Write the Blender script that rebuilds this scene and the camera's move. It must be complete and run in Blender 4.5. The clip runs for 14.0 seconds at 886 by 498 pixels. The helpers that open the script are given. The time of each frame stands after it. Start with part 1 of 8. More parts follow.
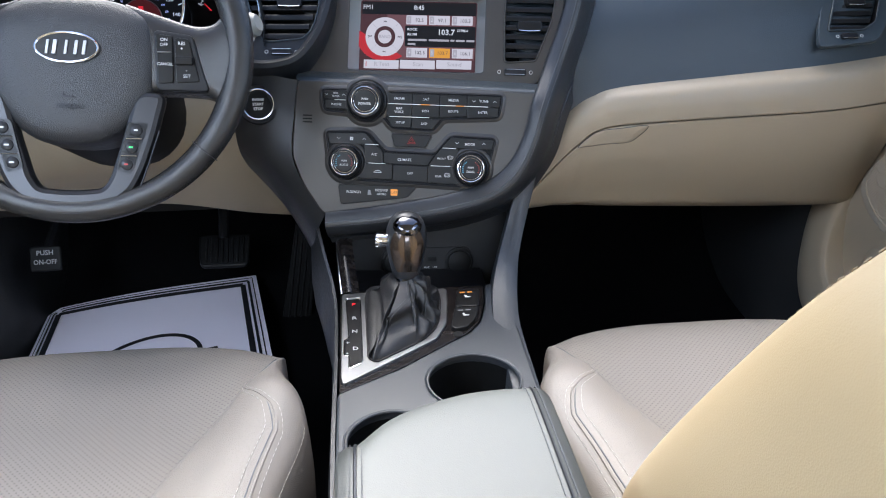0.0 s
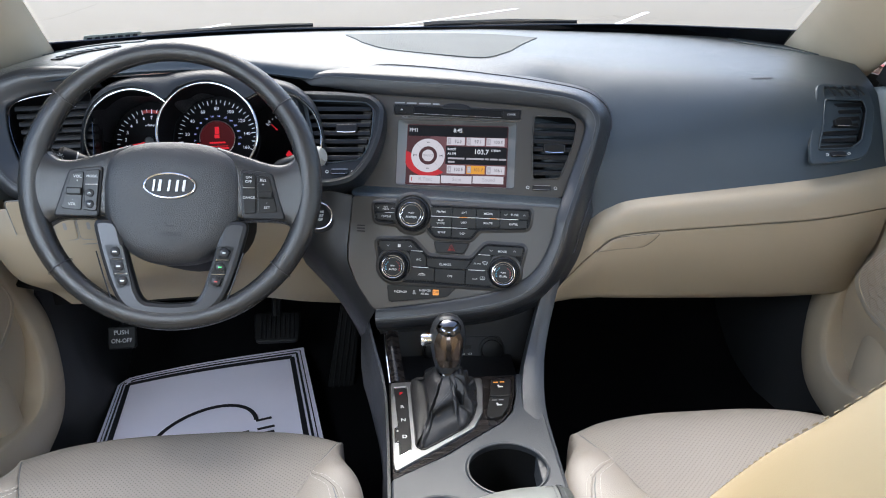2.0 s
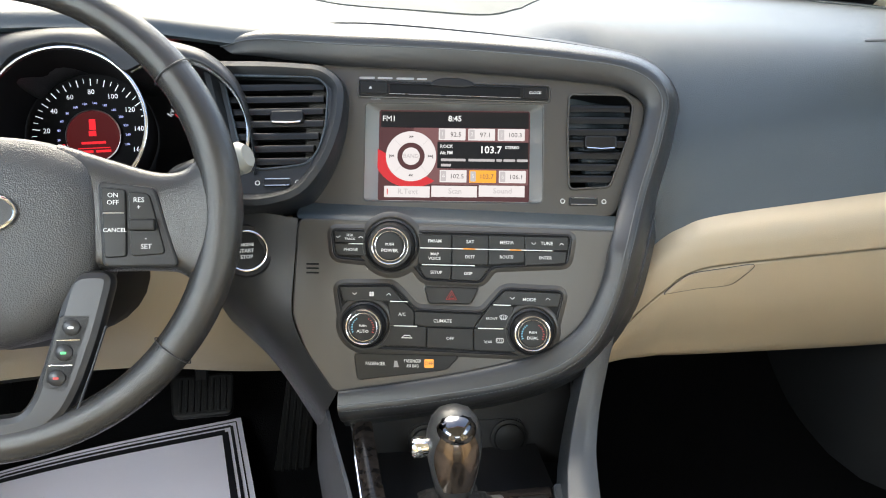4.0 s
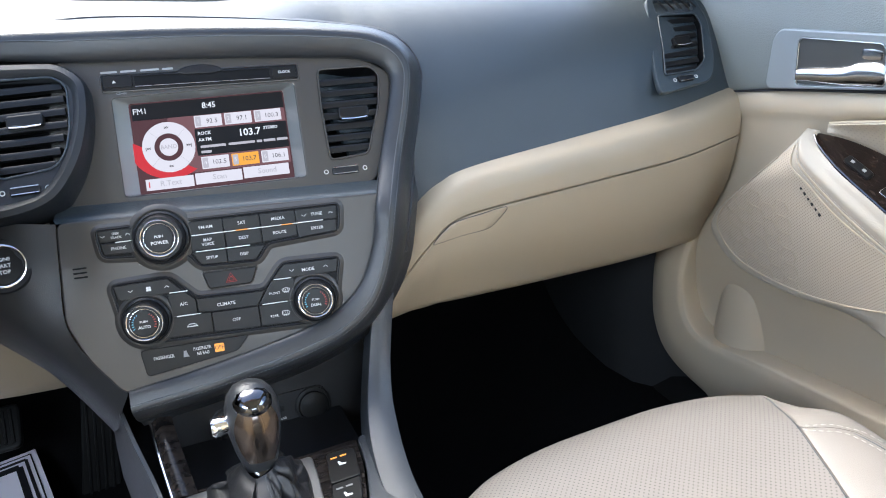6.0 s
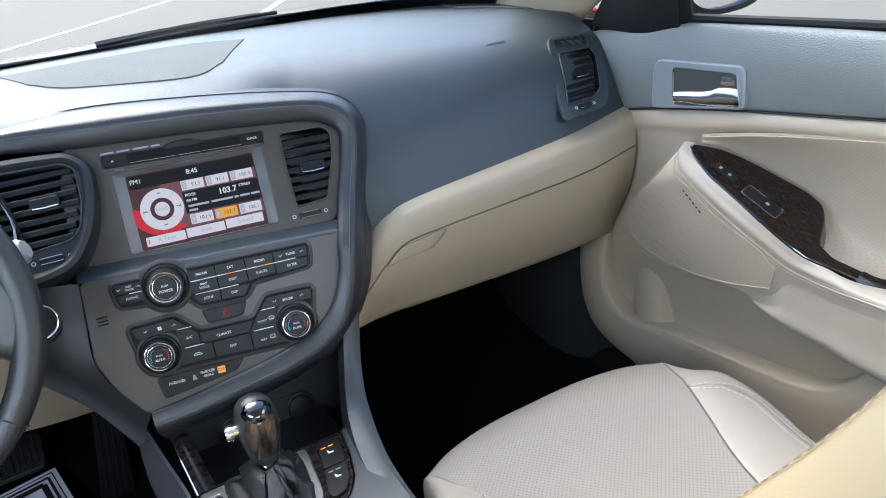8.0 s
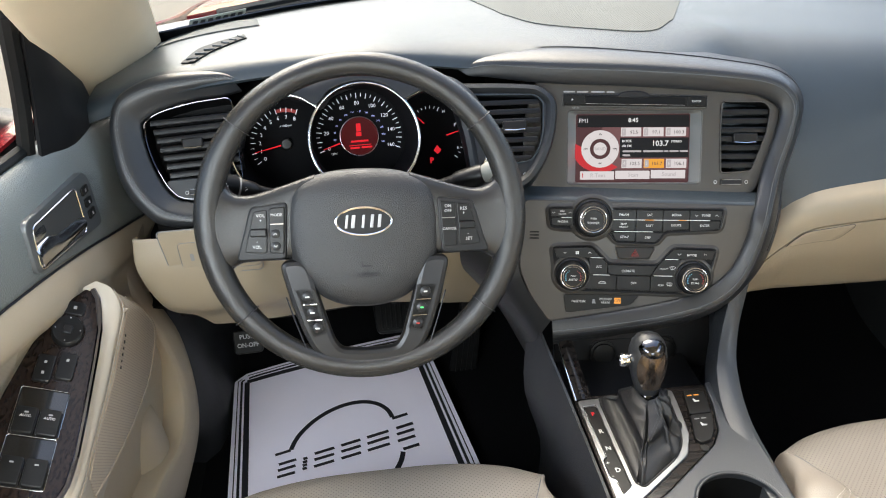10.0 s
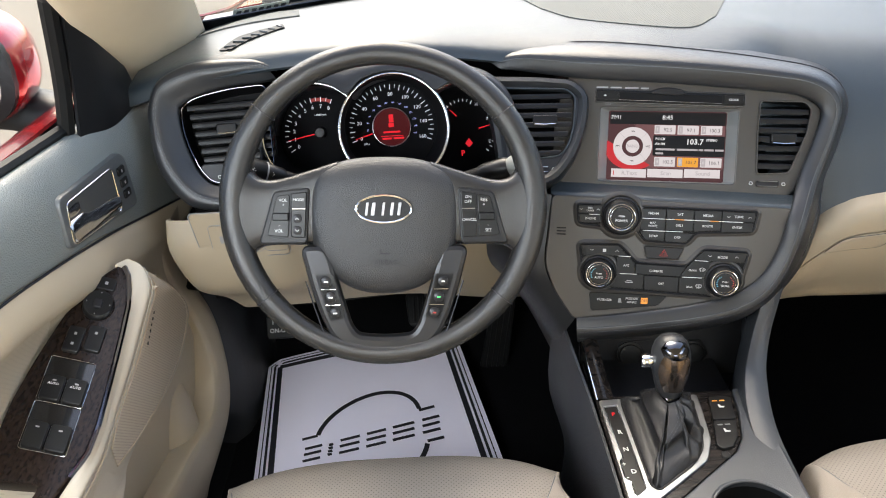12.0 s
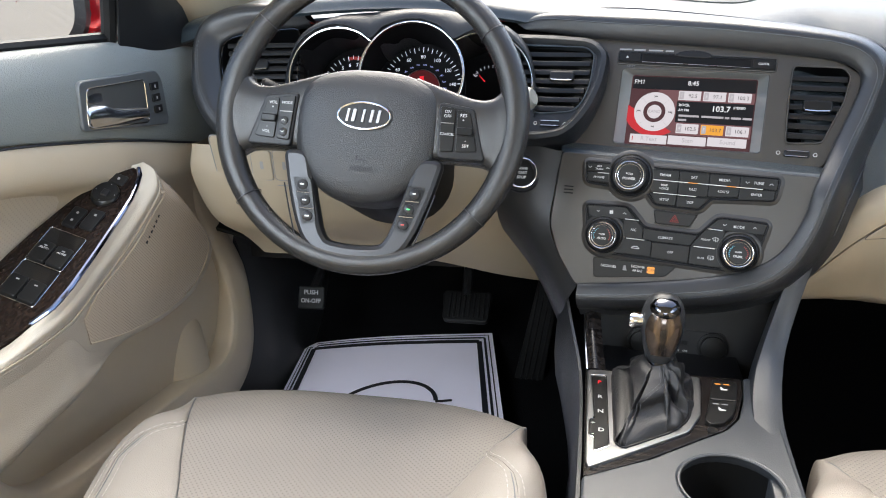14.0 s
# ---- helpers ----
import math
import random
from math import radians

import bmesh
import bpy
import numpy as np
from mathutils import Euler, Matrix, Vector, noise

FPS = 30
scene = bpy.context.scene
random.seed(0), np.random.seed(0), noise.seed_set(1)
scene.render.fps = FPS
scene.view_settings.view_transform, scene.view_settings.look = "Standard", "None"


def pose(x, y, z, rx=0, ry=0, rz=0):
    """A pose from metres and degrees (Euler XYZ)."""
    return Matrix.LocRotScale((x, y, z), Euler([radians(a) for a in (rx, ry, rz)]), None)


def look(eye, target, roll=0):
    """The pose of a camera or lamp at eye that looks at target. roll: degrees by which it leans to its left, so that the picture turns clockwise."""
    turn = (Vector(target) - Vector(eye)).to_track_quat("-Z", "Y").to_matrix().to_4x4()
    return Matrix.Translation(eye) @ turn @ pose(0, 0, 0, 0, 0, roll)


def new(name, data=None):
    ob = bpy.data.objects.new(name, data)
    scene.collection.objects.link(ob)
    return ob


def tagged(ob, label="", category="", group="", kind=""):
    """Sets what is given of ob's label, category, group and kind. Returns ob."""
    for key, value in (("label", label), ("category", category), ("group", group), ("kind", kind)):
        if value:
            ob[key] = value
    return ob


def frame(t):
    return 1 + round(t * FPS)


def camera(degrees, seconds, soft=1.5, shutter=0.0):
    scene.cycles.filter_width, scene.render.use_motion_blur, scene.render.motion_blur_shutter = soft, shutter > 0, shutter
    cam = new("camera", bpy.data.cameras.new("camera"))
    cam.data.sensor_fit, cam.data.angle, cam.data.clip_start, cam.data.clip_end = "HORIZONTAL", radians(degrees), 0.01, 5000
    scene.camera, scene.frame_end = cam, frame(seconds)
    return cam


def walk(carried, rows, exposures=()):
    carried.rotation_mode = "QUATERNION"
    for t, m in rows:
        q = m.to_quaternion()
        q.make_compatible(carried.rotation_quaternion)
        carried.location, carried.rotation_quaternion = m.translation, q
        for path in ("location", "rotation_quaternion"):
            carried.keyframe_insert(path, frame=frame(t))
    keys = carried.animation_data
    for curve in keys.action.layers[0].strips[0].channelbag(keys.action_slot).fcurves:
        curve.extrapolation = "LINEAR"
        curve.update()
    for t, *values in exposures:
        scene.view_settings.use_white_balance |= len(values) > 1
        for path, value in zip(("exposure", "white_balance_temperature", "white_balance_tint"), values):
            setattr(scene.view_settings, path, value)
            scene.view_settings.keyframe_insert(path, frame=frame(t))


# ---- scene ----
cam = camera(61.2, 14.0, soft=1.0)
METRES, EYE, TILT, LEAN, TURN = 1.68, 1.10, -25.0, 0.0, -6.2
ROWS = [
    (0.0, 0.0, 0.0, 0.0, 0.0, 0.0, -0.0),
    (0.5, -0.0018, -0.0726, 0.0309, 1.56, 0.94, -0.54),
    (1.0, -0.0046, -0.1066, 0.0443, 2.09, 1.62, -0.68),
    (1.5, -0.0061, -0.1139, 0.0408, 2.1, 2.02, -0.61),
    (2.0, -0.0131, -0.0886, 0.0535, 1.64, 2.71, -0.28),
    (4.5, -0.0443, 0.1676, 0.0877, -3.35, 3.38, 2.36),
    (5.0, -0.0425, 0.1645, 0.0856, -6.28, 2.83, 4.2),
    (5.5, -0.0348, 0.1455, 0.0806, -10.78, 1.92, 7.15),
    (6.0, -0.0254, 0.1204, 0.0754, -15.79, 0.64, 10.6),
    (6.5, -0.0175, 0.0949, 0.0757, -20.73, -1.05, 14.0),
    (7.0, -0.015, 0.0705, 0.0754, -23.92, -2.08, 16.63),
    (7.5, -0.0178, 0.0513, 0.0763, -24.87, -2.56, 17.8),
    (8.0, -0.0446, 0.0075, 0.106, -19.14, -1.79, 15.68),
    (8.5, -0.0936, -0.0231, 0.1329, -12.5, -1.3, 11.22),
    (9.0, -0.1314, -0.0328, 0.1471, -6.09, -2.13, 6.8),
    (11.5, -0.1906, -0.0332, 0.1469, 4.0, -5.7, 1.01),
    (12.0, -0.1488, -0.034, 0.1395, 5.48, -4.37, 0.41),
    (12.5, -0.0976, -0.0343, 0.1151, 7.8, -2.13, -0.97),
    (13.0, -0.0617, -0.0255, 0.076, 10.95, -0.07, -2.91),
    (13.5, -0.0419, -0.0137, 0.0391, 13.78, 1.82, -4.8),
    (14.0, -0.0273, -0.0018, 0.0108, 16.42, 3.38, -6.07),
]
BASE = pose(-0.065, 0, EYE, TILT, LEAN, TURN)
walk(cam, [(t, BASE @ pose(METRES * x, METRES * y, METRES * z, 90 + pitch, roll, yaw)) for t, x, y, z, yaw, pitch, roll in ROWS],
     [(0.0, 1.12, 5700, 11), (2.0, 1.12, 5900, 9), (4.5, 1.78, 6750, 5), (5.2, 1.72, 6700, 5), (6.0, 1.60, 5750, 8), (6.5, 1.38, 5700, 8), (7.0, 1.28, 5750, 8), (7.5, 1.20, 5550, 8), (8.2, 1.20, 5600, 7), (9.0, 1.28, 6550, 6), (12.0, 1.37, 6700, 9), (14.0, 1.40, 6350, 9)])

# ---- world and sun ----
SUN_EL, SUN_ROT = radians(55), radians(-12)
world = bpy.data.worlds.new("world")
scene.world = world
world.use_nodes = True
wn = world.node_tree
sky = wn.nodes.new("ShaderNodeTexSky")
sky.sky_type, sky.sun_disc = "NISHITA", False
sky.sun_elevation, sky.sun_rotation, sky.dust_density = SUN_EL, SUN_ROT, 4.0
wn.nodes["Background"].inputs["Strength"].default_value = 0.24
wn.links.new(sky.outputs["Color"], wn.nodes["Background"].inputs["Color"])
sun_data = bpy.data.lights.new("sun", "SUN")
sun_data.energy, sun_data.angle, sun_data.color = 1.9, radians(50), (1.0, 0.91, 0.78)
sun = new("sun", sun_data)
sun.matrix_basis = look((0, 0, 20), Vector((0, 0, 20)) - Vector((math.sin(SUN_ROT) * math.cos(SUN_EL), math.cos(SUN_ROT) * math.cos(SUN_EL), math.sin(SUN_EL))))
# area lamps added at rear doors, rear window and front side windows, filling for daylight
for name, at, to, sx, sy, watts in (("rear_door_fill_left", (-0.84, -0.52, 0.92), (0.2, 0.2, 0.8), 0.75, 0.95, 3.2),
                                    ("rear_door_fill_right", (0.84, -0.52, 0.92), (-0.2, 0.2, 0.8), 0.75, 0.95, 1.3),
                                    ("rear_window_fill", (0, -1.12, 1.27), (0, 0.6, 0.6), 1.1, 0.36, 5.0),
                                    ("side_window_fill_left", (-0.70, 0.20, 1.22), (-0.25, 0.55, 0.4), 0.55, 0.26, 3.9),
                                    ("side_window_fill_right", (0.70, 0.20, 1.22), (-0.3, 0.35, 0.5), 0.55, 0.26, 1.3)):
    ld = bpy.data.lights.new(name, "AREA")
    ld.shape, ld.size, ld.size_y, ld.energy, ld.color = "RECTANGLE", sx, sy, watts, (0.86, 0.93, 1.0)
    new(name, ld).matrix_basis = look(at, to)


# ---- materials ----
def material(name, base, rough=0.5, metal=0.0, grain=0.0, grain_scale=900.0, vary=0.12, vary_scale=9.0, coat=0.0, emit=None, strength=1.0, rand=0.0):
    """A surface with slow variation of tone and roughness, and fine relief."""
    m = bpy.data.materials.new(name)
    m.use_nodes = True
    nt = m.node_tree
    b = nt.nodes["Principled BSDF"]
    b.inputs["Roughness"].default_value, b.inputs["Metallic"].default_value = rough, metal
    b.inputs["Coat Weight"].default_value, b.inputs["Coat Roughness"].default_value = coat, 0.05
    co = nt.nodes.new("ShaderNodeTexCoord")
    n1 = nt.nodes.new("ShaderNodeTexNoise")
    n1.inputs["Scale"].default_value, n1.inputs["Detail"].default_value = vary_scale, 5.0
    nt.links.new(co.outputs["Object"], n1.inputs["Vector"])
    hsv = nt.nodes.new("ShaderNodeHueSaturation")
    hsv.inputs["Color"].default_value = (*base, 1)
    mr = nt.nodes.new("ShaderNodeMapRange")
    mr.inputs["To Min"].default_value, mr.inputs["To Max"].default_value = 1 - vary, 1 + vary
    nt.links.new(n1.outputs["Fac"], mr.inputs["Value"])
    nt.links.new(mr.outputs["Result"], hsv.inputs["Value"])
    nt.links.new(hsv.outputs["Color"], b.inputs["Base Color"])
    r = nt.nodes.new("ShaderNodeMapRange")
    r.inputs["To Min"].default_value, r.inputs["To Max"].default_value = max(0.02, rough * 0.85), min(1, rough * 1.15)
    nt.links.new(n1.outputs["Fac"], r.inputs["Value"])
    nt.links.new(r.outputs["Result"], b.inputs["Roughness"])
    if grain:
        v = nt.nodes.new("ShaderNodeTexVoronoi")
        v.inputs["Scale"].default_value = grain_scale
        nt.links.new(co.outputs["Object"], v.inputs["Vector"])
        bp = nt.nodes.new("ShaderNodeBump")
        bp.inputs["Strength"].default_value, bp.inputs["Distance"].default_value = grain, 0.0006
        nt.links.new(v.outputs["Distance"], bp.inputs["Height"])
        nt.links.new(bp.outputs["Normal"], b.inputs["Normal"])
    if emit:
        b.inputs["Emission Color"].default_value, b.inputs["Emission Strength"].default_value = (*emit, 1), strength
    return m


def perforate(m, pitch, radius, depth=0.25):
    """Rows of small punched holes, staggered, in a leather or plastic sheet seen from above (x, y) or on a door (x, y)."""
    nt = m.node_tree
    b = nt.nodes["Principled BSDF"]
    co = nt.nodes.new("ShaderNodeTexCoord")
    mp = nt.nodes.new("ShaderNodeMapping")
    mp.inputs["Rotation"].default_value = (0, 0, radians(45))
    mp.inputs["Scale"].default_value = (1 / pitch, 1 / pitch, 0)
    nt.links.new(co.outputs["Object"], mp.inputs["Vector"])
    fr = nt.nodes.new("ShaderNodeVectorMath")
    fr.operation = "FRACTION"
    nt.links.new(mp.outputs["Vector"], fr.inputs[0])
    ds = nt.nodes.new("ShaderNodeVectorMath")
    ds.operation = "DISTANCE"
    ds.inputs[1].default_value = (0.5, 0.5, 0)
    nt.links.new(fr.outputs["Vector"], ds.inputs[0])
    st = nt.nodes.new("ShaderNodeMapRange")
    st.inputs["From Min"].default_value, st.inputs["From Max"].default_value = radius * 0.75, radius * 1.2
    st.inputs["To Min"].default_value, st.inputs["To Max"].default_value = depth, 1.0
    nt.links.new(ds.outputs["Value"], st.inputs["Value"])
    old = b.inputs["Base Color"].links[0].from_socket
    mul = nt.nodes.new("ShaderNodeMix")
    mul.data_type, mul.blend_type = "RGBA", "MULTIPLY"
    mul.inputs["Factor"].default_value = 1.0
    nt.links.new(old, mul.inputs["A"])
    nt.links.new(st.outputs["Result"], mul.inputs["B"])
    nt.links.new(mul.outputs["Result"], b.inputs["Base Color"])
    bp = nt.nodes.new("ShaderNodeBump")
    bp.inputs["Strength"].default_value, bp.inputs["Distance"].default_value = 0.5, 0.0008
    nt.links.new(st.outputs["Result"], bp.inputs["Height"])
    nt.links.new(bp.outputs["Normal"], b.inputs["Normal"])
    return m


def woodgrain(name, dark, light, scale=(60, 6, 60)):
    m = material(name, dark, 0.20, coat=0.1)
    m.node_tree.nodes["Principled BSDF"].inputs["Specular IOR Level"].default_value = 0.22
    nt = m.node_tree
    b = nt.nodes["Principled BSDF"]
    co = nt.nodes.new("ShaderNodeTexCoord")
    mp = nt.nodes.new("ShaderNodeMapping")
    mp.inputs["Scale"].default_value = scale
    n = nt.nodes.new("ShaderNodeTexNoise")
    n.inputs["Scale"].default_value, n.inputs["Detail"].default_value = 3.0, 8.0
    cr = nt.nodes.new("ShaderNodeValToRGB")
    cr.color_ramp.elements[0].color, cr.color_ramp.elements[1].color = (*dark, 1), (*light, 1)
    cr.color_ramp.elements[0].position, cr.color_ramp.elements[1].position = 0.35, 0.7
    nt.links.new(co.outputs["Object"], mp.inputs["Vector"])
    nt.links.new(mp.outputs["Vector"], n.inputs["Vector"])
    nt.links.new(n.outputs["Fac"], cr.inputs["Fac"])
    nt.links.new(cr.outputs["Color"], b.inputs["Base Color"])
    return m


def pane(name, tint=(0.95, 0.97, 0.95)):
    """Thin window glass: clear, with a mirror sheen at a slant."""
    m = bpy.data.materials.new(name)
    m.use_nodes = True
    nt = m.node_tree
    nt.nodes.remove(nt.nodes["Principled BSDF"])
    tr, gl = nt.nodes.new("ShaderNodeBsdfTransparent"), nt.nodes.new("ShaderNodeBsdfGlossy")
    tr.inputs["Color"].default_value = (*tint, 1)
    gl.inputs["Roughness"].default_value = 0.02
    lw, mx = nt.nodes.new("ShaderNodeLayerWeight"), nt.nodes.new("ShaderNodeMixShader")
    pw, ad = nt.nodes.new("ShaderNodeMath"), nt.nodes.new("ShaderNodeMath")
    pw.operation, pw.inputs[1].default_value = "POWER", 5.0
    ad.operation, ad.inputs[1].default_value, ad.inputs[2].default_value = "MULTIPLY_ADD", 0.5, 0.04
    nt.links.new(lw.outputs["Facing"], pw.inputs[0])
    nt.links.new(pw.outputs["Value"], ad.inputs[0])
    nt.links.new(ad.outputs["Value"], mx.inputs["Fac"])
    nt.links.new(tr.outputs["BSDF"], mx.inputs[1])
    nt.links.new(gl.outputs["BSDF"], mx.inputs[2])
    nt.links.new(mx.outputs["Shader"], nt.nodes["Material Output"].inputs["Surface"])
    return m


# Bluish base and warm sheen tint put reflected sky and ground into the colour.
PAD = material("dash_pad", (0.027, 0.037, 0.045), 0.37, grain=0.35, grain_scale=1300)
# Lighter than PAD: light from the opposite window is put into the colour.
LIT_DOOR_PAD = material("lit_door_pad", (0.185, 0.202, 0.20), 0.42, grain=0.8, grain_scale=520)
# Cream leather like the cushions, with warm sunlight put into the colour.
SUNLIT_HIDE = material("sunlit_cream_leather", (0.44, 0.345, 0.20), 0.45, grain=0.15, grain_scale=800, vary=0.05)
pad_shader = PAD.node_tree.nodes["Principled BSDF"]
pad_shader.inputs["Specular IOR Level"].default_value = 0.5
pad_shader.inputs["Sheen Weight"].default_value, pad_shader.inputs["Sheen Roughness"].default_value = 0.12, 0.3
pad_shader.inputs["Sheen Tint"].default_value = (1.0, 0.88, 0.68, 1)
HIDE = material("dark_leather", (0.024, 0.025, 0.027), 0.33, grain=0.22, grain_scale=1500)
RIM = material("rim_leather", (0.020, 0.0195, 0.019), 0.24, grain=0.3, grain_scale=1600)
PANEL = material("panel_grey", (0.060, 0.056, 0.051), 0.36, 0.35, grain=0.06, grain_scale=2500, vary=0.04)
CONSOLE = material("console_grey", (0.034, 0.038, 0.044), 0.36, 0.0, grain=0.25, grain_scale=1500, vary=0.06)
BLACK = material("black_plastic", (0.010, 0.010, 0.011), 0.42, grain=0.15, grain_scale=1800)
VENT = material("vent_plastic", (0.005, 0.005, 0.0055), 0.5)
BUTTON = material("button_plastic", (0.0085, 0.0083, 0.0083), 0.34, grain=0.08, grain_scale=2500)
GLOSS = material("gloss_black", (0.006, 0.006, 0.007), 0.08, coat=0.6, vary=0.02)
CHROME = material("chrome", (0.82, 0.82, 0.84), 0.10, 1.0, vary=0.03)
# Chrome of rings and fine edges, darker and rougher than CHROME.
RING = material("dull_chrome", (0.62, 0.62, 0.63), 0.16, 1.0, vary=0.04)
POD = material("pod_plastic", (0.013, 0.0145, 0.017), 0.40, grain=0.3, grain_scale=1300)
DARK_CHROME = material("dark_chrome", (0.10, 0.10, 0.11), 0.05, 1.0, vary=0.02)
SATIN = material("satin_alloy", (0.52, 0.52, 0.54), 0.28, 1.0, vary=0.05, vary_scale=30)
FRAME_ALLOY = material("frame_alloy", (0.30, 0.305, 0.315), 0.34, 1.0, vary=0.05, vary_scale=30)
AIRBAG_HIDE = material("airbag_cover", (0.022, 0.0225, 0.024), 0.40, grain=0.6, grain_scale=900)
# Bluish metal tint stands in for sky reflected in the lacquered edge.
EDGE_SKY = material("edge_sky_tint", (0.20, 0.21, 0.27), 0.08, 1.0, vary=0.02)
SPOKE = material("spoke_grey", (0.034, 0.034, 0.036), 0.36, 0.6, vary=0.04)
BRONZE = material("knob_bronze", (0.115, 0.092, 0.078), 0.14, 0.9, vary=0.05)
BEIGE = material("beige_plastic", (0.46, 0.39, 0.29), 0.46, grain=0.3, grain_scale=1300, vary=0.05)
# Same plastic as BEIGE; the dash's dimmer light is put into a darker colour.
SHADED_BEIGE = material("shaded_beige_plastic", (0.312, 0.258, 0.184), 0.46, grain=0.3, grain_scale=1300, vary=0.05)
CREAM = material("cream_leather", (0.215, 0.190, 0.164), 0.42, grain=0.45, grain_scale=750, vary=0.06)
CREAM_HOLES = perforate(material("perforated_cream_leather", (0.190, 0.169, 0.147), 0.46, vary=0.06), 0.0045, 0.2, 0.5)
DOOR_CREAM = material("door_cream_leather", (0.43, 0.385, 0.315), 0.44, grain=0.4, grain_scale=800, vary=0.05)
DOOR_HOLES = perforate(material("perforated_beige_leather", (0.50, 0.435, 0.345), 0.5, vary=0.05), 0.0048, 0.2, 0.86)
MESH_HOLES = perforate(material("speaker_mesh", (0.50, 0.43, 0.34), 0.5, vary=0.03), 0.0034, 0.24, 0.6)
COWL = material("cowl_plastic", (0.085, 0.10, 0.11), 0.45, grain=0.3, grain_scale=700)
GREY_MESH = perforate(material("grille_mesh", (0.105, 0.11, 0.10), 0.8, vary=0.03), 0.0042, 0.24, 0.35)
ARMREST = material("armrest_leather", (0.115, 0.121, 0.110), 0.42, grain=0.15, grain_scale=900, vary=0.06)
THREAD = material("thread", (0.46, 0.43, 0.38), 0.7)
BACK_THREAD = material("tan_thread", (0.26, 0.21, 0.14), 0.7)
DARK_THREAD = material("dark_thread", (0.085, 0.09, 0.096), 0.6)
WOOD = woodgrain("dark_wood", (0.007, 0.0045, 0.0038), (0.021, 0.013, 0.010), (7, 110, 110))
CONSOLE_WOOD = woodgrain("black_wood", (0.006, 0.0055, 0.0055), (0.026, 0.021, 0.019), (6, 60, 60))
HANDLE = material("handle_satin", (0.30, 0.33, 0.35), 0.36, 0.35, vary=0.03)
CUP = material("handle_cup", (0.060, 0.061, 0.060), 0.34, grain=0.2, grain_scale=1500)
# HANDLE's satin again, darker: the driver's side shade is put into the colour.
SHADED_SATIN = material("shaded_satin", (0.10, 0.107, 0.11), 0.36, 0.2, vary=0.03)
SYMBOL = material("switch_symbol", (0.30, 0.30, 0.30), 0.5)
# Lid leather at half tone, so the sides' shade is in the colour.
ARMREST_SHADE = material("armrest_leather_shaded", (0.055, 0.058, 0.054), 0.36, grain=0.3, grain_scale=900)
LEVER = material("lever_chrome", (0.55, 0.55, 0.57), 0.16, 1.0, vary=0.03)
BOOT = material("boot_leather", (0.013, 0.013, 0.014), 0.42, grain=0.5, grain_scale=1100)
BADGE = material("badge_alloy", (0.40, 0.40, 0.41), 0.35, 0.5, vary=0.03)
CARPET = material("carpet", (0.0045, 0.0045, 0.005), 0.95, grain=1.0, grain_scale=500)
RUBBER = material("rubber", (0.007, 0.007, 0.007), 0.5, grain=0.2)
PAPER = material("paper", (0.90, 0.86, 0.98), 0.6, vary=0.03)
INK = material("ink", (0.012, 0.012, 0.016), 0.6)
RED_PAINT = material("red_paint", (0.34, 0.012, 0.018), 0.25, 0.3, coat=1.0, vary=0.03)
CONCRETE = material("concrete", (0.150, 0.132, 0.102), 0.9, grain=0.4, grain_scale=60, vary=0.14, vary_scale=0.5)
WHITE_LINE = material("line_paint", (0.75, 0.75, 0.73), 0.7)
LINER = material("headliner", (0.60, 0.51, 0.37), 0.9, grain=0.4, grain_scale=900)
MIRROR = material("mirror", (0.9, 0.9, 0.9), 0.02, 1.0, vary=0.0)
GLASS = pane("window_glass")
LETTER = material("lettering", (0.52, 0.52, 0.51), 0.5, emit=(0.9, 0.9, 0.9), strength=0.05)
# Whitish colour stands in for sky reflected by the chrome lines.
SKY_GLINT = material("sky_glint", (0.80, 0.80, 0.79), 0.35, 0.3, vary=0.02)
DIM = material("dim_lettering", (0.22, 0.22, 0.22), 0.5)
AMBER = material("amber_light", (0.5, 0.2, 0.02), 0.5, emit=(1.0, 0.34, 0.05), strength=0.22)
RED_LIGHT = material("red_light", (0.3, 0.01, 0.01), 0.7, emit=(1.0, 0.03, 0.05), strength=0.26)
RED_DIM = material("red_mark", (0.30, 0.02, 0.015), 0.5, emit=(1.0, 0.05, 0.03), strength=0.05)
GREEN_MARK = material("green_mark", (0.05, 0.5, 0.12), 0.5, emit=(0.1, 0.9, 0.25), strength=0.15)
BLUE_MARK = material("blue_mark", (0.12, 0.45, 0.6), 0.5)
DIAL_WALL = material("dial_wall", (0.008, 0.008, 0.009), 0.95, vary=0.02)
DIAL = material("dial_face", (0.006, 0.006, 0.007), 0.75, vary=0.02)
DIAL_INK = material("dial_ink", (0.75, 0.76, 0.8), 0.5, emit=(0.85, 0.88, 1.0), strength=0.22)
BLUE_INK = material("dial_blue_ink", (0.4, 0.42, 0.8), 0.5, emit=(0.5, 0.52, 1.0), strength=0.3)


for dull, level in ((DIAL, 0.12), (DIAL_WALL, 0.12), (RED_LIGHT, 0.12), (BUTTON, 0.26), (BLACK, 0.30), (VENT, 0.15), (RUBBER, 0.22), (CARPET, 0.05), (POD, 0.40), (SPOKE, 0.35)):
    dull.node_tree.nodes["Principled BSDF"].inputs["Specular IOR Level"].default_value = level


def screen_colour(name, c, s=0.36):
    m = material("screen_" + name, (0.008, 0.008, 0.008), 0.3, vary=0.0, emit=c, strength=s)
    m.node_tree.nodes["Principled BSDF"].inputs["Specular IOR Level"].default_value = 0.12
    return m


SCR_DARK = screen_colour("dark", (0.085, 0.032, 0.036))
SCR_BLACK = screen_colour("black", (0.006, 0.006, 0.008))
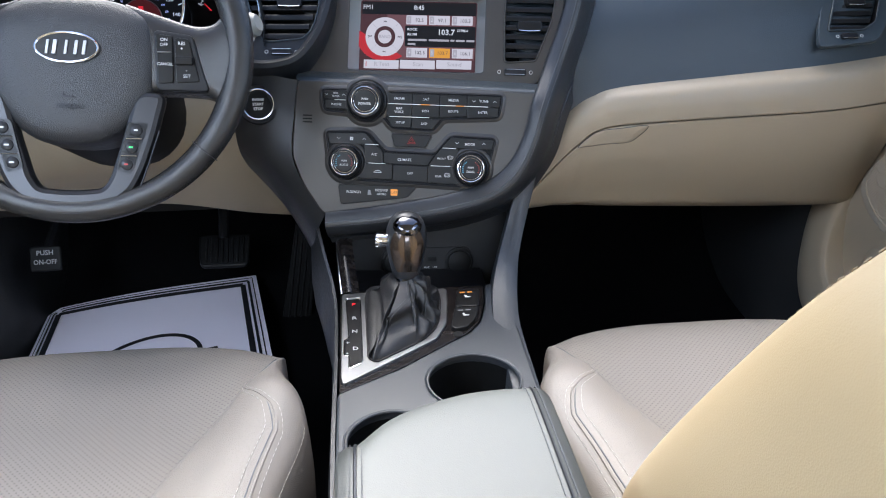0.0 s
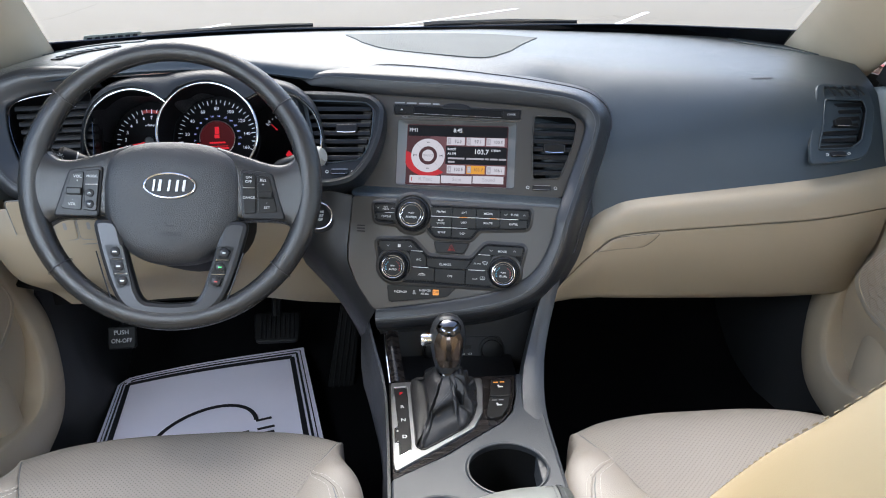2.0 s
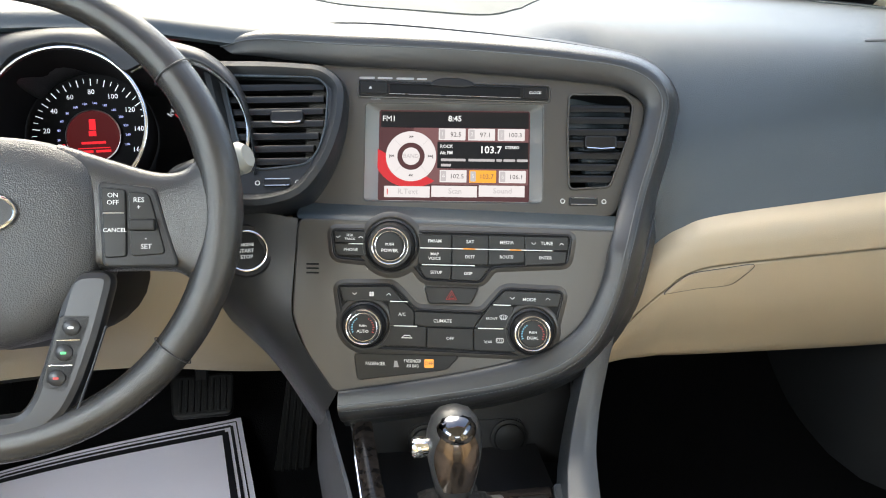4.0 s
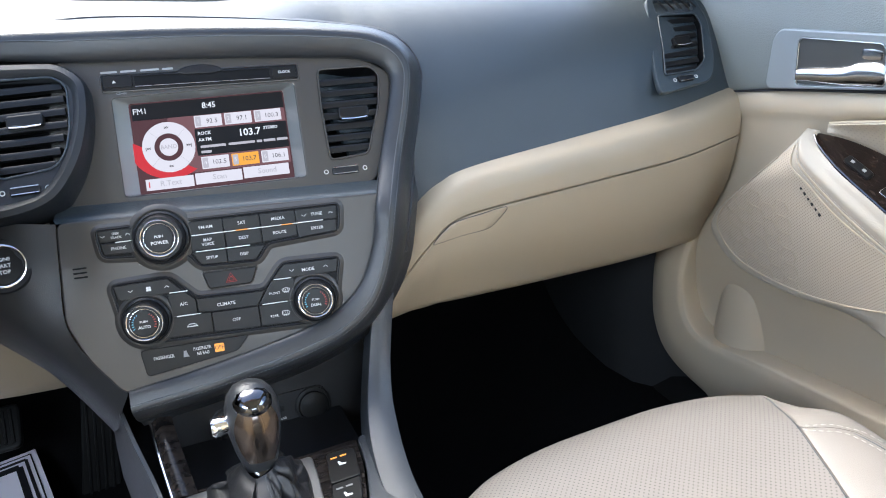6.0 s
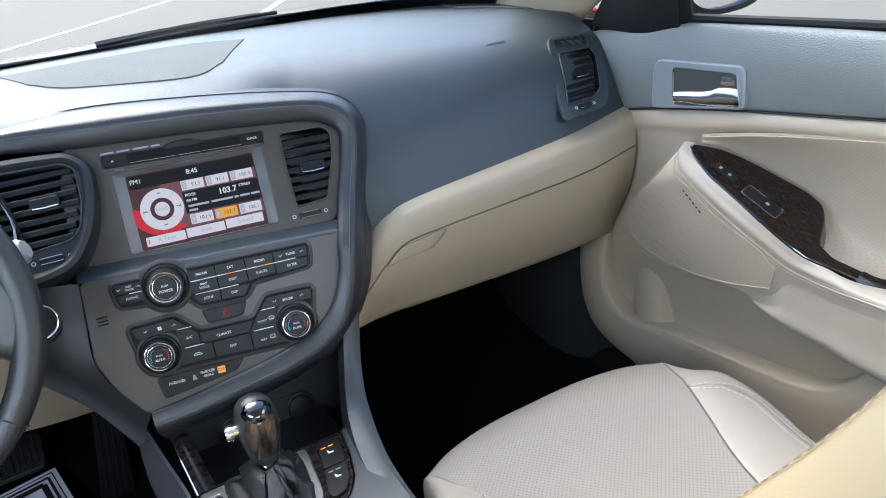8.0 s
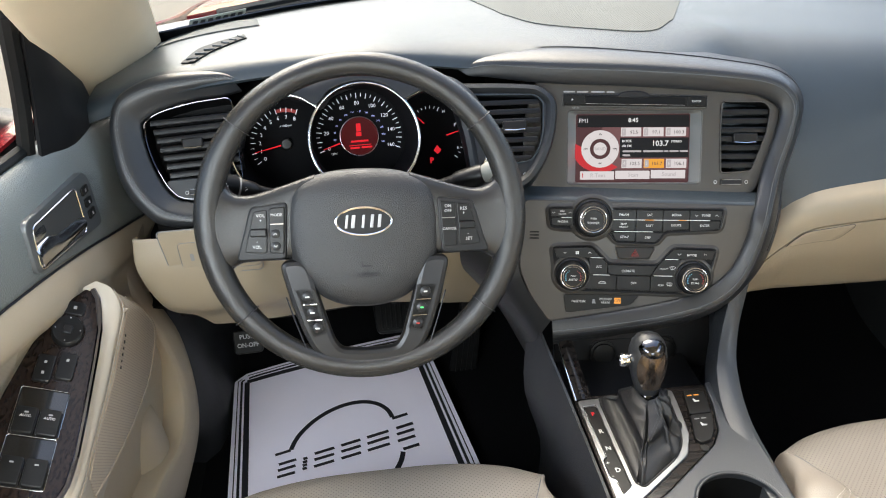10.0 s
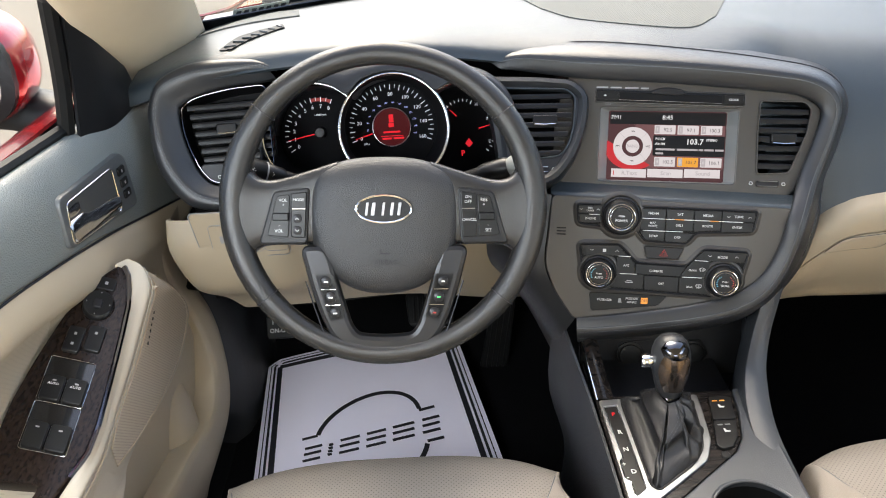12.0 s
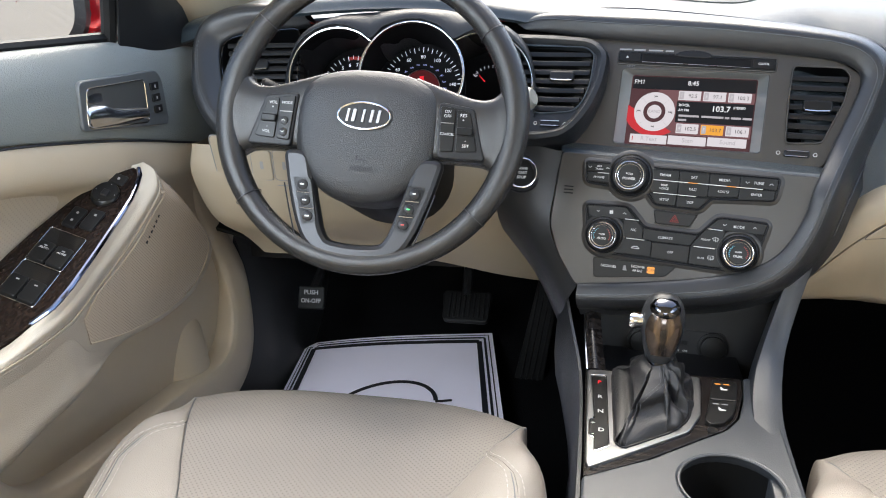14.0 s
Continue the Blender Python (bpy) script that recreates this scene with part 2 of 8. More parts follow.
SCR_RED = screen_colour("red", (0.62, 0.03, 0.04))
SCR_ROSE = screen_colour("rose", (0.19, 0.085, 0.09))
SCR_WHITE = screen_colour("white", (0.78, 0.72, 0.74))
SCR_GREY = screen_colour("grey", (0.52, 0.48, 0.50))
SCR_AMBER = screen_colour("amber", (0.95, 0.42, 0.05))
SCR_TEXT = screen_colour("text", (0.95, 0.95, 0.97))
SCR_INK = screen_colour("ink", (0.10, 0.08, 0.09))

# ---- building tools ----
WM = {}


def thing(name, at=(0, 0, 0), label="", category="", group="", kind=""):
    ob = new(name)
    ob.empty_display_size = 0.05
    ob.location = at
    WM[ob] = Matrix.Translation(at)
    return tagged(ob, label, category, group, kind)


def part(name, data, mat, parent=None, label="", m=None, smooth=True):
    """One mesh object, from a bmesh or a mesh, under a thing or a part."""
    if isinstance(data, bmesh.types.BMesh):
        me = bpy.data.meshes.new(name)
        bmesh.ops.recalc_face_normals(data, faces=data.faces)
        data.to_mesh(me)
        data.free()
    else:
        me = data
    me.materials.clear()
    me.materials.append(mat)
    if smooth:
        me.polygons.foreach_set("use_smooth", [True] * len(me.polygons))
        me.set_sharp_from_angle(angle=radians(38))
    ob = new(name, me)
    m = m or Matrix()
    WM[ob] = m
    if parent:
        ob.parent = parent
        ob.matrix_parent_inverse = WM[parent].inverted()
    ob.matrix_basis = m
    return tagged(ob, label)


def facing(o, yaw, lean, roll=0.0):
    """A frame whose x is to the right, y up along the face, and z out of it towards the cabin."""
    r = Euler((radians(90 - lean), 0, radians(yaw))).to_matrix().to_4x4()
    return Matrix.Translation(o) @ r @ Matrix.Rotation(radians(roll), 4, "Z")


def catmull(pts, n, closed=False):
    pts = [Vector(p) for p in pts]
    k, out = len(pts), []
    segs = k if closed else k - 1
    for i in range(n):
        s = i * segs / (n if closed else n - 1)
        j = min(int(s), segs - 1)
        f = s - j
        if closed:
            a, b, c, d = pts[(j - 1) % k], pts[j], pts[(j + 1) % k], pts[(j + 2) % k]
        else:
            b, c = pts[j], pts[j + 1]
            a = pts[j - 1] if j > 0 else 2 * b - c
            d = pts[j + 2] if j + 2 < k else 2 * c - b
        out.append(0.5 * (2 * b + (c - a) * f + (2 * a - 5 * b + 4 * c - d) * f * f + (3 * b - a - 3 * c + d) * f ** 3))
    return out


def mesh_grid(rows, close_u=False, close_v=False, caps=False):
    bm = bmesh.new()
    vs = [[bm.verts.new(p) for p in r] for r in rows]
    nv, nu = len(vs), len(vs[0])
    for i in range(nv if close_v else nv - 1):
        for j in range(nu if close_u else nu - 1):
            q = [vs[i][j], vs[i][(j + 1) % nu], vs[(i + 1) % nv][(j + 1) % nu], vs[(i + 1) % nv][j]]
            if len(set(q)) == 4:
                bm.faces.new(q)
    if caps:
        bm.faces.new(vs[0])
        bm.faces.new(vs[-1][::-1])
    return bm


def surf(rows, nu=24, nv=24, thick=0.0, close_u=False, caps=False):
    """A smooth skin through rows of a few guide points each."""
    fine = [catmull(r, nu, close_u) for r in rows]
    cols = [catmull([r[j] for r in fine], nv) for j in range(len(fine[0]))]
    bm = mesh_grid([[c[i] for c in cols] for i in range(nv)], close_u=close_u, caps=caps)
    if thick:
        bmesh.ops.recalc_face_normals(bm, faces=bm.faces)
        bmesh.ops.solidify(bm, geom=bm.faces[:], thickness=thick)
    return bm


def tube(path, r, n=10, closed=False, squash=1.0):
    """A round bar along a path; r may be a list."""
    path = [Vector(p) for p in path]
    k = len(path)
    rows, up = [], None
    for i, p in enumerate(path):
        a = path[(i - 1) % k] if closed or i else p
        b = path[(i + 1) % k] if closed or i < k - 1 else p
        t = (b - a).normalized()
        if up is None:
            up = t.orthogonal().normalized()
        up = (up - t * up.dot(t)).normalized()
        side = t.cross(up)
        rr = r[i] if isinstance(r, (list, tuple)) else r
        rows.append([p + up * (rr * math.cos(2 * math.pi * j / n)) + side * (rr * squash * math.sin(2 * math.pi * j / n)) for j in range(n)])
    return mesh_grid(rows, close_u=True, close_v=closed, caps=not closed)


def lathe(profile, n=32):
    """(radius, height) turned about z."""
    rows = [[(max(r, 1e-5) * math.cos(2 * math.pi * j / n), max(r, 1e-5) * math.sin(2 * math.pi * j / n), z) for j in range(n)] for r, z in profile]
    return mesh_grid(rows, close_u=True, caps=True)


def plate(loops, depth=0.003, bevel=0.0006):
    """A flat piece with its front at z = 0, cut from outlines (holes inside), with softened edges."""
    cu = bpy.data.curves.new("cut", "CURVE")
    cu.dimensions, cu.fill_mode = "2D", "BOTH"
    cu.extrude, cu.bevel_depth, cu.bevel_resolution, cu.offset = max(depth / 2 - bevel, 1e-5), bevel, 1, -bevel
    for loop in loops:
        sp = cu.splines.new("POLY")
        sp.points.add(len(loop) - 1)
        for q, p in zip(sp.points, loop):
            q.co = (p[0], p[1], 0, 1)
        sp.use_cyclic_u = True
    ob = bpy.data.objects.new("cut", cu)
    me = bpy.data.meshes.new_from_object(ob)
    bpy.data.objects.remove(ob)
    bpy.data.curves.remove(cu)
    me.transform(Matrix.Translation((0, 0, -depth / 2)))
    return me


def rrect(cx, cy, w, h, r, n=5):
    out = []
    for sx, sy, a0 in ((1, 1, 0), (-1, 1, 90), (-1, -1, 180), (1, -1, 270)):
        for i in range(n + 1):
            a = radians(a0 + 90 * i / n)
            out.append((cx + sx * (w / 2 - r) + r * math.cos(a), cy + sy * (h / 2 - r) + r * math.sin(a)))
    return out


def rpoly(pts, r, n=5):
    """A polygon with rounded corners."""
    pts = [Vector(p[:2]) for p in pts]
    out = []
    for i, p in enumerate(pts):
        a, b = pts[i - 1] - p, pts[(i + 1) % len(pts)] - p
        q = min(r, a.length * 0.45, b.length * 0.45)
        a, b = p + a.normalized() * q, p + b.normalized() * q
        for j in range(n + 1):
            f = j / n
            out.append(tuple((1 - f) ** 2 * a + 2 * f * (1 - f) * p + f * f * b))
    return out


def circle(cx, cy, r, n=40):
    return [(cx + r * math.cos(2 * math.pi * i / n), cy + r * math.sin(2 * math.pi * i / n)) for i in range(n)]


def grown(loop, d):
    """The outline moved outwards by d."""
    pts = [Vector(p[:2]) for p in loop]
    k = len(pts)
    area = sum(pts[i - 1].x * pts[i].y - pts[i].x * pts[i - 1].y for i in range(k))
    s = 1 if area > 0 else -1
    out = []
    for i in range(k):
        t = (pts[(i + 1) % k] - pts[i - 1])
        t = t.normalized() if t.length > 1e-9 else Vector((1, 0))
        out.append((pts[i].x + s * t.y * d, pts[i].y - s * t.x * d))
    return out


def band(loop, profile):
    """A moulding round a closed outline: profile of (outward, height)."""
    rows = [[(x, y, h) for x, y in grown(loop, d)] for d, h in profile]
    return mesh_grid(rows, close_u=True)


def text(s, h, at, m, mat, parent, name="lettering", align="CENTER", wide=1.0, turn=0.0, bold=0.0):
    """Raised lettering, h high, in the frame m."""
    cu = bpy.data.curves.new("text", "FONT")
    cu.body, cu.size, cu.align_x, cu.align_y = s, h / 0.72, align, "CENTER"
    cu.extrude, cu.offset, cu.resolution_u = 0.00015, bold, 2
    ob = bpy.data.objects.new("text", cu)
    me = bpy.data.meshes.new_from_object(ob)
    bpy.data.objects.remove(ob)
    bpy.data.curves.remove(cu)
    me.transform(Matrix.Diagonal((wide, 1, 1, 1)))
    x, y, z = (*at, 0.0003)[:3]
    return part(name, me, mat, parent, m=m @ Matrix.Translation((x, y, z)) @ Matrix.Rotation(radians(turn), 4, "Z"), smooth=False)


def stitches(path, length=0.004, gap=0.002, r=0.0005, lift=0.0005):
    """A row of single stitches along a path, in one mesh."""
    path = [Vector(p) for p in path]
    bm = bmesh.new()
    run, i, pos = 0.0, 0, path[0].copy()
    fine = []
    for a, b in zip(path, path[1:]):
        k = max(1, int((b - a).length / 0.0008))
        fine += [a.lerp(b, j / k) for j in range(k)]
    step, on = max(1, int(length / 0.0008)), max(1, int((length + gap) / 0.0008))
    for i in range(0, len(fine) - step, on):
        a, b = fine[i], fine[i + step]
        t = (b - a).normalized()
        if t.length < 0.5:
            continue
        u = t.orthogonal().normalized()
        w = t.cross(u)
        rows = [[bm.verts.new(p + (u * math.cos(c) + w * math.sin(c)) * q) for c in (0, 1.571, 3.1416, 4.712)] for p, q in ((a, r * 0.5), (a.lerp(b, 0.25), r), (a.lerp(b, 0.75), r), (b, r * 0.5))]
        for p, q in zip(rows, rows[1:]):
            for j in range(4):
                bm.faces.new((p[j], p[(j + 1) % 4], q[(j + 1) % 4], q[j]))
    return bm


def box(cx, cy, cz, sx, sy, sz, bevel=0.0, seg=2):
    bm = bmesh.new()
    bmesh.ops.create_cube(bm, size=1, matrix=Matrix.Translation((cx, cy, cz)) @ Matrix.Diagonal((sx, sy, sz, 1)))
    if bevel:
        bmesh.ops.bevel(bm, geom=bm.edges[:], offset=bevel, segments=seg, profile=0.5, affect="EDGES")
    return bm

# ---- structure ----
def setting(name, data, mat, label, category, m=None, smooth=True):
    return tagged(part(name, data, mat, None, label, m, smooth), category=category, kind="structure")


ground = setting("ground", mesh_grid([[(x * 40, y * 40, 0.0) for x in range(-10, 11)] for y in range(-10, 11)]), CONCRETE, "pale sunlit concrete of a car park", "ground")
floor = setting("floor", surf([[(x, y, z) for y, z in ((-1.0, 0.30), (0.3, 0.30), (1.0, 0.30), (1.2, 0.305), (1.40, 0.335), (1.54, 0.45), (1.62, 0.68), (1.62, 0.98))] for x in (-0.80, -0.4, 0.0, 0.4, 0.80)], 40, 9, 0.02),
                CARPET, "black carpet of the car's footwells", "floor")
roof = setting("ceiling", surf([[(x, y, 1.43 - 0.05 * (x / 0.7) ** 2 - 0.04 * max(0, y - 0.2)) for x in (-0.66, -0.35, 0.0, 0.35, 0.66)] for y in (-1.1, -0.4, 0.2, 0.62)], 14, 14, 0.03), LINER, "light grey fabric headliner of the car", "ceiling")
for sgn, nm in ((-1, "sill_left"), (1, "sill_right")):
    setting(nm, surf([[(sgn * x, y, z) for x, z in ((0.76, 0.28), (0.80, 0.34), (0.81, 0.38), (0.84, 0.40))] for y in (-1.1, -0.5, -0.02)], 10, 8, 0.03), BEIGE, "beige sill below the open rear door", "sill")
    setting("pillar_rear", surf([[(sgn * (0.79 - 0.27 * f), -0.12 + d + 0.06 * f, 1.0 + 0.42 * f) for d in (-0.06, 0.0, 0.06)] for f in (0, 0.5, 1)], 8, 8, 0.03), LINER, "light grey trim of a roof pillar", "pillar")
setting("wall_rear", surf([[(x, -1.1, 0.28), (x, -1.16, 0.7), (x, -1.1, 1.05)] for x in (-0.8, 0.0, 0.8)], 8, 8, 0.03), BEIGE, "beige rear end of the cabin", "wall")
# firewall sides under the dash
for sgn in (-1, 1):
    setting("kick_panel", surf([[(sgn * x, y, z) for y, x in ((1.0, xx + 0.085), (1.13, xx + 0.060), (1.22, xx), (1.4, xx - 0.005), (1.6, xx - 0.01))] for xx, z in ((0.70, 0.28), (0.712, 0.45), (0.718, 0.65), (0.72, 0.95))], 10, 8, 0.01), HIDE, "black plastic kick panel of the footwell", "panel")

# Black filler sheets added to close the gap between dash ends and doors.
for sgn in (-1, 1):
    setting("gap_filler", surf([[(sgn * 0.785, y, z) for y in (0.98, 1.1, 1.25, 1.42)] for z in (0.55, 0.8, 1.02)], 8, 8, 0.006), RUBBER, "black filler sheet behind the gap between dash and door", "panel")
for sgn, nm in ((-1, "door_sill_left"), (1, "door_sill_right")):
    setting(nm, surf([[(sgn * x, y, z) for x, z in ((0.70, 0.29), (0.735, 0.33), (0.76, 0.36), (0.84, 0.365))] for y in (-0.05, 0.6, 1.25)], 10, 8, 0.01), RUBBER, "black plastic door sill", "sill")

# windscreen, its frame, pillars, bonnet
ws_rows = [[(-0.70, 1.36, 1.06), (-0.40, 1.58, 1.055), (0.0, 1.64, 1.05), (0.40, 1.58, 1.055), (0.70, 1.36, 1.06)],
           [(-0.62, 0.98, 1.25), (-0.35, 1.09, 1.265), (0.0, 1.12, 1.27), (0.35, 1.09, 1.265), (0.62, 0.98, 1.25)],
           [(-0.53, 0.60, 1.385), (-0.3, 0.64, 1.41), (0.0, 0.66, 1.415), (0.3, 0.64, 1.41), (0.53, 0.60, 1.385)]]
windscreen = setting("windscreen", surf(ws_rows, 24, 14), GLASS, "clear laminated windscreen of the car", "windscreen")
windscreen.visible_shadow = False
frit = [[Vector(p) + Vector((0, dy, dz)) for p in ws_rows[0]] for dy, dz in ((0.004, -0.012), (-0.066, 0.027))]
setting("windscreen_border", surf(frit, 40, 4, 0.002), GLOSS, "black printed border along the foot of the windscreen", "trim")
for sgn, nm in ((-1, "pillar_left"), (1, "pillar_right")):
    rows = []
    for f in (0.0, 0.25, 0.5, 0.75, 1.0):
        c = Vector((0.745, 1.27, 1.02)).lerp(Vector((0.575, 0.56, 1.40)), f)
        rows.append([(sgn * (c.x + dx), c.y + dy, c.z + dz) for dx, dy, dz in ((-0.055, 0.085, 0.035), (-0.05, 0.03, 0.03), (-0.03, -0.01, 0.02), (0.0, -0.03, 0.0), (0.025, -0.03, -0.015), (0.045, 0.0, -0.03))])
    setting(nm, surf(rows, 18, 18, 0.004), LINER, "cream fabric-grain trim of the windscreen pillar", "pillar")
hood_rows = [[(-0.74, y, z - 0.035), (-0.45, y, z), (0.0, y, z + 0.003), (0.45, y, z), (0.74, y, z - 0.035)] for y, z in ((1.80, 1.047), (2.0, 1.034), (2.3, 0.998), (2.55, 0.95), (2.72, 0.86), (2.78, 0.7))]
bonnet = part("bonnet", surf(hood_rows, 24, 24, 0.01), RED_PAINT, None, "glossy dark red car bonnet beyond the windscreen")
tagged(bonnet, category="bonnet")
cowl = thing("cowl", (0, 1.70, 1.0), "black plastic cowl panel below the windscreen", "cowl")
part("panel", surf([[(x, 1.63 + d - 0.45 * x * x, 1.042 + 0.09 * d - 0.02 * x * x) for d in (0.0, 0.05, 0.10, 0.17)] for x in (-0.74, -0.4, 0, 0.4, 0.74)], 10, 20, 0.006), COWL, cowl, "slate-grey cowl skin")
for d in (0.06, 0.11):
    part("rib", tube([(x / 20, 1.63 + d - 0.45 * (x / 20) ** 2, 1.045 + 0.09 * d - 0.02 * (x / 20) ** 2) for x in range(-14, 15)], 0.003, 6), COWL, cowl)
for x0, x1, at in ((-0.62, 0.02, -0.55), (0.0, 0.58, 0.1)):
    wiper = thing("wiper", (x0, 1.66, 1.06), "black windscreen wiper resting on the cowl", "wiper", "wipers")
    pts = [(x0 + (x1 - x0) * f, 1.66 - 0.42 * (x0 + (x1 - x0) * f) ** 2 - 0.03 * f, 1.062 + 0.010 * math.sin(math.pi * f)) for f in [i / 12 for i in range(13)]]
    part("blade", tube(pts, 0.004, 6), RUBBER, wiper)
    part("arm", tube([Vector(p) + Vector((0, 0.02, 0.006)) for p in pts[:8]], [0.009, 0.008, 0.007, 0.006, 0.006, 0.005, 0.005, 0.004], 6), BLACK, wiper)

# parking lines outside
for x, y, l, a in ((-3.3, 11.6, 3.5, -22), (-2.1, 11.1, 1.6, -52), (1.0, 13.5, 5.0, -40), (3.6, 12.0, 5.0, -30)):
    tagged(part("parking_line", plate([rrect(0, 0, 0.11, l, 0.01)], 0.004, 0.0005), WHITE_LINE, None, "worn white painted line on the concrete", pose(x, y, 0.006, 0, 0, a)), category="parking line", group="parking lines")

# ---- dashboard ----
dashboard = thing("dashboard", (0, 1.3, 0.6), "charcoal soft-touch dashboard with beige lower trim", "dashboard")
UP = facing((0.02, 1.058, 0.93), -9.6, 24, -0.8)
LO = facing((0.0, 0.98, 0.80), -9.6, 18, -0.8)
pad_rows = []
for x, prof in ((-0.735, ((1.30, 1.055), (1.25, 1.057), (1.19, 1.056), (1.13, 1.050), (1.10, 1.040), (1.09, 1.02))),
                (-0.60, ((1.43, 1.070), (1.34, 1.078), (1.24, 1.082), (1.15, 1.082), (1.11, 1.075), (1.09, 1.055))),
                (-0.376, ((1.54, 1.072), (1.42, 1.080), (1.30, 1.086), (1.20, 1.090), (1.13, 1.083), (1.11, 1.065))),
                (-0.20, ((1.57, 1.072), (1.43, 1.076), (1.30, 1.078), (1.20, 1.071), (1.155, 1.058), (1.14, 1.040))),
                (0.0, ((1.58, 1.070), (1.43, 1.074), (1.30, 1.072), (1.20, 1.064), (1.13, 1.045), (1.10, 1.01))),
                (0.13, ((1.57, 1.070), (1.43, 1.072), (1.29, 1.068), (1.18, 1.054), (1.10, 1.015), (1.07, 0.97))),
                (0.188, ((1.564, 1.0685), (1.422, 1.069), (1.283, 1.0635), (1.166, 1.043), (1.06, 0.926), (1.016, 0.784))),
                (0.215, ((1.56, 1.068), (1.42, 1.068), (1.28, 1.062), (1.16, 1.040), (1.06, 0.94), (1.016, 0.812))),
                (0.235, ((1.555, 1.0675), (1.418, 1.0675), (1.278, 1.061), (1.157, 1.0385), (1.061, 0.944), (1.016, 0.835))),
                (0.262, ((1.549, 1.067), (1.414, 1.067), (1.274, 1.0595), (1.151, 1.0365), (1.061, 0.950), (1.015, 0.851))),
                (0.30, ((1.54, 1.066), (1.41, 1.066), (1.27, 1.058), (1.145, 1.034), (1.062, 0.955), (1.014, 0.862))),
                (0.45, ((1.49, 1.064), (1.38, 1.062), (1.24, 1.052), (1.125, 1.028), (1.055, 0.965), (1.016, 0.874))),
                (0.60, ((1.42, 1.060), (1.33, 1.056), (1.22, 1.046), (1.115, 1.020), (1.055, 0.965), (1.02, 0.882))),
                (0.735, ((1.31, 1.045), (1.26, 1.045), (1.19, 1.038), (1.12, 1.005), (1.08, 0.96), (1.05, 0.893)))):
    pad_rows.append([(x, y, z) for y, z in prof])
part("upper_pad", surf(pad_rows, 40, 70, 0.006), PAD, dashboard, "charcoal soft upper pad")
pad_fine = [catmull(r, 60) for r in pad_rows]
pad_fine = [q for j in range(60) for q in catmull([r[j] for r in pad_fine], 110)]
pad_xy = np.array([(q.x, q.y) for q in pad_fine])
pad_zs = np.array([q.z for q in pad_fine])


def pad_z(x, y):
    """Height of the dash pad's top at a place in plan."""
    d = ((pad_xy - (x, y)) ** 2).sum(1) + 1e-8
    k = np.argsort(d)[:6]
    return float((pad_zs[k] / d[k]).sum() / (1 / d[k]).sum())


def on_pad(x, y, lift=0.0025):
    return (x, y, pad_z(x, y) + lift)


low_rows, glove = [], []
for x, (yt, zt), (ys, zs), (ye, ze) in ((0.172, (1.014, 0.758), (1.008, 0.712), (1.06, 0.672)), (0.19, (1.013, 0.785), (1.003, 0.735), (1.07, 0.669)), (0.215, (1.012, 0.815), (0.997, 0.766), (1.085, 0.665)), (0.235, (1.012, 0.835), (0.993, 0.787), (1.095, 0.660)), (0.258, (1.012, 0.849), (0.990, 0.806), (1.105, 0.656)),
                                        (0.30, (1.013, 0.862), (0.988, 0.815), (1.12, 0.648)), (0.45, (1.015, 0.874), (0.986, 0.822), (1.15, 0.632)), (0.60, (1.018, 0.884), (0.992, 0.826), (1.175, 0.618)), (0.735, (1.048, 0.893), (1.024, 0.830), (1.20, 0.602))):
    low_rows.append([(x, yt + 0.015, zt + 0.004), (x, yt, zt), (x, ys + 0.30 * (yt - ys), zt - 0.18 * (zt - zs)), (x, ys + 0.02 * (yt - ys), zt - 0.5 * (zt - zs)), (x, ys - 0.0005, zs + 0.006), (x, ys, zs + 0.001), (x, ys + 0.002, zs), (x, ys + 0.010, zs)])
    k = zs - ze
    glove.append([(x, ys + 0.010, zs - 0.002), (x, ys + 0.002, zs - 0.002), (x, ys + 0.0003, zs - 0.003), (x, ys + 0.0006, zs - 0.008), (x, ys + 0.06 * k, zs - 0.32 * k), (x, ys + 0.22 * k, zs - 0.66 * k), (x, ys + 0.45 * (ye - ys), zs - 0.86 * k), (x, ye, ze)])
part("lower_trim", surf(low_rows, 40, 70), SHADED_BEIGE, dashboard, "beige plastic lower trim")
glove_box = part("glove_box", surf(glove, 44, 70), SHADED_BEIGE, dashboard, "closed beige glove box lid")
lid_fine = [catmull(r, 60) for r in glove]
lid_fine = [q for j in range(14, 60) for q in catmull([r[j] for r in lid_fine], 110)]
lid_xz, lid_ys = np.array([(q.x, q.z) for q in lid_fine]), np.array([q.y for q in lid_fine])


def on_lid(x, z, lift=0.001):
    """A place on the glove box lid."""
    d = ((lid_xz - (x, z)) ** 2).sum(1) + 1e-8
    k = np.argsort(d)[:6]
    return (x, float((lid_ys[k] / d[k]).sum() / (1 / d[k]).sum()) - lift, z)


part("undertray", surf([[(x, y, z) for y, z in ((yy + 0.004, zz + 0.006), (1.35, zz + 0.02), (1.6, zz + 0.1))] for x, yy, zz in ((0.17, 1.06, 0.675), (0.30, 1.12, 0.648), (0.60, 1.175, 0.618), (0.735, 1.20, 0.602))], 8, 12, 0.006), RUBBER, dashboard)
# driver's knee panel
knee = [[(x, y0, 0.885), (x, y0 - 0.012, 0.84), (x, y0 + 0.005, 0.77), (x, y0 + 0.05, z1 + 0.035), (x, y0 + 0.075, z1)] for x, y0, z1 in ((-0.55, 1.0, 0.69), (-0.376, 1.03, 0.68), (-0.25, 1.055, 0.650), (-0.16, 1.075, 0.632))]
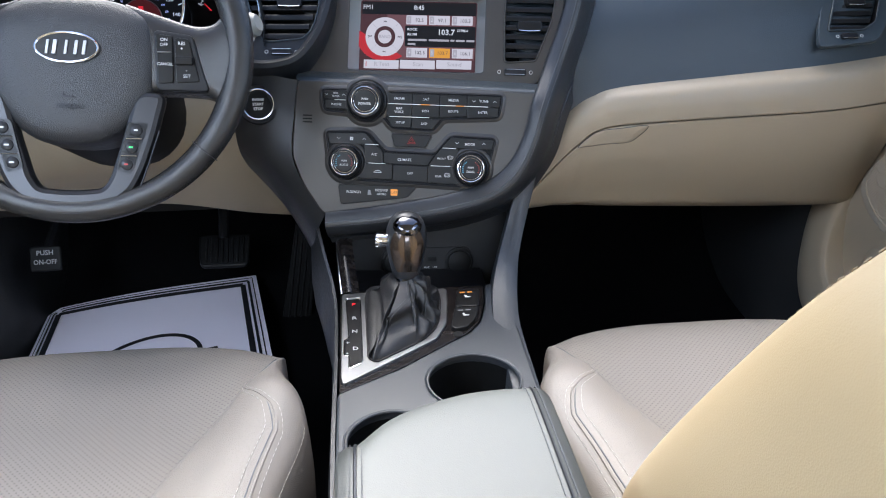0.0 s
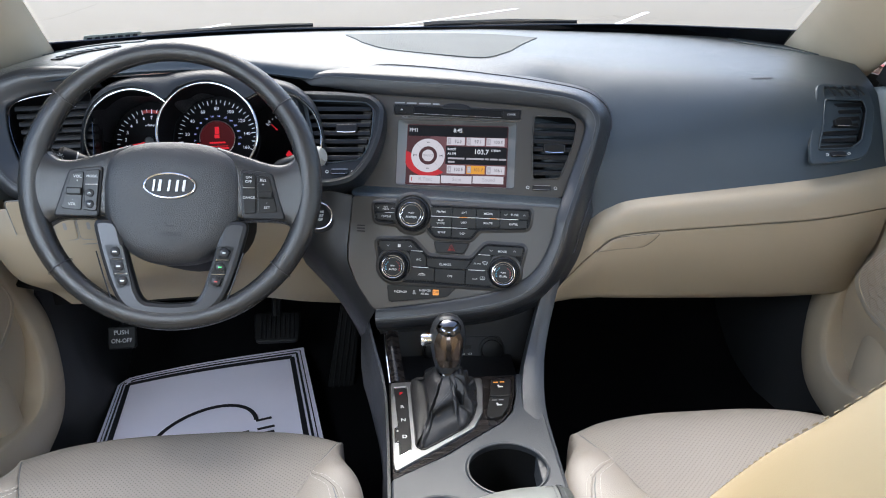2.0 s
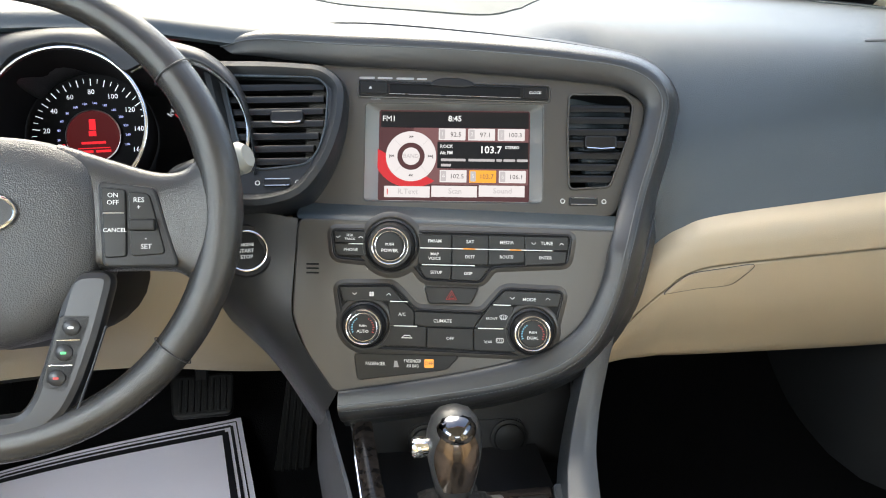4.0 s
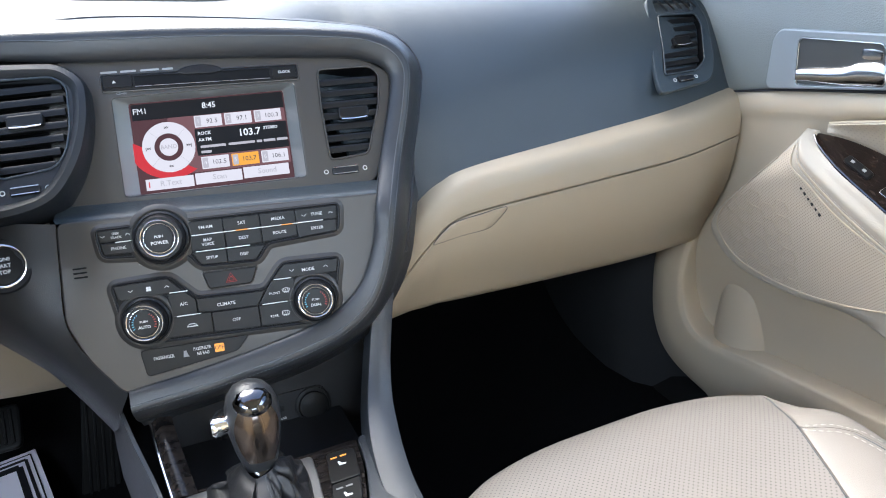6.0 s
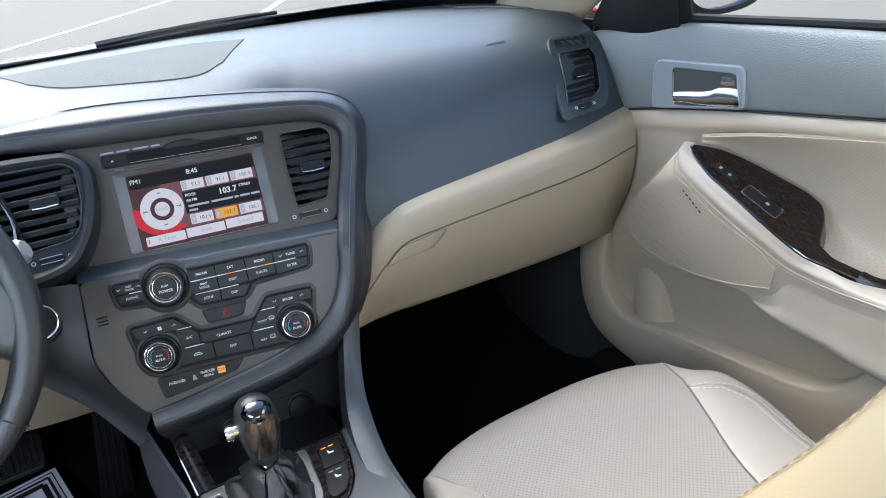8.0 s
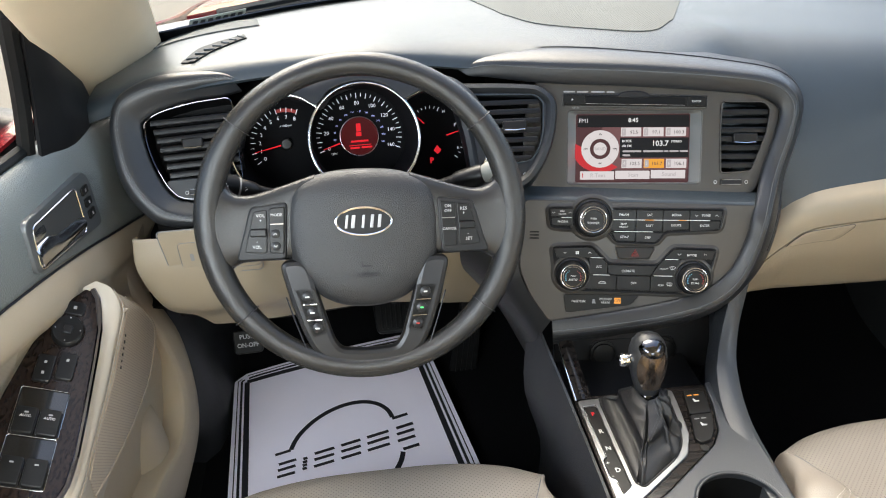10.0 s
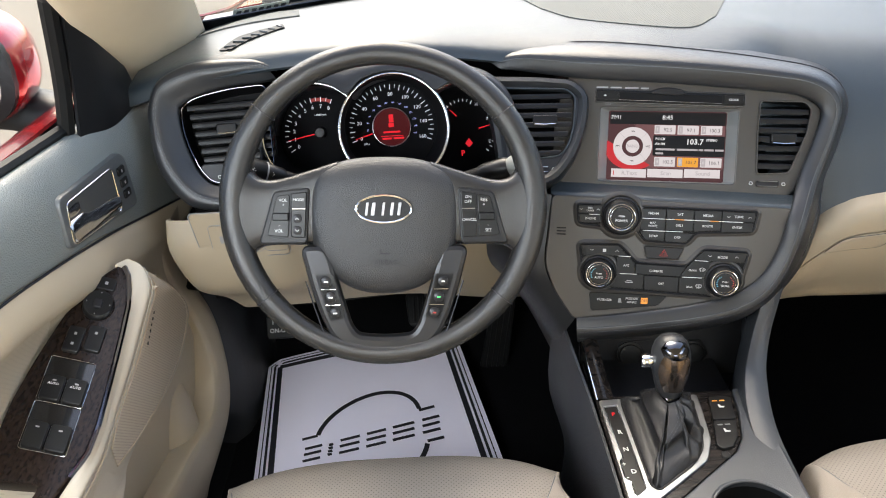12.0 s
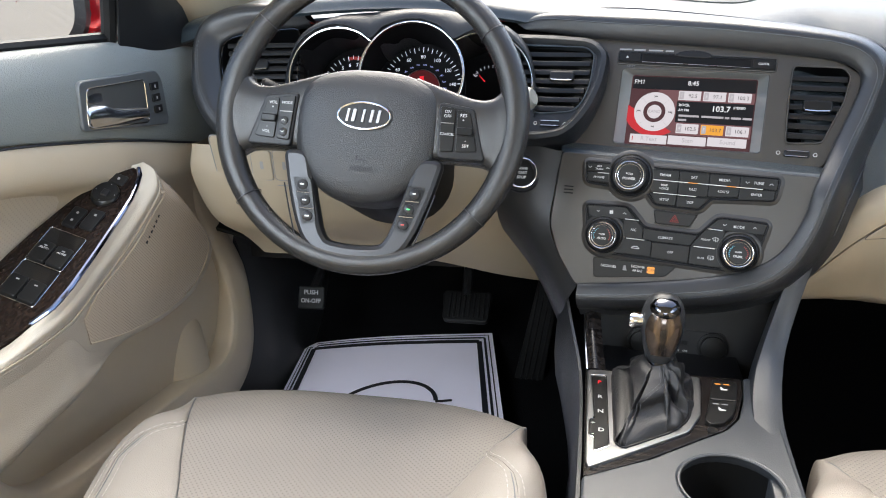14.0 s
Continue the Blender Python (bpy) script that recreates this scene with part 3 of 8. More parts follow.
knee = [[(-0.686, 1.05, 0.885), (-0.686, 1.04, 0.84), (-0.668, 1.05, 0.77), (-0.644, 1.08, 0.727), (-0.628, 1.10, 0.695)],
        [(-0.684, 1.012, 0.885), (-0.684, 1.000, 0.84), (-0.666, 1.014, 0.77), (-0.642, 1.054, 0.727), (-0.627, 1.078, 0.692)],
        [(-0.678, 1.000, 0.885), (-0.678, 0.988, 0.84), (-0.661, 1.004, 0.77), (-0.637, 1.048, 0.726), (-0.622, 1.074, 0.690)]] + knee
part("knee_panel", surf(knee, 18, 50), SHADED_BEIGE, dashboard, "beige knee panel below the wheel")
part("knee_undertray", surf([[(x, y, z) for y, z in ((y0 + 0.077, z1 + 0.004), (1.35, z1 + 0.05), (1.6, z1 + 0.12))] for x, y0, z1 in ((-0.735, 1.02, 0.72), (-0.55, 1.0, 0.69), (-0.376, 1.03, 0.68), (-0.16, 1.05, 0.668))], 8, 12, 0.006), RUBBER, dashboard)
part("core", box(0.0, 1.35, 0.80, 1.44, 0.30, 0.34), BLACK, dashboard)


def on(m, u, v, w=0.0):
    return m @ Vector((u, v, w))


# padded arc round the centre stack: inner edge on the two faces, outer edge behind them
arc = [((UP, -0.245, 0.106, 0.004), (UP, -0.262, 0.118, 0.0), (UP, -0.263, 0.128, -0.02)),
       ((UP, -0.215, 0.104, 0.006), (UP, -0.215, 0.126, 0.010), (UP, -0.225, 0.140, -0.022)),
       ((UP, -0.13, 0.094, 0.006), (UP, -0.125, 0.122, 0.016), (UP, -0.125, 0.150, -0.025)),
       ((UP, 0.0, 0.088, 0.006), (UP, 0.005, 0.116, 0.018), (UP, 0.01, 0.142, -0.028)),
       ((UP, 0.11, 0.080, 0.006), (UP, 0.12, 0.106, 0.018), (UP, 0.13, 0.128, -0.030)),
       ((UP, 0.165, 0.073, 0.006), (UP, 0.185, 0.094, 0.016), (UP, 0.205, 0.112, -0.034)),
       ((UP, 0.192, 0.055, 0.006), (UP, 0.214, 0.066, 0.014), (UP, 0.238, 0.076, -0.036)),
       ((UP, 0.187, 0.02, 0.006), (UP, 0.210, 0.022, 0.014), (UP, 0.234, 0.022, -0.036)),
       ((UP, 0.170, -0.035, 0.008), (UP, 0.192, -0.040, 0.016), (UP, 0.216, -0.042, -0.034)),
       ((LO, 0.158, 0.06, 0.004), (LO, 0.178, 0.052, 0.012), (LO, 0.200, 0.046, -0.024)),
       ((LO, 0.150, 0.02, 0.004), (LO, 0.167, 0.006, 0.012), (LO, 0.186, -0.006, -0.022)),
       ((LO, 0.131, -0.022, 0.004), (LO, 0.146, -0.040, 0.012), (LO, 0.158, -0.054, -0.020)),
       ((LO, 0.100, -0.048, 0.004), (LO, 0.112, -0.070, 0.012), (LO, 0.122, -0.084, -0.018)),
       ((LO, 0.05, -0.066, 0.004), (LO, 0.056, -0.090, 0.012), (LO, 0.062, -0.106, -0.016)),
       ((LO, -0.03, -0.083, 0.004), (LO, -0.028, -0.106, 0.012), (LO, -0.026, -0.122, -0.014)),
       ((LO, -0.117, -0.097, 0.004), (LO, -0.116, -0.118, 0.010), (LO, -0.114, -0.134, -0.012))]
arc_rows = []
for a, b, c in arc:
    a, b, c = on(*a), on(*b), on(*c)
    arc_rows.append([a + (a - b) * 0.1 + (c - b) * 0.3, a, a.lerp(b, 0.5) + (b - c) * 0.08, b, b.lerp(c, 0.55) + (b - a) * 0.12, c, c + (c - b) * 0.5])
part("centre_surround", surf(arc_rows, 24, 110), HIDE, dashboard, "dark stitched leather arc round the centre stack")
dense = [catmull([q[j] for q in arc_rows], 140) for j in range(7)]
mid_line = [dense[3][i] + (dense[3][i] - dense[5][i]).normalized() * 0.0015 for i in range(140)]
seam2 = [dense[3][i].lerp(dense[2][i], 0.45) + (dense[3][i] - dense[5][i]).normalized() * 0.0025 for i in range(140)]
tagged(part("stitching", stitches(mid_line, 0.003, 0.0012, 0.0005), DARK_THREAD, dashboard, "dark seam stitching"), kind="stuff")
part("seam", tube(seam2, 0.0007, 5), DARK_THREAD, dashboard)
part("gap", tube([p for p in dense[5][6:92]], 0.0016, 5), INK, dashboard, "dark gap between arc and pad")

# faces of the centre stack
stack_edge = [(-0.150, 0.100), (-0.118, 0.096), (0.0, 0.091), (0.11, 0.083), (0.165, 0.076), (0.196, 0.058), (0.190, 0.02), (0.174, -0.035), (0.163, -0.064), (-0.165, -0.056), (-0.165, 0.04)]
part("upper_face", plate([rpoly(stack_edge, 0.012, 4), rrect(-0.007, 0.003, 0.188, 0.104, 0.004), rpoly([(0.1145, 0.0665), (0.1725, 0.066), (0.182, 0.056), (0.1775, 0.023), (0.158, -0.0315), (0.1155, -0.0345), (0.1135, 0.0255)], 0.006)], 0.012, 0.0015), PANEL, dashboard, "bronze-grey upper fascia", UP)
low_edge = [(-0.160, 0.0815), (0.170, 0.0725), (0.158, 0.02), (0.134, -0.024), (0.103, -0.051), (0.055, -0.069), (-0.03, -0.086), (-0.121, -0.101), (-0.150, -0.06), (-0.166, -0.02)]
part("lower_face", plate([rpoly(low_edge, 0.010, 4)], 0.02, 0.002), PANEL, dashboard, "bronze-grey lower fascia", LO)
ledge = [[on(UP, -0.165, -0.052, 0.0), on(UP, -0.05, -0.0555, 0.0), on(UP, 0.06, -0.059, 0.0), on(UP, 0.178, -0.0625, 0.0)],
         [on(LO, -0.162, 0.087, -0.008), on(LO, -0.05, 0.083, -0.006), on(LO, 0.06, 0.080, -0.006), on(LO, 0.172, 0.077, -0.006)],
         [on(LO, -0.160, 0.0805, -0.001), on(LO, -0.05, 0.0775, -0.001), on(LO, 0.06, 0.075, -0.001), on(LO, 0.168, 0.0725, -0.001)]]
part("ledge", surf(ledge, 20, 8), PAD, dashboard, "smooth slate ledge between the two fascias")
# side wall of the stack next to the driver
side = [[on(LO, -0.160, 0.0805, -0.002), on(LO, -0.200, 0.086, 0.0), on(LO, -0.245, 0.085, -0.012), on(LO, -0.28, 0.08, -0.03)],
        [on(LO, -0.164, 0.03, -0.002), on(LO, -0.205, 0.035, -0.002), on(LO, -0.25, 0.03, -0.016), on(LO, -0.285, 0.03, -0.034)],
        [on(LO, -0.166, -0.02, -0.002), on(LO, -0.20, -0.02, -0.010), on(LO, -0.235, -0.015, -0.03), on(LO, -0.27, -0.01, -0.05)],
        [on(LO, -0.148, -0.062, -0.002), on(LO, -0.172, -0.075, -0.02), on(LO, -0.188, -0.09, -0.05), on(LO, -0.20, -0.10, -0.10)],
        [on(LO, -0.119, -0.100, -0.002), on(LO, -0.135, -0.13, -0.02), on(LO, -0.145, -0.16, -0.06), on(LO, -0.15, -0.19, -0.12)]]
part("stack_flank", surf(side, 14, 20), HIDE, dashboard, "charcoal side of the centre stack")

# left pod of padded leather round the outer vent, and the binnacle
LV = facing((-0.60, 1.055, 0.962), 6, 27)
CL = facing((-0.175, 1.072, 0.962), -6, 33)
GA = facing((-0.376, 1.13, 0.985), 1.5, 22)
pod = [((0.075, 0.094), (0.066, 0.106), (0.072, 0.112)), ((0.050, 0.0902), (0.050, 0.109), (0.047, 0.122)), ((0.010, 0.088), (0.0, 0.107), (0.0, 0.1255)), ((-0.030, 0.0805), (-0.040, 0.103), (-0.045, 0.121)),
       ((-0.0567, 0.0681), (-0.075, 0.090), (-0.0836, 0.102)), ((-0.0615, 0.0576), (-0.0868, 0.066), (-0.099, 0.072)), ((-0.0604, 0.0356), (-0.0878, 0.040), (-0.1018, 0.040)), ((-0.0547, 0.0058), (-0.0828, 0.002), (-0.099, -0.004)),
       ((-0.0438, -0.0246), (-0.070, -0.029), (-0.087, -0.038)), ((-0.0295, -0.0425), (-0.052, -0.052), (-0.0637, -0.0688)), ((-0.0156, -0.0475), (-0.030, -0.064), (-0.0432, -0.0781)), ((0.005, -0.052), (-0.005, -0.070), (-0.0221, -0.0828)), ((0.032, -0.056), (0.032, -0.075), (0.024, -0.088))]
pod_rows = []
for a, b, c in pod:
    a, b, c = (Vector((*q, 0)) for q in (a, b, c))
    pod_rows.append([LV @ (q + Vector((0, 0, w))) for q, w in ((a, -0.014), (a, -0.001), (a.lerp(b, 0.3), 0.005), (a.lerp(b, 0.7), 0.012), (b, 0.015), (b.lerp(c, 0.5), 0.0145), (c.lerp(b, 0.12), 0.008), (c, -0.004), (c * 1.01, -0.05))])
part("vent_pod", surf(pod_rows, 40, 90), HIDE, dashboard, "dark stitched leather pod round the outer vent")
for f, w in ((0.02, 0.0158), (0.20, 0.0160)):
    line = catmull([LV @ Vector((*Vector(b).lerp(Vector(c), f), w)) for a, b, c in pod], 200)
    tagged(part("pod_stitching", stitches(line, 0.0030, 0.0014, 0.0004), DARK_THREAD, dashboard, "grey seam stitching"), kind="stuff")
cl_loop = rpoly([(-0.075, 0.078), (0.0, 0.076), (0.056, 0.071), (0.078, 0.050), (0.076, 0.01), (0.062, -0.035), (0.034, -0.074), (-0.010, -0.084), (-0.045, -0.080), (-0.055, 0.0)], 0.022, 6)
part("inner_pod", band(cl_loop, ((-0.018, -0.006), (-0.014, 0.002), (-0.008, 0.006), (-0.002, 0.004), (0.001, -0.004), (0.002, -0.04))), POD, dashboard, "charcoal pod round the inner vent", CL)
brow = []
for u, v, top in ((-0.181, -0.085, -0.078), (-0.179, -0.030, -0.018), (-0.166, 0.008, 0.024), (-0.142, 0.030, 0.048), (-0.108, 0.0395, 0.060), (-0.078, 0.032, 0.063), (-0.056, 0.0195, 0.064), (-0.035, 0.037, 0.067), (0.005, 0.0465, 0.069), (0.042, 0.037, 0.067), (0.063, 0.018, 0.063), (0.085, 0.026, 0.059), (0.105, 0.0305, 0.053), (0.140, 0.021, 0.040), (0.168, -0.006, 0.010), (0.180, -0.045, -0.036), (0.182, -0.09, -0.083)):
    k = 1 + 0.5 * max(0.0, top - v)
    brow.append([on(GA, q * u, p, w) for q, p, w in ((k, top, -0.03), (k, top, 0.020), (k, top - 0.002, 0.046), (0.6 * k + 0.4, 0.55 * top + 0.45 * v, 0.060), (1, v + 0.003, 0.064), (0.995, v, 0.061), (0.985, v - 0.001, 0.040), (0.975, v, -0.055))])
part("binnacle_hood", surf(brow, 30, 120, 0.0015), POD, dashboard, "charcoal hood over the instruments")
part("binnacle_back", plate([rrect(0, -0.03, 0.52, 0.24, 0.02)], 0.01), BLACK, dashboard, m=GA @ Matrix.Translation((0, 0, -0.085)))

# ---- steering wheel ----
WH = facing((-0.376, 0.871, 0.953), 2.0, 23.4, -3.7)
wheel = thing("steering_wheel", (-0.376, 0.871, 0.953), "dark leather steering wheel with grey alloy spokes and control buttons", "steering wheel")
ring_pts, ring_r = [], []
for i in range(96):
    a = 2 * math.pi * i / 96
    ring_pts.append((0.1765 * math.cos(a), 0.1765 * math.sin(a), 0.0))
    s = abs(math.cos(a))
    ring_r.append(0.0138 + 0.0026 * s ** 3)
part("rim", tube(ring_pts, ring_r, 16, True), RIM, wheel, "worn dark leather rim", WH)
for a in (142, 38, 218, 322):
    c, s = math.cos(radians(a)), math.sin(radians(a))
    loop = [(Vector((c, s, 0)) * (0.1765 + 0.0165 * math.cos(b)) + Vector((0, 0, 0.0165 * math.sin(b)))) for b in [2 * math.pi * j / 24 for j in range(24)]]
    part("seam", tube(loop, 0.0006, 5, True), INK, wheel, m=WH)
hub_half = [(0.0, 0.056), (0.045, 0.052), (0.078, 0.036), (0.089, 0.008), (0.088, -0.03), (0.077, -0.062), (0.052, -0.090), (0.02, -0.103)]
hub_loop = [(-x, y) for x, y in hub_half[:0:-1]] + hub_half
hub_loop = [tuple(v) for v in catmull([(x, y, 0) for x, y in hub_loop], 64, True)]
hub_rows = []
for f, w in ((1.02, -0.05), (1.02, -0.012), (1.0, 0.0), (0.96, 0.006), (0.86, 0.011), (0.7, 0.0145), (0.45, 0.0165), (0.2, 0.017), (0.01, 0.017)):
    hub_rows.append([(x * f, -0.02 + (y + 0.02) * f, w) for x, y, *_ in hub_loop])
part("hub", mesh_grid(hub_rows, close_u=True, caps=True), AIRBAG_HIDE, wheel, "grained dark airbag cover", WH)
for sgn in (-1, 1):
    arm = [[(sgn * x, v, w) for x, v, w in row] for row in (
        ((0.055, 0.052, -0.030), (0.055, 0.052, -0.008), (0.055, 0.047, 0.003), (0.055, 0.02, 0.007), (0.055, -0.03, 0.006), (0.055, -0.044, -0.002), (0.055, -0.046, -0.02)),
        ((0.090, 0.041, -0.030), (0.090, 0.041, -0.008), (0.090, 0.036, 0.003), (0.090, 0.012, 0.007), (0.090, -0.032, 0.006), (0.090, -0.045, -0.002), (0.090, -0.047, -0.02)),
        ((0.125, 0.031, -0.028), (0.125, 0.031, -0.007), (0.125, 0.026, 0.004), (0.127, 0.004, 0.008), (0.127, -0.032, 0.007), (0.125, -0.045, -0.001), (0.125, -0.047, -0.02)),
        ((0.146, 0.031, -0.024), (0.146, 0.032, -0.005), (0.148, 0.027, 0.006), (0.151, 0.004, 0.010), (0.150, -0.034, 0.009), (0.146, -0.048, 0.0), (0.146, -0.050, -0.018)),
        ((0.158, 0.046, -0.014), (0.160, 0.046, 0.002), (0.163, 0.036, 0.009), (0.168, 0.004, 0.013), (0.165, -0.038, 0.011), (0.160, -0.060, 0.004), (0.158, -0.062, -0.012)),
        ((0.164, 0.066, -0.004), (0.166, 0.064, 0.006), (0.170, 0.046, 0.011), (0.176, 0.004, 0.012), (0.172, -0.044, 0.011), (0.166, -0.076, 0.006), (0.163, -0.078, -0.004)))]
    part("arm", surf(arm, 28, 28), RIM, wheel, "smooth dark upper spoke flowing into the rim", WH)
u_half_o = [(0.100, -0.046), (0.088, -0.095), (0.076, -0.132), (0.064, -0.156), (0.045, -0.170), (0.0, -0.176)]
u_half_i = [(0.066, -0.046), (0.052, -0.100), (0.040, -0.140), (0.032, -0.152), (0.0, -0.155)]
u_loop = u_half_o + [(-x, y) for x, y in u_half_o[-2::-1]] + [(-x, y) for x, y in u_half_i] + u_half_i[-2::-1]
spokes = part("lower_spokes", plate([rpoly(u_loop, 0.014, 5)], 0.020, 0.006), SPOKE, wheel, "satin grey alloy lower spokes", WH @ Matrix.Translation((0, 0, 0.010)))
joint = catmull([(0.0925, -0.088, 0), (0.080, -0.128, 0), (0.067, -0.160, 0), (0.046, -0.174, 0), (0.0, -0.180, 0), (-0.046, -0.174, 0), (-0.067, -0.160, 0), (-0.080, -0.128, 0), (-0.0925, -0.088, 0)], 60)
part("spoke_gap", tube([(p.x, p.y, 0.0085 + 0.004 * min(1.0, max(0.0, (-p.y - 0.150) / 0.03))) for p in joint], 0.0009, 5), INK, spokes, "dark joint round the alloy", WH)
emblem = part("emblem", plate([[(0.0325 * math.cos(2 * math.pi * i / 48), -0.003 + 0.0165 * math.sin(2 * math.pi * i / 48)) for i in range(48)]], 0.003, 0.0008), BLACK, wheel, "black oval badge with chrome rim and plain chrome bars", WH @ Matrix.Translation((0, 0, 0.019)))
part("badge_rim", tube([(0.0318 * math.cos(2 * math.pi * i / 64), -0.003 + 0.0158 * math.sin(2 * math.pi * i / 64), 0.019) for i in range(64)], 0.0014, 8, True), CHROME, emblem, m=WH)
for x, w in ((-0.0195, 0.0030), (-0.0120, 0.0042), (-0.0005, 0.0030), (0.0095, 0.0036), (0.0180, 0.0036)):
    part("badge_bar", plate([rpoly([(x - w / 2 - 0.001, -0.0105), (x + w / 2 - 0.001, -0.0105), (x + w / 2 + 0.001, 0.0045), (x - w / 2 + 0.001, 0.0045)], 0.001)], 0.0015, 0.0004), BADGE, emblem, m=WH @ Matrix.Translation((0, 0, 0.0205)))
part("airbag_mark_stem", plate([rrect(-0.004, -0.0525, 0.0012, 0.006, 0.0004)], 0.0005, 0.0001), INK, wheel, m=WH @ Matrix.Translation((0, 0, 0.0188)))
text("AIRBAG", 0.0056, (0.002, -0.0655, 0.0188), WH, INK, wheel, bold=0.0001)
part("airbag_mark", plate([rrect(0.001, -0.055, 0.010, 0.0018, 0.0006)], 0.0005, 0.0001), INK, wheel, m=WH @ Matrix.Translation((0, 0, 0.0188)))
part("boss", lathe([(0.085, -0.16), (0.08, -0.06), (0.07, -0.01)], 28), VENT, wheel, m=WH @ Matrix.Translation((0, -0.03, 0)))
column = thing("steering_column", (-0.376, 1.0, 0.85), "dark plastic steering column shroud", "steering column")
part("shroud", surf([[on(WH, 0.07 * math.cos(a) * s, -0.035 + 0.062 * math.sin(a) * s, w) for a in [2 * math.pi * j / 12 for j in range(12)]] for s, w in ((0.95, -0.05), (1.05, -0.09), (1.15, -0.18), (1.2, -0.26))], 28, 12, close_u=True, caps=True), VENT, column)

# ---- front seats ----
def seat(name, cx, dy, wide, label, back, head):
    s = thing(name, (cx, 0.45, 0.30), label, "seat", "front seats")
    ys = [(0.20, 0.0), (0.40, 0.0), (0.55, 0.003), (0.66, 0.009), (0.73, 0.015), (0.775, 0.016), (0.805, 0.012), (0.826, 0.002), (0.838, -0.018), (0.842, -0.05), (0.838, -0.11), (0.82, -0.18)]
    pull = lambda y: 0.042 * float(np.interp(y, [0.6, 0.70, 0.80], [0, 0.40, 1]))
    half = lambda y: float(np.interp(y - pull(y), [0.2, 0.5, 0.55, 0.60, 0.646, 0.70, 0.752, 0.785], [0.080, 0.096, 0.119, 0.142, 0.160, 0.182, 0.203, 0.214])) * wide
    mid = [[(cx + f * half(y), y + dy - pull(y) * abs(f) ** 3, 0.592 + dz + 0.008 * abs(f) ** 2.5 - (0.006 * abs(f) ** 4 if y > 0.76 else 0)) for f in (-1, -0.75, -0.4, 0, 0.4, 0.75, 1)] for y, dz in ys]
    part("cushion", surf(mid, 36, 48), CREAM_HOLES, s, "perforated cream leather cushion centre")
    for sg in (-1, 1):
        rows = []
        for y, dz in ys:
            h = half(y)
            yy = y - pull(y)
            o = float(np.interp(yy, [0.2, 0.5, 0.55, 0.60, 0.65, 0.70, 0.735, 0.772], [0.205, 0.214, 0.226, 0.240, 0.247, 0.246, 0.238, 0.217])) * (0.5 + 0.5 * wide)
            e = -0.006 if y > 0.76 else 0.0
            k = float(np.interp(yy, [0.60, 0.70, 0.755], [1.0, 0.8, 0.1]))
            yy += dy
            rows.append([(cx + sg * h, yy, 0.600 + dz + e), (cx + sg * (h + 0.003), yy - 0.002, 0.600 + 0.006 * k + dz + e), (cx + sg * (h * 0.55 + o * 0.45), yy - 0.006 - 0.004 * (1 - k), 0.600 + 0.014 * k - 0.004 * (1 - k) + dz + e), (cx + sg * (o * 0.85 + h * 0.15), yy - 0.014 - 0.013 * (1 - k), 0.600 + 0.007 * k - 0.012 * (1 - k) + dz + e), (cx + sg * (o + 0.004), yy - 0.026 - 0.026 * (1 - k), 0.577 - 0.012 * (1 - k) + dz + e), (cx + sg * (o + 0.006), yy - 0.03 - 0.030 * (1 - k), 0.48 + dz), (cx + sg * (o - 0.012), yy - 0.03 - 0.030 * (1 - k), 0.36 + dz)])
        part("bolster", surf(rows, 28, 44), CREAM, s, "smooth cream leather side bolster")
        fine = [catmull(r, 57) for r in rows[:8]]
        dense = [catmull([r[k] for r in fine[:5]], 81) for k in range(57)]

        def seam_line(shift, lift, n=81):
            out = []
            for q in range(n):
                f = float(np.interp(q, [0, 40, 56, 66, 73, 80], [27, 27, 25.5, 21, 14, 3])) + shift
                f = max(f, 0.0)
                k = min(int(f), 55)
                out.append(dense[k][q].lerp(dense[k + 1][q], f - k) + Vector((0, 0, lift)))
            return out

        for shift in (-2.4, 2.4):
            tagged(part("stitching", stitches(seam_line(shift, 0.0009), 0.005, 0.0022, 0.0004), THREAD, s, "pale seam stitching"), kind="stuff")
        part("seam", tube(seam_line(0.5, 0.0004), 0.0012, 5), CREAM, s)
        part("seam", tube(seam_line(-0.6, -0.0002), 0.0008, 5), DARK_THREAD, s)
        tagged(part("stitching", stitches([p + Vector((0, 0, 0.0008)) for p in dense[35]], 0.005, 0.0022, 0.0003), THREAD, s, "pale seam stitching"), kind="stuff")
        # Dark bead stands in for the shaded crease between cushion and bolster.
        part("crease_line", tube([p + Vector((0, 0, -0.0005)) for p in catmull([r[0] for r in fine], 60)], 0.0012, 5), DARK_THREAD, s)
    part("base", box(cx, 0.46, 0.40, 0.40, 0.56, 0.20, 0.03), RUBBER, s)
    # backrest: sections from the cushion to the shoulder
    rows = []
    for z, y, hw, th in back:
        sec = []
        for fx, fy in ((-1, 0.3), (-0.98, 0.85), (-0.86, 1.05), (-0.66, 0.9), (-0.3, 0.72), (0.3, 0.72), (0.66, 0.9), (0.86, 1.05), (0.98, 0.85), (1, 0.3), (0.98, -0.3), (0.85, -0.5), (0.4, -0.56), (-0.4, -0.56), (-0.85, -0.5), (-0.98, -0.3)):
            sec.append((cx + fx * hw, y + (fy - 1.05) * th, z))
        rows.append(sec)
    part("backrest", surf(rows, 64, 40, close_u=True, caps=True), SUNLIT_HIDE, s, "cream leather backrest with warm sunlight put into its colour")
    ring = [catmull(r, 128, True) for r in rows]
    for k in (17, 55):
        line = [p + Vector((0, 0.0008, 0.0004)) for p in catmull([r[k] for r in ring], 120)]
        part("back_seam", tube(line, 0.0014, 5), SUNLIT_HIDE, s)
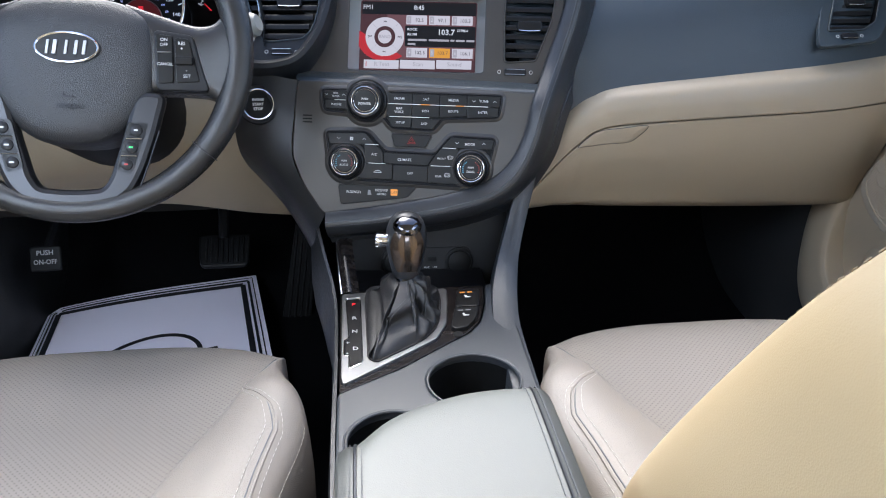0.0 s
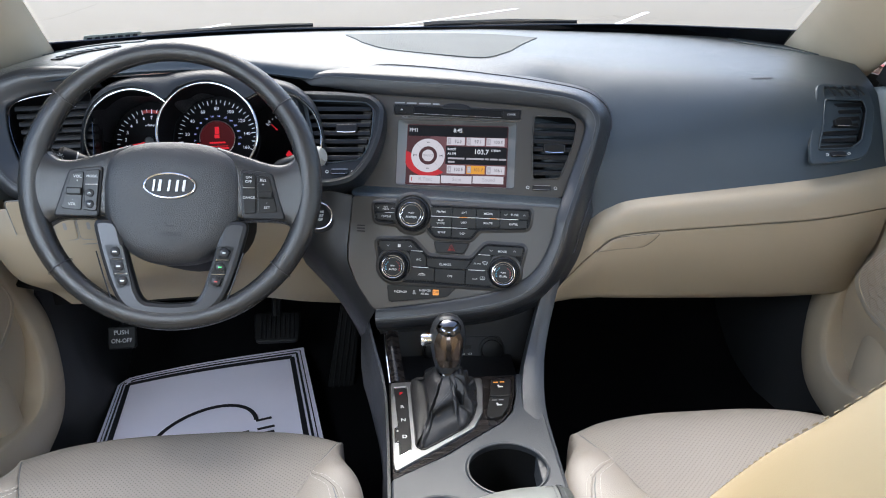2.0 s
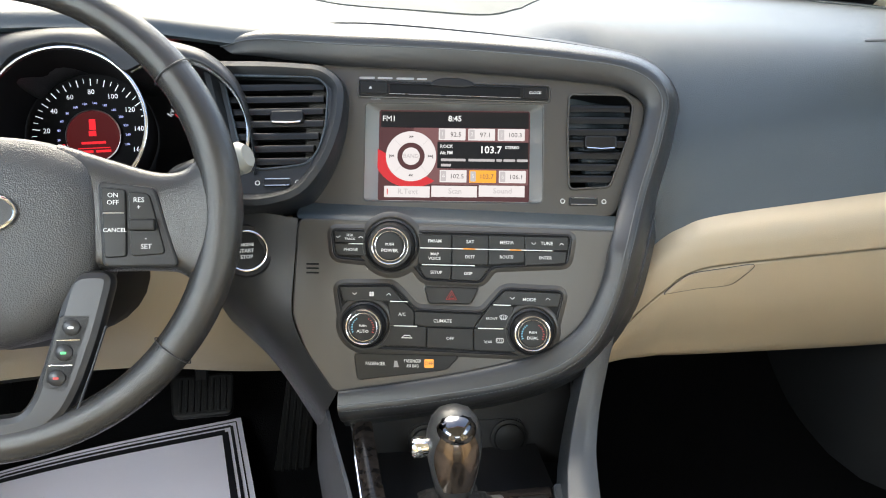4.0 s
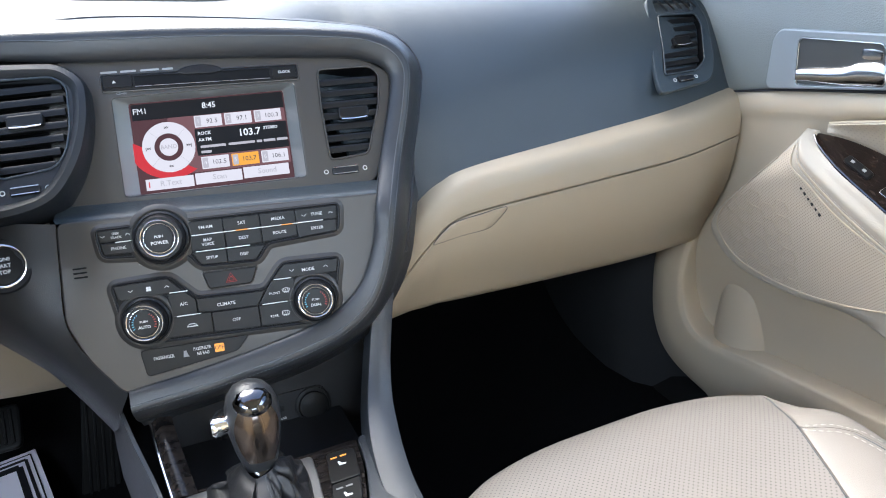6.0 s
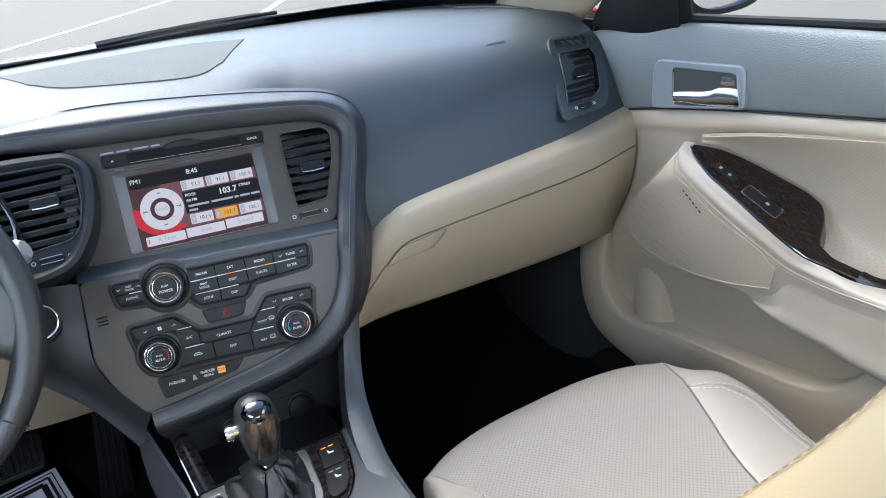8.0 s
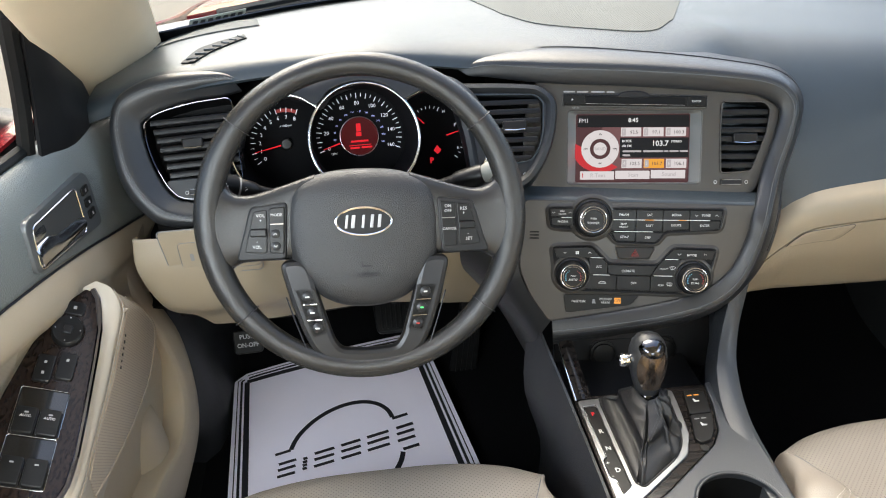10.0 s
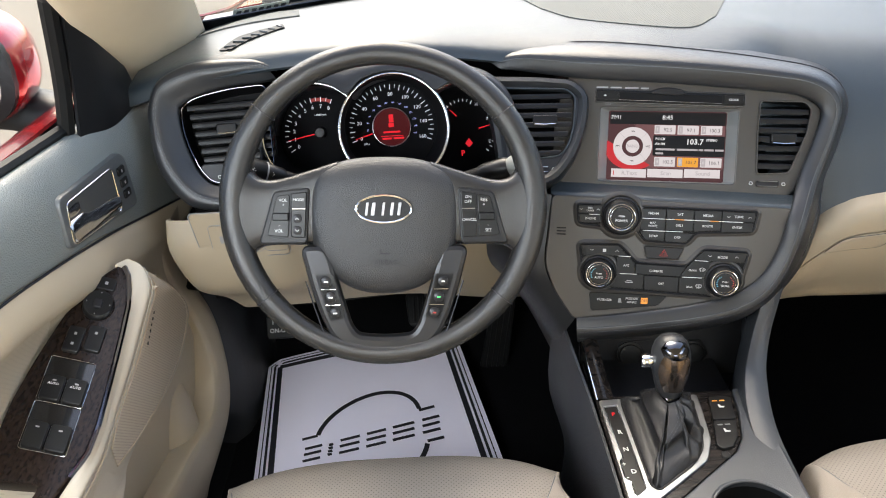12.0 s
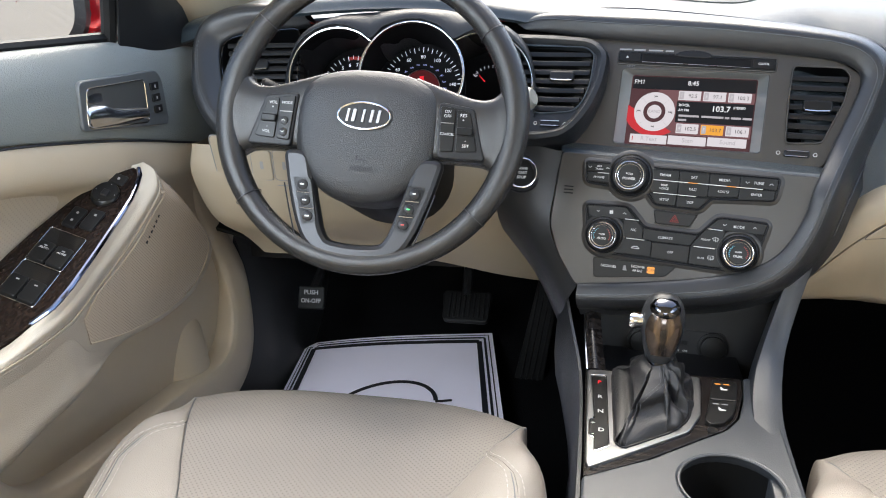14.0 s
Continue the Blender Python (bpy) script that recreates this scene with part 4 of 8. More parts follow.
        for dx in (-0.006, 0.006):
            tagged(part("back_stitching", stitches([p + Vector((dx, 0.0004, 0.0004)) for p in line], 0.005, 0.003, 0.0007), BACK_THREAD, s, "tan seam stitching"), kind="stuff")
    if head:
        rows = []
        for z, y, hw, th in head:
            rows.append([(cx + fx * hw, y + fy * th, z) for fx, fy in ((-1, 0), (-0.85, 0.8), (-0.4, 1), (0.4, 1), (0.85, 0.8), (1, 0), (0.85, -0.8), (0.4, -1), (-0.4, -1), (-0.85, -0.8))])
        part("headrest", surf(rows, 40, 24, close_u=True, caps=True), SUNLIT_HIDE, s, "padded cream leather headrest")
    return s


driver_seat = seat("driver_seat", -0.390, 0.0, 1.0, "cream leather driver's seat with perforated cushion centre",
                   ((0.56, 0.33, 0.25, 0.15), (0.70, 0.27, 0.255, 0.15), (0.85, 0.20, 0.25, 0.15), (0.95, 0.145, 0.225, 0.14), (1.03, 0.10, 0.195, 0.12), (1.075, 0.07, 0.17, 0.10), (1.095, 0.04, 0.13, 0.06)),
                   ((1.07, 0.105, 0.064, 0.03), (1.10, 0.115, 0.084, 0.045), (1.15, 0.125, 0.091, 0.05), (1.195, 0.13, 0.088, 0.048), (1.22, 0.125, 0.075, 0.035), (1.228, 0.12, 0.05, 0.02)))
passenger_seat = seat("passenger_seat", 0.350, -0.010, 0.92, "cream leather passenger seat, reclined, with perforated cushion centre",
                      ((0.56, 0.52, 0.215, 0.20), (0.65, 0.485, 0.22, 0.21), (0.765, 0.415, 0.222, 0.21), (0.90, 0.326, 0.216, 0.20), (0.965, 0.286, 0.192, 0.18), (1.015, 0.262, 0.160, 0.15), (1.045, 0.250, 0.130, 0.12), (1.060, 0.230, 0.090, 0.07)),
                      ((1.055, 0.15, 0.08, 0.03), (1.09, 0.135, 0.11, 0.05), (1.15, 0.11, 0.115, 0.055), (1.21, 0.09, 0.11, 0.05), (1.235, 0.085, 0.08, 0.03)))

# ---- centre console ----
console = thing("centre_console", (0, 0.8, 0.30), "slate-grey centre console with wood trim and two cup holders", "console")
deck = [(-0.106, 0.44), (0.102, 0.44), (0.110, 0.60), (0.112, 0.72), (0.116, 0.85), (0.122, 0.90), (0.090, 0.90), (0.083, 0.85), (0.070, 0.803), (0.053, 0.778), (0.024, 0.756), (-0.034, 0.710), (-0.106, 0.668)]
cup1, cup2 = circle(0.043, 0.677, 0.052), circle(-0.050, 0.585, 0.047)
part("deck", plate([rpoly(deck, 0.006), cup1, cup2], 0.012, 0.003), CONSOLE, console, "slate-grey satin console deck", pose(0, 0, 0.622))
for cx, cy, r in ((0.043, 0.677, 0.053), (-0.050, 0.585, 0.048)):
    rows = [[(cx + q * math.cos(a), cy + q * math.sin(a), z) for a in [2 * math.pi * j / 32 for j in range(32)]] for q, z in ((r, 0.618), (r * 0.97, 0.59), (r * 0.92, 0.555), (r * 0.85, 0.546), (0.001, 0.546))]
    part("cup_holder", mesh_grid(rows, close_u=True), RUBBER, console, "black cup holder well")
    part("cup_rim", tube([(cx + (r - 0.002) * math.cos(a), cy + (r - 0.002) * math.sin(a), 0.6216) for a in [2 * math.pi * j / 48 for j in range(48)]], 0.0016, 6, True), CONSOLE, console, "rounded lip of the cup holder")
for sgn in (-1, 1):
    wall = [[(sgn * x, y, z) for z, x in ((z1, 0.105 + e), (0.55, 0.112 + e), (0.42, 0.118), (0.30, 0.125))] for y, z1, e in ((0.10, 0.61, 0), (0.44, 0.617, 0.0), (0.60, 0.619, 0.002), (0.75, 0.619, 0.002), (0.88, 0.625, 0.006), (0.95, 0.665, 0.022), (1.02, 0.70, 0.036))]
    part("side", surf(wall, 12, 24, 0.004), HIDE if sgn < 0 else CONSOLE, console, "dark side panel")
rail = []
for x, y, z, w in ((0.082, 0.60, 0.611, 0.032), (0.086, 0.70, 0.614, 0.030), (0.086, 0.79, 0.620, 0.032), (0.091, 0.840, 0.627, 0.033), (0.099, 0.878, 0.640, 0.032), (0.109, 0.907, 0.657, 0.029), (0.124, 0.935, 0.690, 0.026), (0.141, 0.957, 0.740, 0.025), (0.150, 0.964, 0.772, 0.025)):
    rail.append([(x - 0.001, y + 0.03, z - 0.030), (x - 0.0005, y + 0.004, z - 0.004), (x, y, z), (x + 0.002, y - 0.001, z + 0.001), (x + w * 0.5, y - 0.002, z + 0.003), (x + w - 0.002, y, z + 0.001), (x + w, y + 0.003, z - 0.002), (x + w + 0.001, y + 0.02, z - 0.02), (x + w + 0.002, y + 0.05, z - 0.05)])
part("rail", surf(rail, 32, 44), CONSOLE, console, "slate-grey rail rising to the dash")
# inner tray behind the lever
part("tray_floor", box(0.0, 0.95, 0.592, 0.20, 0.16, 0.01), BLACK, console)
TR = facing((0.02, 1.012, 0.625), -3, 14)
part("tray_back", plate([rrect(0, 0.02, 0.25, 0.15, 0.01)], 0.01, 0.002), BLACK, console, "black panel with power sockets", TR)
deck_z = 0.6205
part("shift_panel", plate([rpoly([(-0.106, 0.894), (0.088, 0.896), (0.081, 0.850), (0.068, 0.802), (0.051, 0.7765), (0.022, 0.7545), (-0.036, 0.7085), (-0.104, 0.6665)], 0.006)], 0.008, 0.001), CONSOLE_WOOD, console, "black glossy wood shift panel", pose(0, 0, deck_z + 0.002))
gate_loop = [(-0.0985, 0.870), (-0.0800, 0.8715), (-0.0780, 0.719), (-0.0934, 0.707), (-0.0934, 0.733), (-0.0995, 0.736), (-0.0995, 0.768), (-0.0938, 0.773)]
boot_loop = [(-0.0730, 0.881), (-0.0715, 0.726), (-0.063, 0.7165), (-0.008, 0.7565), (0.0105, 0.781), (0.0175, 0.806), (0.0240, 0.855), (0.0235, 0.883)]
alu = [(-0.1035, 0.885), (-0.1025, 0.690), (-0.0995, 0.679), (-0.034, 0.7275), (0.011, 0.7620), (0.027, 0.798), (0.0345, 0.86), (0.036, 0.887)]
part("alloy_trim", plate([rpoly(alu, 0.006, 4), rpoly(gate_loop, 0.004, 4)[::-1], rpoly(boot_loop, 0.012, 5)[::-1]], 0.006, 0.0012), FRAME_ALLOY, console, "brushed alloy frame round the gear lever", pose(0, 0, deck_z + 0.0055))
gate = part("gate_indicator", plate([rpoly(gate_loop, 0.004, 4)], 0.006, 0.0006), BUTTON, console, "black gear indicator strip", pose(0, 0, deck_z + 0.0042))
part("gate_edge", tube([(x, y, deck_z + 0.0056) for x, y in rpoly(gate_loop, 0.004, 4)], 0.0007, 5, True), CHROME, gate, "fine bright edge")
part("boot_edge", tube([(x, y, deck_z + 0.0060) for x, y in rpoly(boot_loop, 0.012, 6)], 0.0013, 6, True), BLACK, console, "black edge of the lever boot")

# ---- armrest ----
armrest = thing("armrest", (0, 0.3, 0.6), "pale leather armrest lid with stitched sides, darkened as by shade, on the console", "armrest")
rows = []
for x, y1 in ((-0.082, 0.480), (-0.05, 0.512), (0.0, 0.533), (0.04, 0.539), (0.068, 0.538)):
    rows.append([(x, y, z) for y, z in ((0.02, 0.700), (0.12, 0.712), (0.25, 0.718), (0.38, 0.721), (y1 - 0.03, 0.719), (y1 - 0.004, 0.708), (y1 + 0.004, 0.690), (y1 + 0.002, 0.650))])
part("lid", surf(rows, 44, 24), ARMREST, armrest, "pale grey-cream leather lid")
for sg, r in ((-1, rows[0]), (1, rows[-1])):
    edge = [[Vector(p) for p in r], [Vector(p) + Vector((sg * 0.010, 0, -0.002)) for p in r], [Vector(p) + Vector((sg * 0.017, -0.004, -0.012)) for p in r], [Vector((p[0] + sg * 0.02, p[1] - 0.01, 0.645)) for p in r]]
    part("side", surf(edge, 40, 12), ARMREST_SHADE, armrest, "leather side of the armrest, shade put into its colour")
    for dx in (-0.004, 0.005):
        line = [p + Vector((sg * dx, 0, 0.001)) for p in catmull(r[:7], 60)]
        tagged(part("stitching", stitches(line, 0.0035, 0.0018, 0.0006), DARK_THREAD, armrest, "dark seam stitching"), kind="stuff")
    part("seam", tube([p + Vector((sg * 0.001, 0, 0.0005)) for p in catmull(r[:7], 60)], 0.0014, 6), HIDE, armrest)

# ---- gear lever ----
lever = thing("gear_lever", (-0.02, 0.83, 0.63), "gear lever with chrome-capped knob and pleated dark leather boot", "gear lever")
KN = Matrix.Translation((-0.021, 0.838, 0.664)) @ Euler((radians(-20), radians(3), 0)).to_matrix().to_4x4()
boot = []
base_loop = rpoly(boot_loop, 0.012, 6)
base_loop = catmull([(*p, 0.0) for p in base_loop], 96, True)
for k, (s, z) in enumerate(((1.0, 0.0), (0.96, 0.007), (0.84, 0.013), (0.70, 0.017), (0.60, 0.024), (0.56, 0.032), (0.50, 0.040), (0.40, 0.046), (0.31, 0.049), (0.27, 0.053))):
    row = []
    for j, p in enumerate(base_loop):
        a = 2 * math.pi * j / 96
        env = math.sin(math.pi * min(k / 8.5, 1)) ** 0.7
        crease = abs(math.sin(2.5 * a + 0.35 * k)) ** 0.55 - 0.55
        fold = env * (0.0115 * crease + 0.0035 * math.sin(9 * a - 1.1 * k + 1.0))
        c = Vector((-0.022, 0.834 - 0.012 * (1 - k / 9), 0))
        d = (p - c) * s
        n = d.normalized()
        if k > 5:
            r = 0.017 * s / 0.30
            d = n * (d.length * 0.35 + r * 0.65)
        row.append(c + d + n * fold + Vector((0, 0, deck_z + 0.003 + z + 0.006 * env * crease + 0.002 * env * math.sin(7 * a + 2.0 * k))))
    boot.append(row)
part("boot", surf(boot, 150, 44, close_u=True), BOOT, lever, "creased dark leather boot")
seam_rows = [min(r, key=lambda p: p.y + 0.6 * abs(p.x + 0.019)) for r in boot]
for dx in (-0.0022, 0.0022):
    tagged(part("boot_stitching", stitches([p + Vector((dx, -0.0006, 0.0008)) for p in catmull(seam_rows[4:], 40)], 0.004, 0.002, 0.0003), DARK_THREAD, lever, "grey seam stitching"), kind="stuff")
part("collar", lathe([(0.015, -0.012), (0.017, -0.008), (0.0165, 0.0), (0.014, 0.006)], 24), GLOSS, lever, m=KN)
knob_prof = [(0.013, 0.0), (0.0165, 0.010), (0.021, 0.025), (0.0245, 0.042), (0.0258, 0.055), (0.0248, 0.067), (0.021, 0.078), (0.014, 0.086), (0.006, 0.089), (0.0, 0.0895)]
knob = part("knob", lathe(knob_prof, 40), HIDE, lever, "dark leather-backed knob", KN)
front = []
for i in range(13):
    f = i / 12
    z = 0.014 + 0.058 * f
    r = np.interp(z, [p[1] for p in knob_prof], [p[0] for p in knob_prof]) + 0.0012
    w = 1.05 * math.sin(math.pi * (0.25 + 0.6 * f))
    front.append([(r * math.sin(b * w), -r * math.cos(b * w), z) for b in [(-0.9 + 1.8 * j / 12) for j in range(13)]])
part("face", mesh_grid(front), BRONZE, knob, "polished bronze front of the knob", KN)
cap = part("cap", lathe([(0.0175, -0.008), (0.0188, -0.002), (0.0178, 0.004), (0.014, 0.009), (0.008, 0.0122), (0.0, 0.0132)], 32), DARK_CHROME, knob, "mirror chrome cap", KN @ Matrix.Translation((0, -0.012, 0.070)) @ Euler((radians(42), 0, 0)).to_matrix().to_4x4())
part("button", lathe([(0.0085, 0.0), (0.0088, 0.010), (0.0095, 0.012), (0.0095, 0.018), (0.0075, 0.021), (0.0, 0.0215)], 24), CHROME, lever, "chrome shift-lock button", KN @ Matrix.Translation((-0.018, 0.0, 0.052)) @ Euler((0, radians(-90), 0)).to_matrix().to_4x4())

# ---- doors ----
def door(name, sgn, ox, ev, label):
    """sgn -1: driver's door. u runs forward, v up, w into the cabin; ev shifts the fittings along v."""
    a = radians(5)
    o = Vector((ox, 0.95, 0.9))
    fwd, inn = Vector((-sgn * math.sin(a), math.cos(a), 0)), Vector((-sgn * math.cos(a), -math.sin(a), 0))
    s = -sgn
    m = Matrix((fwd * s, Vector((0, 0, 1)), inn)).transposed().to_4x4()
    m.translation = o
    d = thing(name, (ox, 0.4, 0.3), label, "car door", "doors")
    q = lambda u, v, w=0.0: (s * u, v, w)
    qp = lambda p: (s * (p[0] + 0.6 * e2), p[1] + ev, p[2] + ew)
    ew = 0.008 if sgn > 0 else 0.0
    e2 = -0.024 if sgn > 0 else 0.0
    loop = lambda pts, sh=0.0: [(s * (u + sh), v) for u, v in pts]
    belt_line = ((-0.9, -0.42, -0.23, -0.05, 0.15, 0.25), (0.052, 0.047, 0.041, 0.012, -0.036, -0.06)) if sgn < 0 else ((-0.9, -0.5, -0.3, -0.13, 0.03, 0.1, 0.15, 0.25), (0.078, 0.057, 0.037, 0.021, 0.001, -0.012, -0.022, -0.045))
    belt = lambda u: float(np.interp(u, *belt_line))
    lip_f = 0.075 if sgn < 0 else 0.040
    us = (-1.0, -0.75, -0.5, -0.35, -0.24, -0.16, -0.10, -0.05, 0.02, 0.10, 0.16, 0.20, 0.225)
    rows = []
    for u in us:
        b = belt(u) - 0.002
        low = float(np.interp(u, [-1, 0.0, 0.08, 0.16, 0.20, 0.225], [-0.60, -0.585, -0.55, -0.49, -0.40, -0.30]))
        k = lambda f: b + (low - b) * f
        r = float(np.interp(u, [-0.20, -0.06], [1, 0]))
        rows.append([q(u, k(f), w - r * d) for f, w, d in ((0, -0.004, 0), (0.01, 0.006, 0), (lip_f, 0.008, 0.004), (lip_f + 0.04, 0.0, 0.045), (0.2, -0.006, 0.055), (0.3, -0.008, 0.055), (0.36, -0.008, 0.04), (0.5, -0.006, 0), (0.68, -0.020, 0), (0.85, -0.020, 0), (1, -0.01, 0))])
    part("inner_panel", surf(rows, 40, 60, 0.004), BEIGE, d, "beige moulded door panel", m)
    rows = []
    for u in us:
        top = float(np.interp(u, [-1, -0.2, 0.0, 0.176, 0.225], [0.150, 0.142, 0.136, 0.112, 0.10]))
        b = belt(u) + 0.001
        rows.append([q(u, b, 0.0), q(u, b + 0.004, 0.010), q(u, b + (top - b) * 0.3, 0.014), q(u, b + (top - b) * 0.65, 0.012), q(u, top - 0.008, 0.0), q(u, top, -0.018), q(u, top - 0.006, -0.04)])
    eh, vh = (0.018, 0.010) if sgn < 0 else (0.0, 0.0)
    cup = [(-0.119 + eh, 0.077 + vh), (-0.007 + eh, 0.074 + vh), (-0.009 + eh, 0.015 + vh), (-0.127 + eh, 0.028 + vh)]
    bm = surf(rows, 64, 260)
    cut = [Vector((s * u, v)) for u, v in cup]
    mid = sum(cut, Vector((0, 0))) / 4
    inside = lambda p: all((b - a).cross(mid - a) * (b - a).cross(p - a) > 0 for a, b in zip(cut, cut[1:] + cut[:1]))
    bmesh.ops.delete(bm, geom=[f for f in bm.faces if inside(f.calc_center_median().xy)], context="FACES")
    part("upper_panel", bm, LIT_DOOR_PAD, d, "dark grained upper door panel", m)
    part("belt_gap", tube(catmull([q(u, belt(u), 0.0085) for u in (-1.0, -0.6, -0.4, -0.25, -0.12, 0.0, 0.08, 0.15, 0.21)], 60), 0.0016, 6), INK, d, "dark gap between the two panels", m)
    # perforated insert in the hollow above the armrest
    ins_top = [(-0.045, -0.022), (-0.08, -0.018), (-0.16, -0.006), (-0.28, 0.006), (-0.42, 0.016), (-0.65, 0.02), (-0.95, 0.022)] if sgn < 0 else [(-0.045, -0.020), (-0.08, -0.012), (-0.16, 0.003), (-0.28, 0.019), (-0.42, 0.033), (-0.65, 0.044), (-0.95, 0.050)]
    rows = []
    for u, v in ins_top:
        vb = float(np.interp(-u, [0.045, 0.10, 0.20, 0.30, 0.40, 0.60], [-0.034, -0.055, -0.10, -0.150, -0.185, -0.18]))
        wb = float(np.interp(-u, [0.045, 0.07, 0.12, 0.20, 0.30], [0.008, -0.010, -0.028, -0.042, -0.046]))
        rows.append([q(u + e2 * 0.6, v + ev, 0.010), q(u + e2 * 0.6, v * 0.7 + vb * 0.3 + ev, 0.006 + wb * 0.55), q(u + e2 * 0.6, v * 0.35 + vb * 0.65 + ev, 0.004 + wb * 0.95), q(u + e2 * 0.6, vb + ev, wb), q(u + e2 * 0.6, vb - 0.02 + ev, wb + 0.02), q(u + e2 * 0.6, vb - 0.025 + ev, wb + 0.06)])
    part("insert", surf(rows, 30, 44, 0.002), DOOR_HOLES, d, "perforated beige leather insert", m)
    part("insert_edge", tube(catmull([q(u + e2 * 0.6, v + ev + 0.001, 0.0085) for u, v in ins_top], 60), 0.0022, 8), BEIGE, d, m=m)
    # armrest: plate edge, seam line, lower edge, station by station
    pv = lambda u, w: 0.47 * u - 0.27 * w + 0.002 if u > -0.36 else 0.47 * -0.36 - 0.27 * w + 0.002 - 0.10 * (u + 0.36)
    spine = (((-0.047, 0.020), (-0.036, -0.024, 0.034), (-0.026, -0.034, 0.028)), ((-0.050, 0.032), (-0.040, -0.036, 0.052), (-0.012, -0.062, 0.050)), ((-0.064, 0.043), (-0.052, -0.056, 0.063), (0.040, -0.115, 0.043)),
             ((-0.080, 0.048), (-0.075, -0.076, 0.062), (0.098, -0.178, 0.026)), ((-0.100, 0.053), (-0.100, -0.094, 0.060), (0.104, -0.215, 0.019)), ((-0.128, 0.055), (-0.125, -0.109, 0.0595), (0.060, -0.250, 0.0165)),
             ((-0.157, 0.057), (-0.155, -0.125, 0.0585), (-0.03, -0.257, 0.022)), ((-0.190, 0.060), (-0.190, -0.142, 0.0575), (-0.12, -0.243, 0.031)), ((-0.232, 0.062), (-0.222, -0.156, 0.058), (-0.200, -0.229, 0.041)),
             ((-0.262, 0.060), (-0.250, -0.164, 0.059), (-0.243, -0.188, 0.053)), ((-0.288, 0.050), (-0.304, -0.169, 0.061), (-0.300, -0.194, 0.055)), ((-0.33, 0.034), (-0.352, -0.167, 0.066), (-0.354, -0.190, 0.062)),
             ((-0.42, 0.006), (-0.46, -0.165, 0.072), (-0.46, -0.186, 0.070)), ((-0.60, 0.0), (-0.62, -0.158, 0.075), (-0.62, -0.178, 0.072)), ((-0.95, 0.0), (-0.95, -0.15, 0.075), (-0.95, -0.17, 0.072)))
    rows, face, seam = [], [], []
    for i, (ed, st, lo) in enumerate(spine):
        ed, st, lo = Vector((ed[0], pv(*ed), ed[1])), Vector(st), Vector(lo)
        out = (lo - st)
        out.z = 0
        out.normalize()
        crest = ed.lerp(st, 0.45) + Vector((0, 0.006, 0.003)) * (1 if i else 0.4)
        row = [ed + Vector((0, -0.010, -0.002)), ed + Vector((0, 0.0005, 0.001)), ed.lerp(crest, 0.45) + Vector((0, 0.001, 0.001)), crest, crest.lerp(st, 0.55) + Vector((0, 0.003, 0.004)), st]
        low = [st.lerp(lo, f) for f in (0.12, 0.4, 0.7, 0.92)]
        if i < 8:
            k = (0, 0, 0, 0, 0, 0.15, 0.4, 0.75)[i]
            tail = [lo, lo + out * 0.004 * (1 - k) + Vector((0, -0.010 * k, -0.008)), lo + out * 0.006 * (1 - k) + Vector((0, -0.026 * k, -0.03)), lo + out * 0.006 * (1 - k) + Vector((0, -0.05 * k, -0.065))]
        else:
            cr = Vector((lo.x, float(np.interp(-lo.x, [0.2, 0.243, 0.3, 0.4, 0.6], [-0.262, -0.266, -0.272, -0.281, -0.285])), lo.z - 0.006))
            tail = [lo, lo.lerp(cr, 0.5) + Vector((0, 0, 0.001)), cr, cr + Vector((0, -0.03, -0.075))]
        rows.append([qp(p) for p in row + low + tail])
        seam.append([qp(st + Vector((0, a, b))) for a, b in ((0.0045, 0.0022), (0.0, 0.0010), (-0.0045, 0.0010))])
        if 0 < i < 9:
            face.append([qp(st.lerp(lo, f) + Vector((0, 0, 0.0012))) for f in ((0.05 if i > 2 else 0.12, 0.38, 0.7, 0.93) if i < 8 else (0.22, 0.42, 0.62, 0.76))])
    part("armrest", surf(rows, 56, 100), DOOR_CREAM, d, "cream leather armrest swept down from the speaker", m)
    cover = part("speaker_cover", surf(face, 20, 50, 0.0008), MESH_HOLES, d, "beige perforated loudspeaker cover", m)
    for k in (0, 3):
        part("cover_edge", tube(catmull([r[k] for r in face], 60), 0.0013, 6), BEIGE, cover, m=m)
    for k in (0, 2):
        tagged(part("stitching", stitches(catmull([r[k] for r in seam[1:]], 120), 0.004, 0.002, 0.0005), THREAD, d, "pale seam stitching"), kind="stuff").matrix_basis = m
    part("seam", tube(catmull([r[1] for r in seam[1:]], 120), 0.0012, 6), BEIGE, d, m=m)
    flat = Matrix(((1, 0, 0, 0), (0, 1, 0, 0), (-0.0824 * s, 0.1957, 1, 0.0694 + 0.0046 + ew), (0, 0, 0, 1)))
    # hexagon ribs moulded into the speaker cover
    if sgn > 0:
        for i in range(5):
            for j in range(6):
                cu, cv = 0.066 - i * 0.023 - j * 0.004, -0.128 - j * 0.023 - (i % 2) * 0.0115
                if cv < -0.25 or cu > 0.09 + (cv + 0.17) * 0.4 or cu > 0.03 - (cv + 0.115) * 1.1:
                    continue
                rib = tube([(s * (cu + 0.6 * e2 + 0.0125 * math.cos(radians(60 * k))), cv + ev + 0.0125 * math.sin(radians(60 * k)), -0.001) for k in range(6)], 0.0005, 5, True)
                rib.transform(flat)
                part("hexagon_rib", rib, BEIGE, cover, m=m)
    for i in range(6):
        cu, cv = -0.086 + 0.0056 * i + 0.6 * e2, -0.118 + 0.0056 * i + ev
        r = 0.0022 if i % 2 else 0.0028
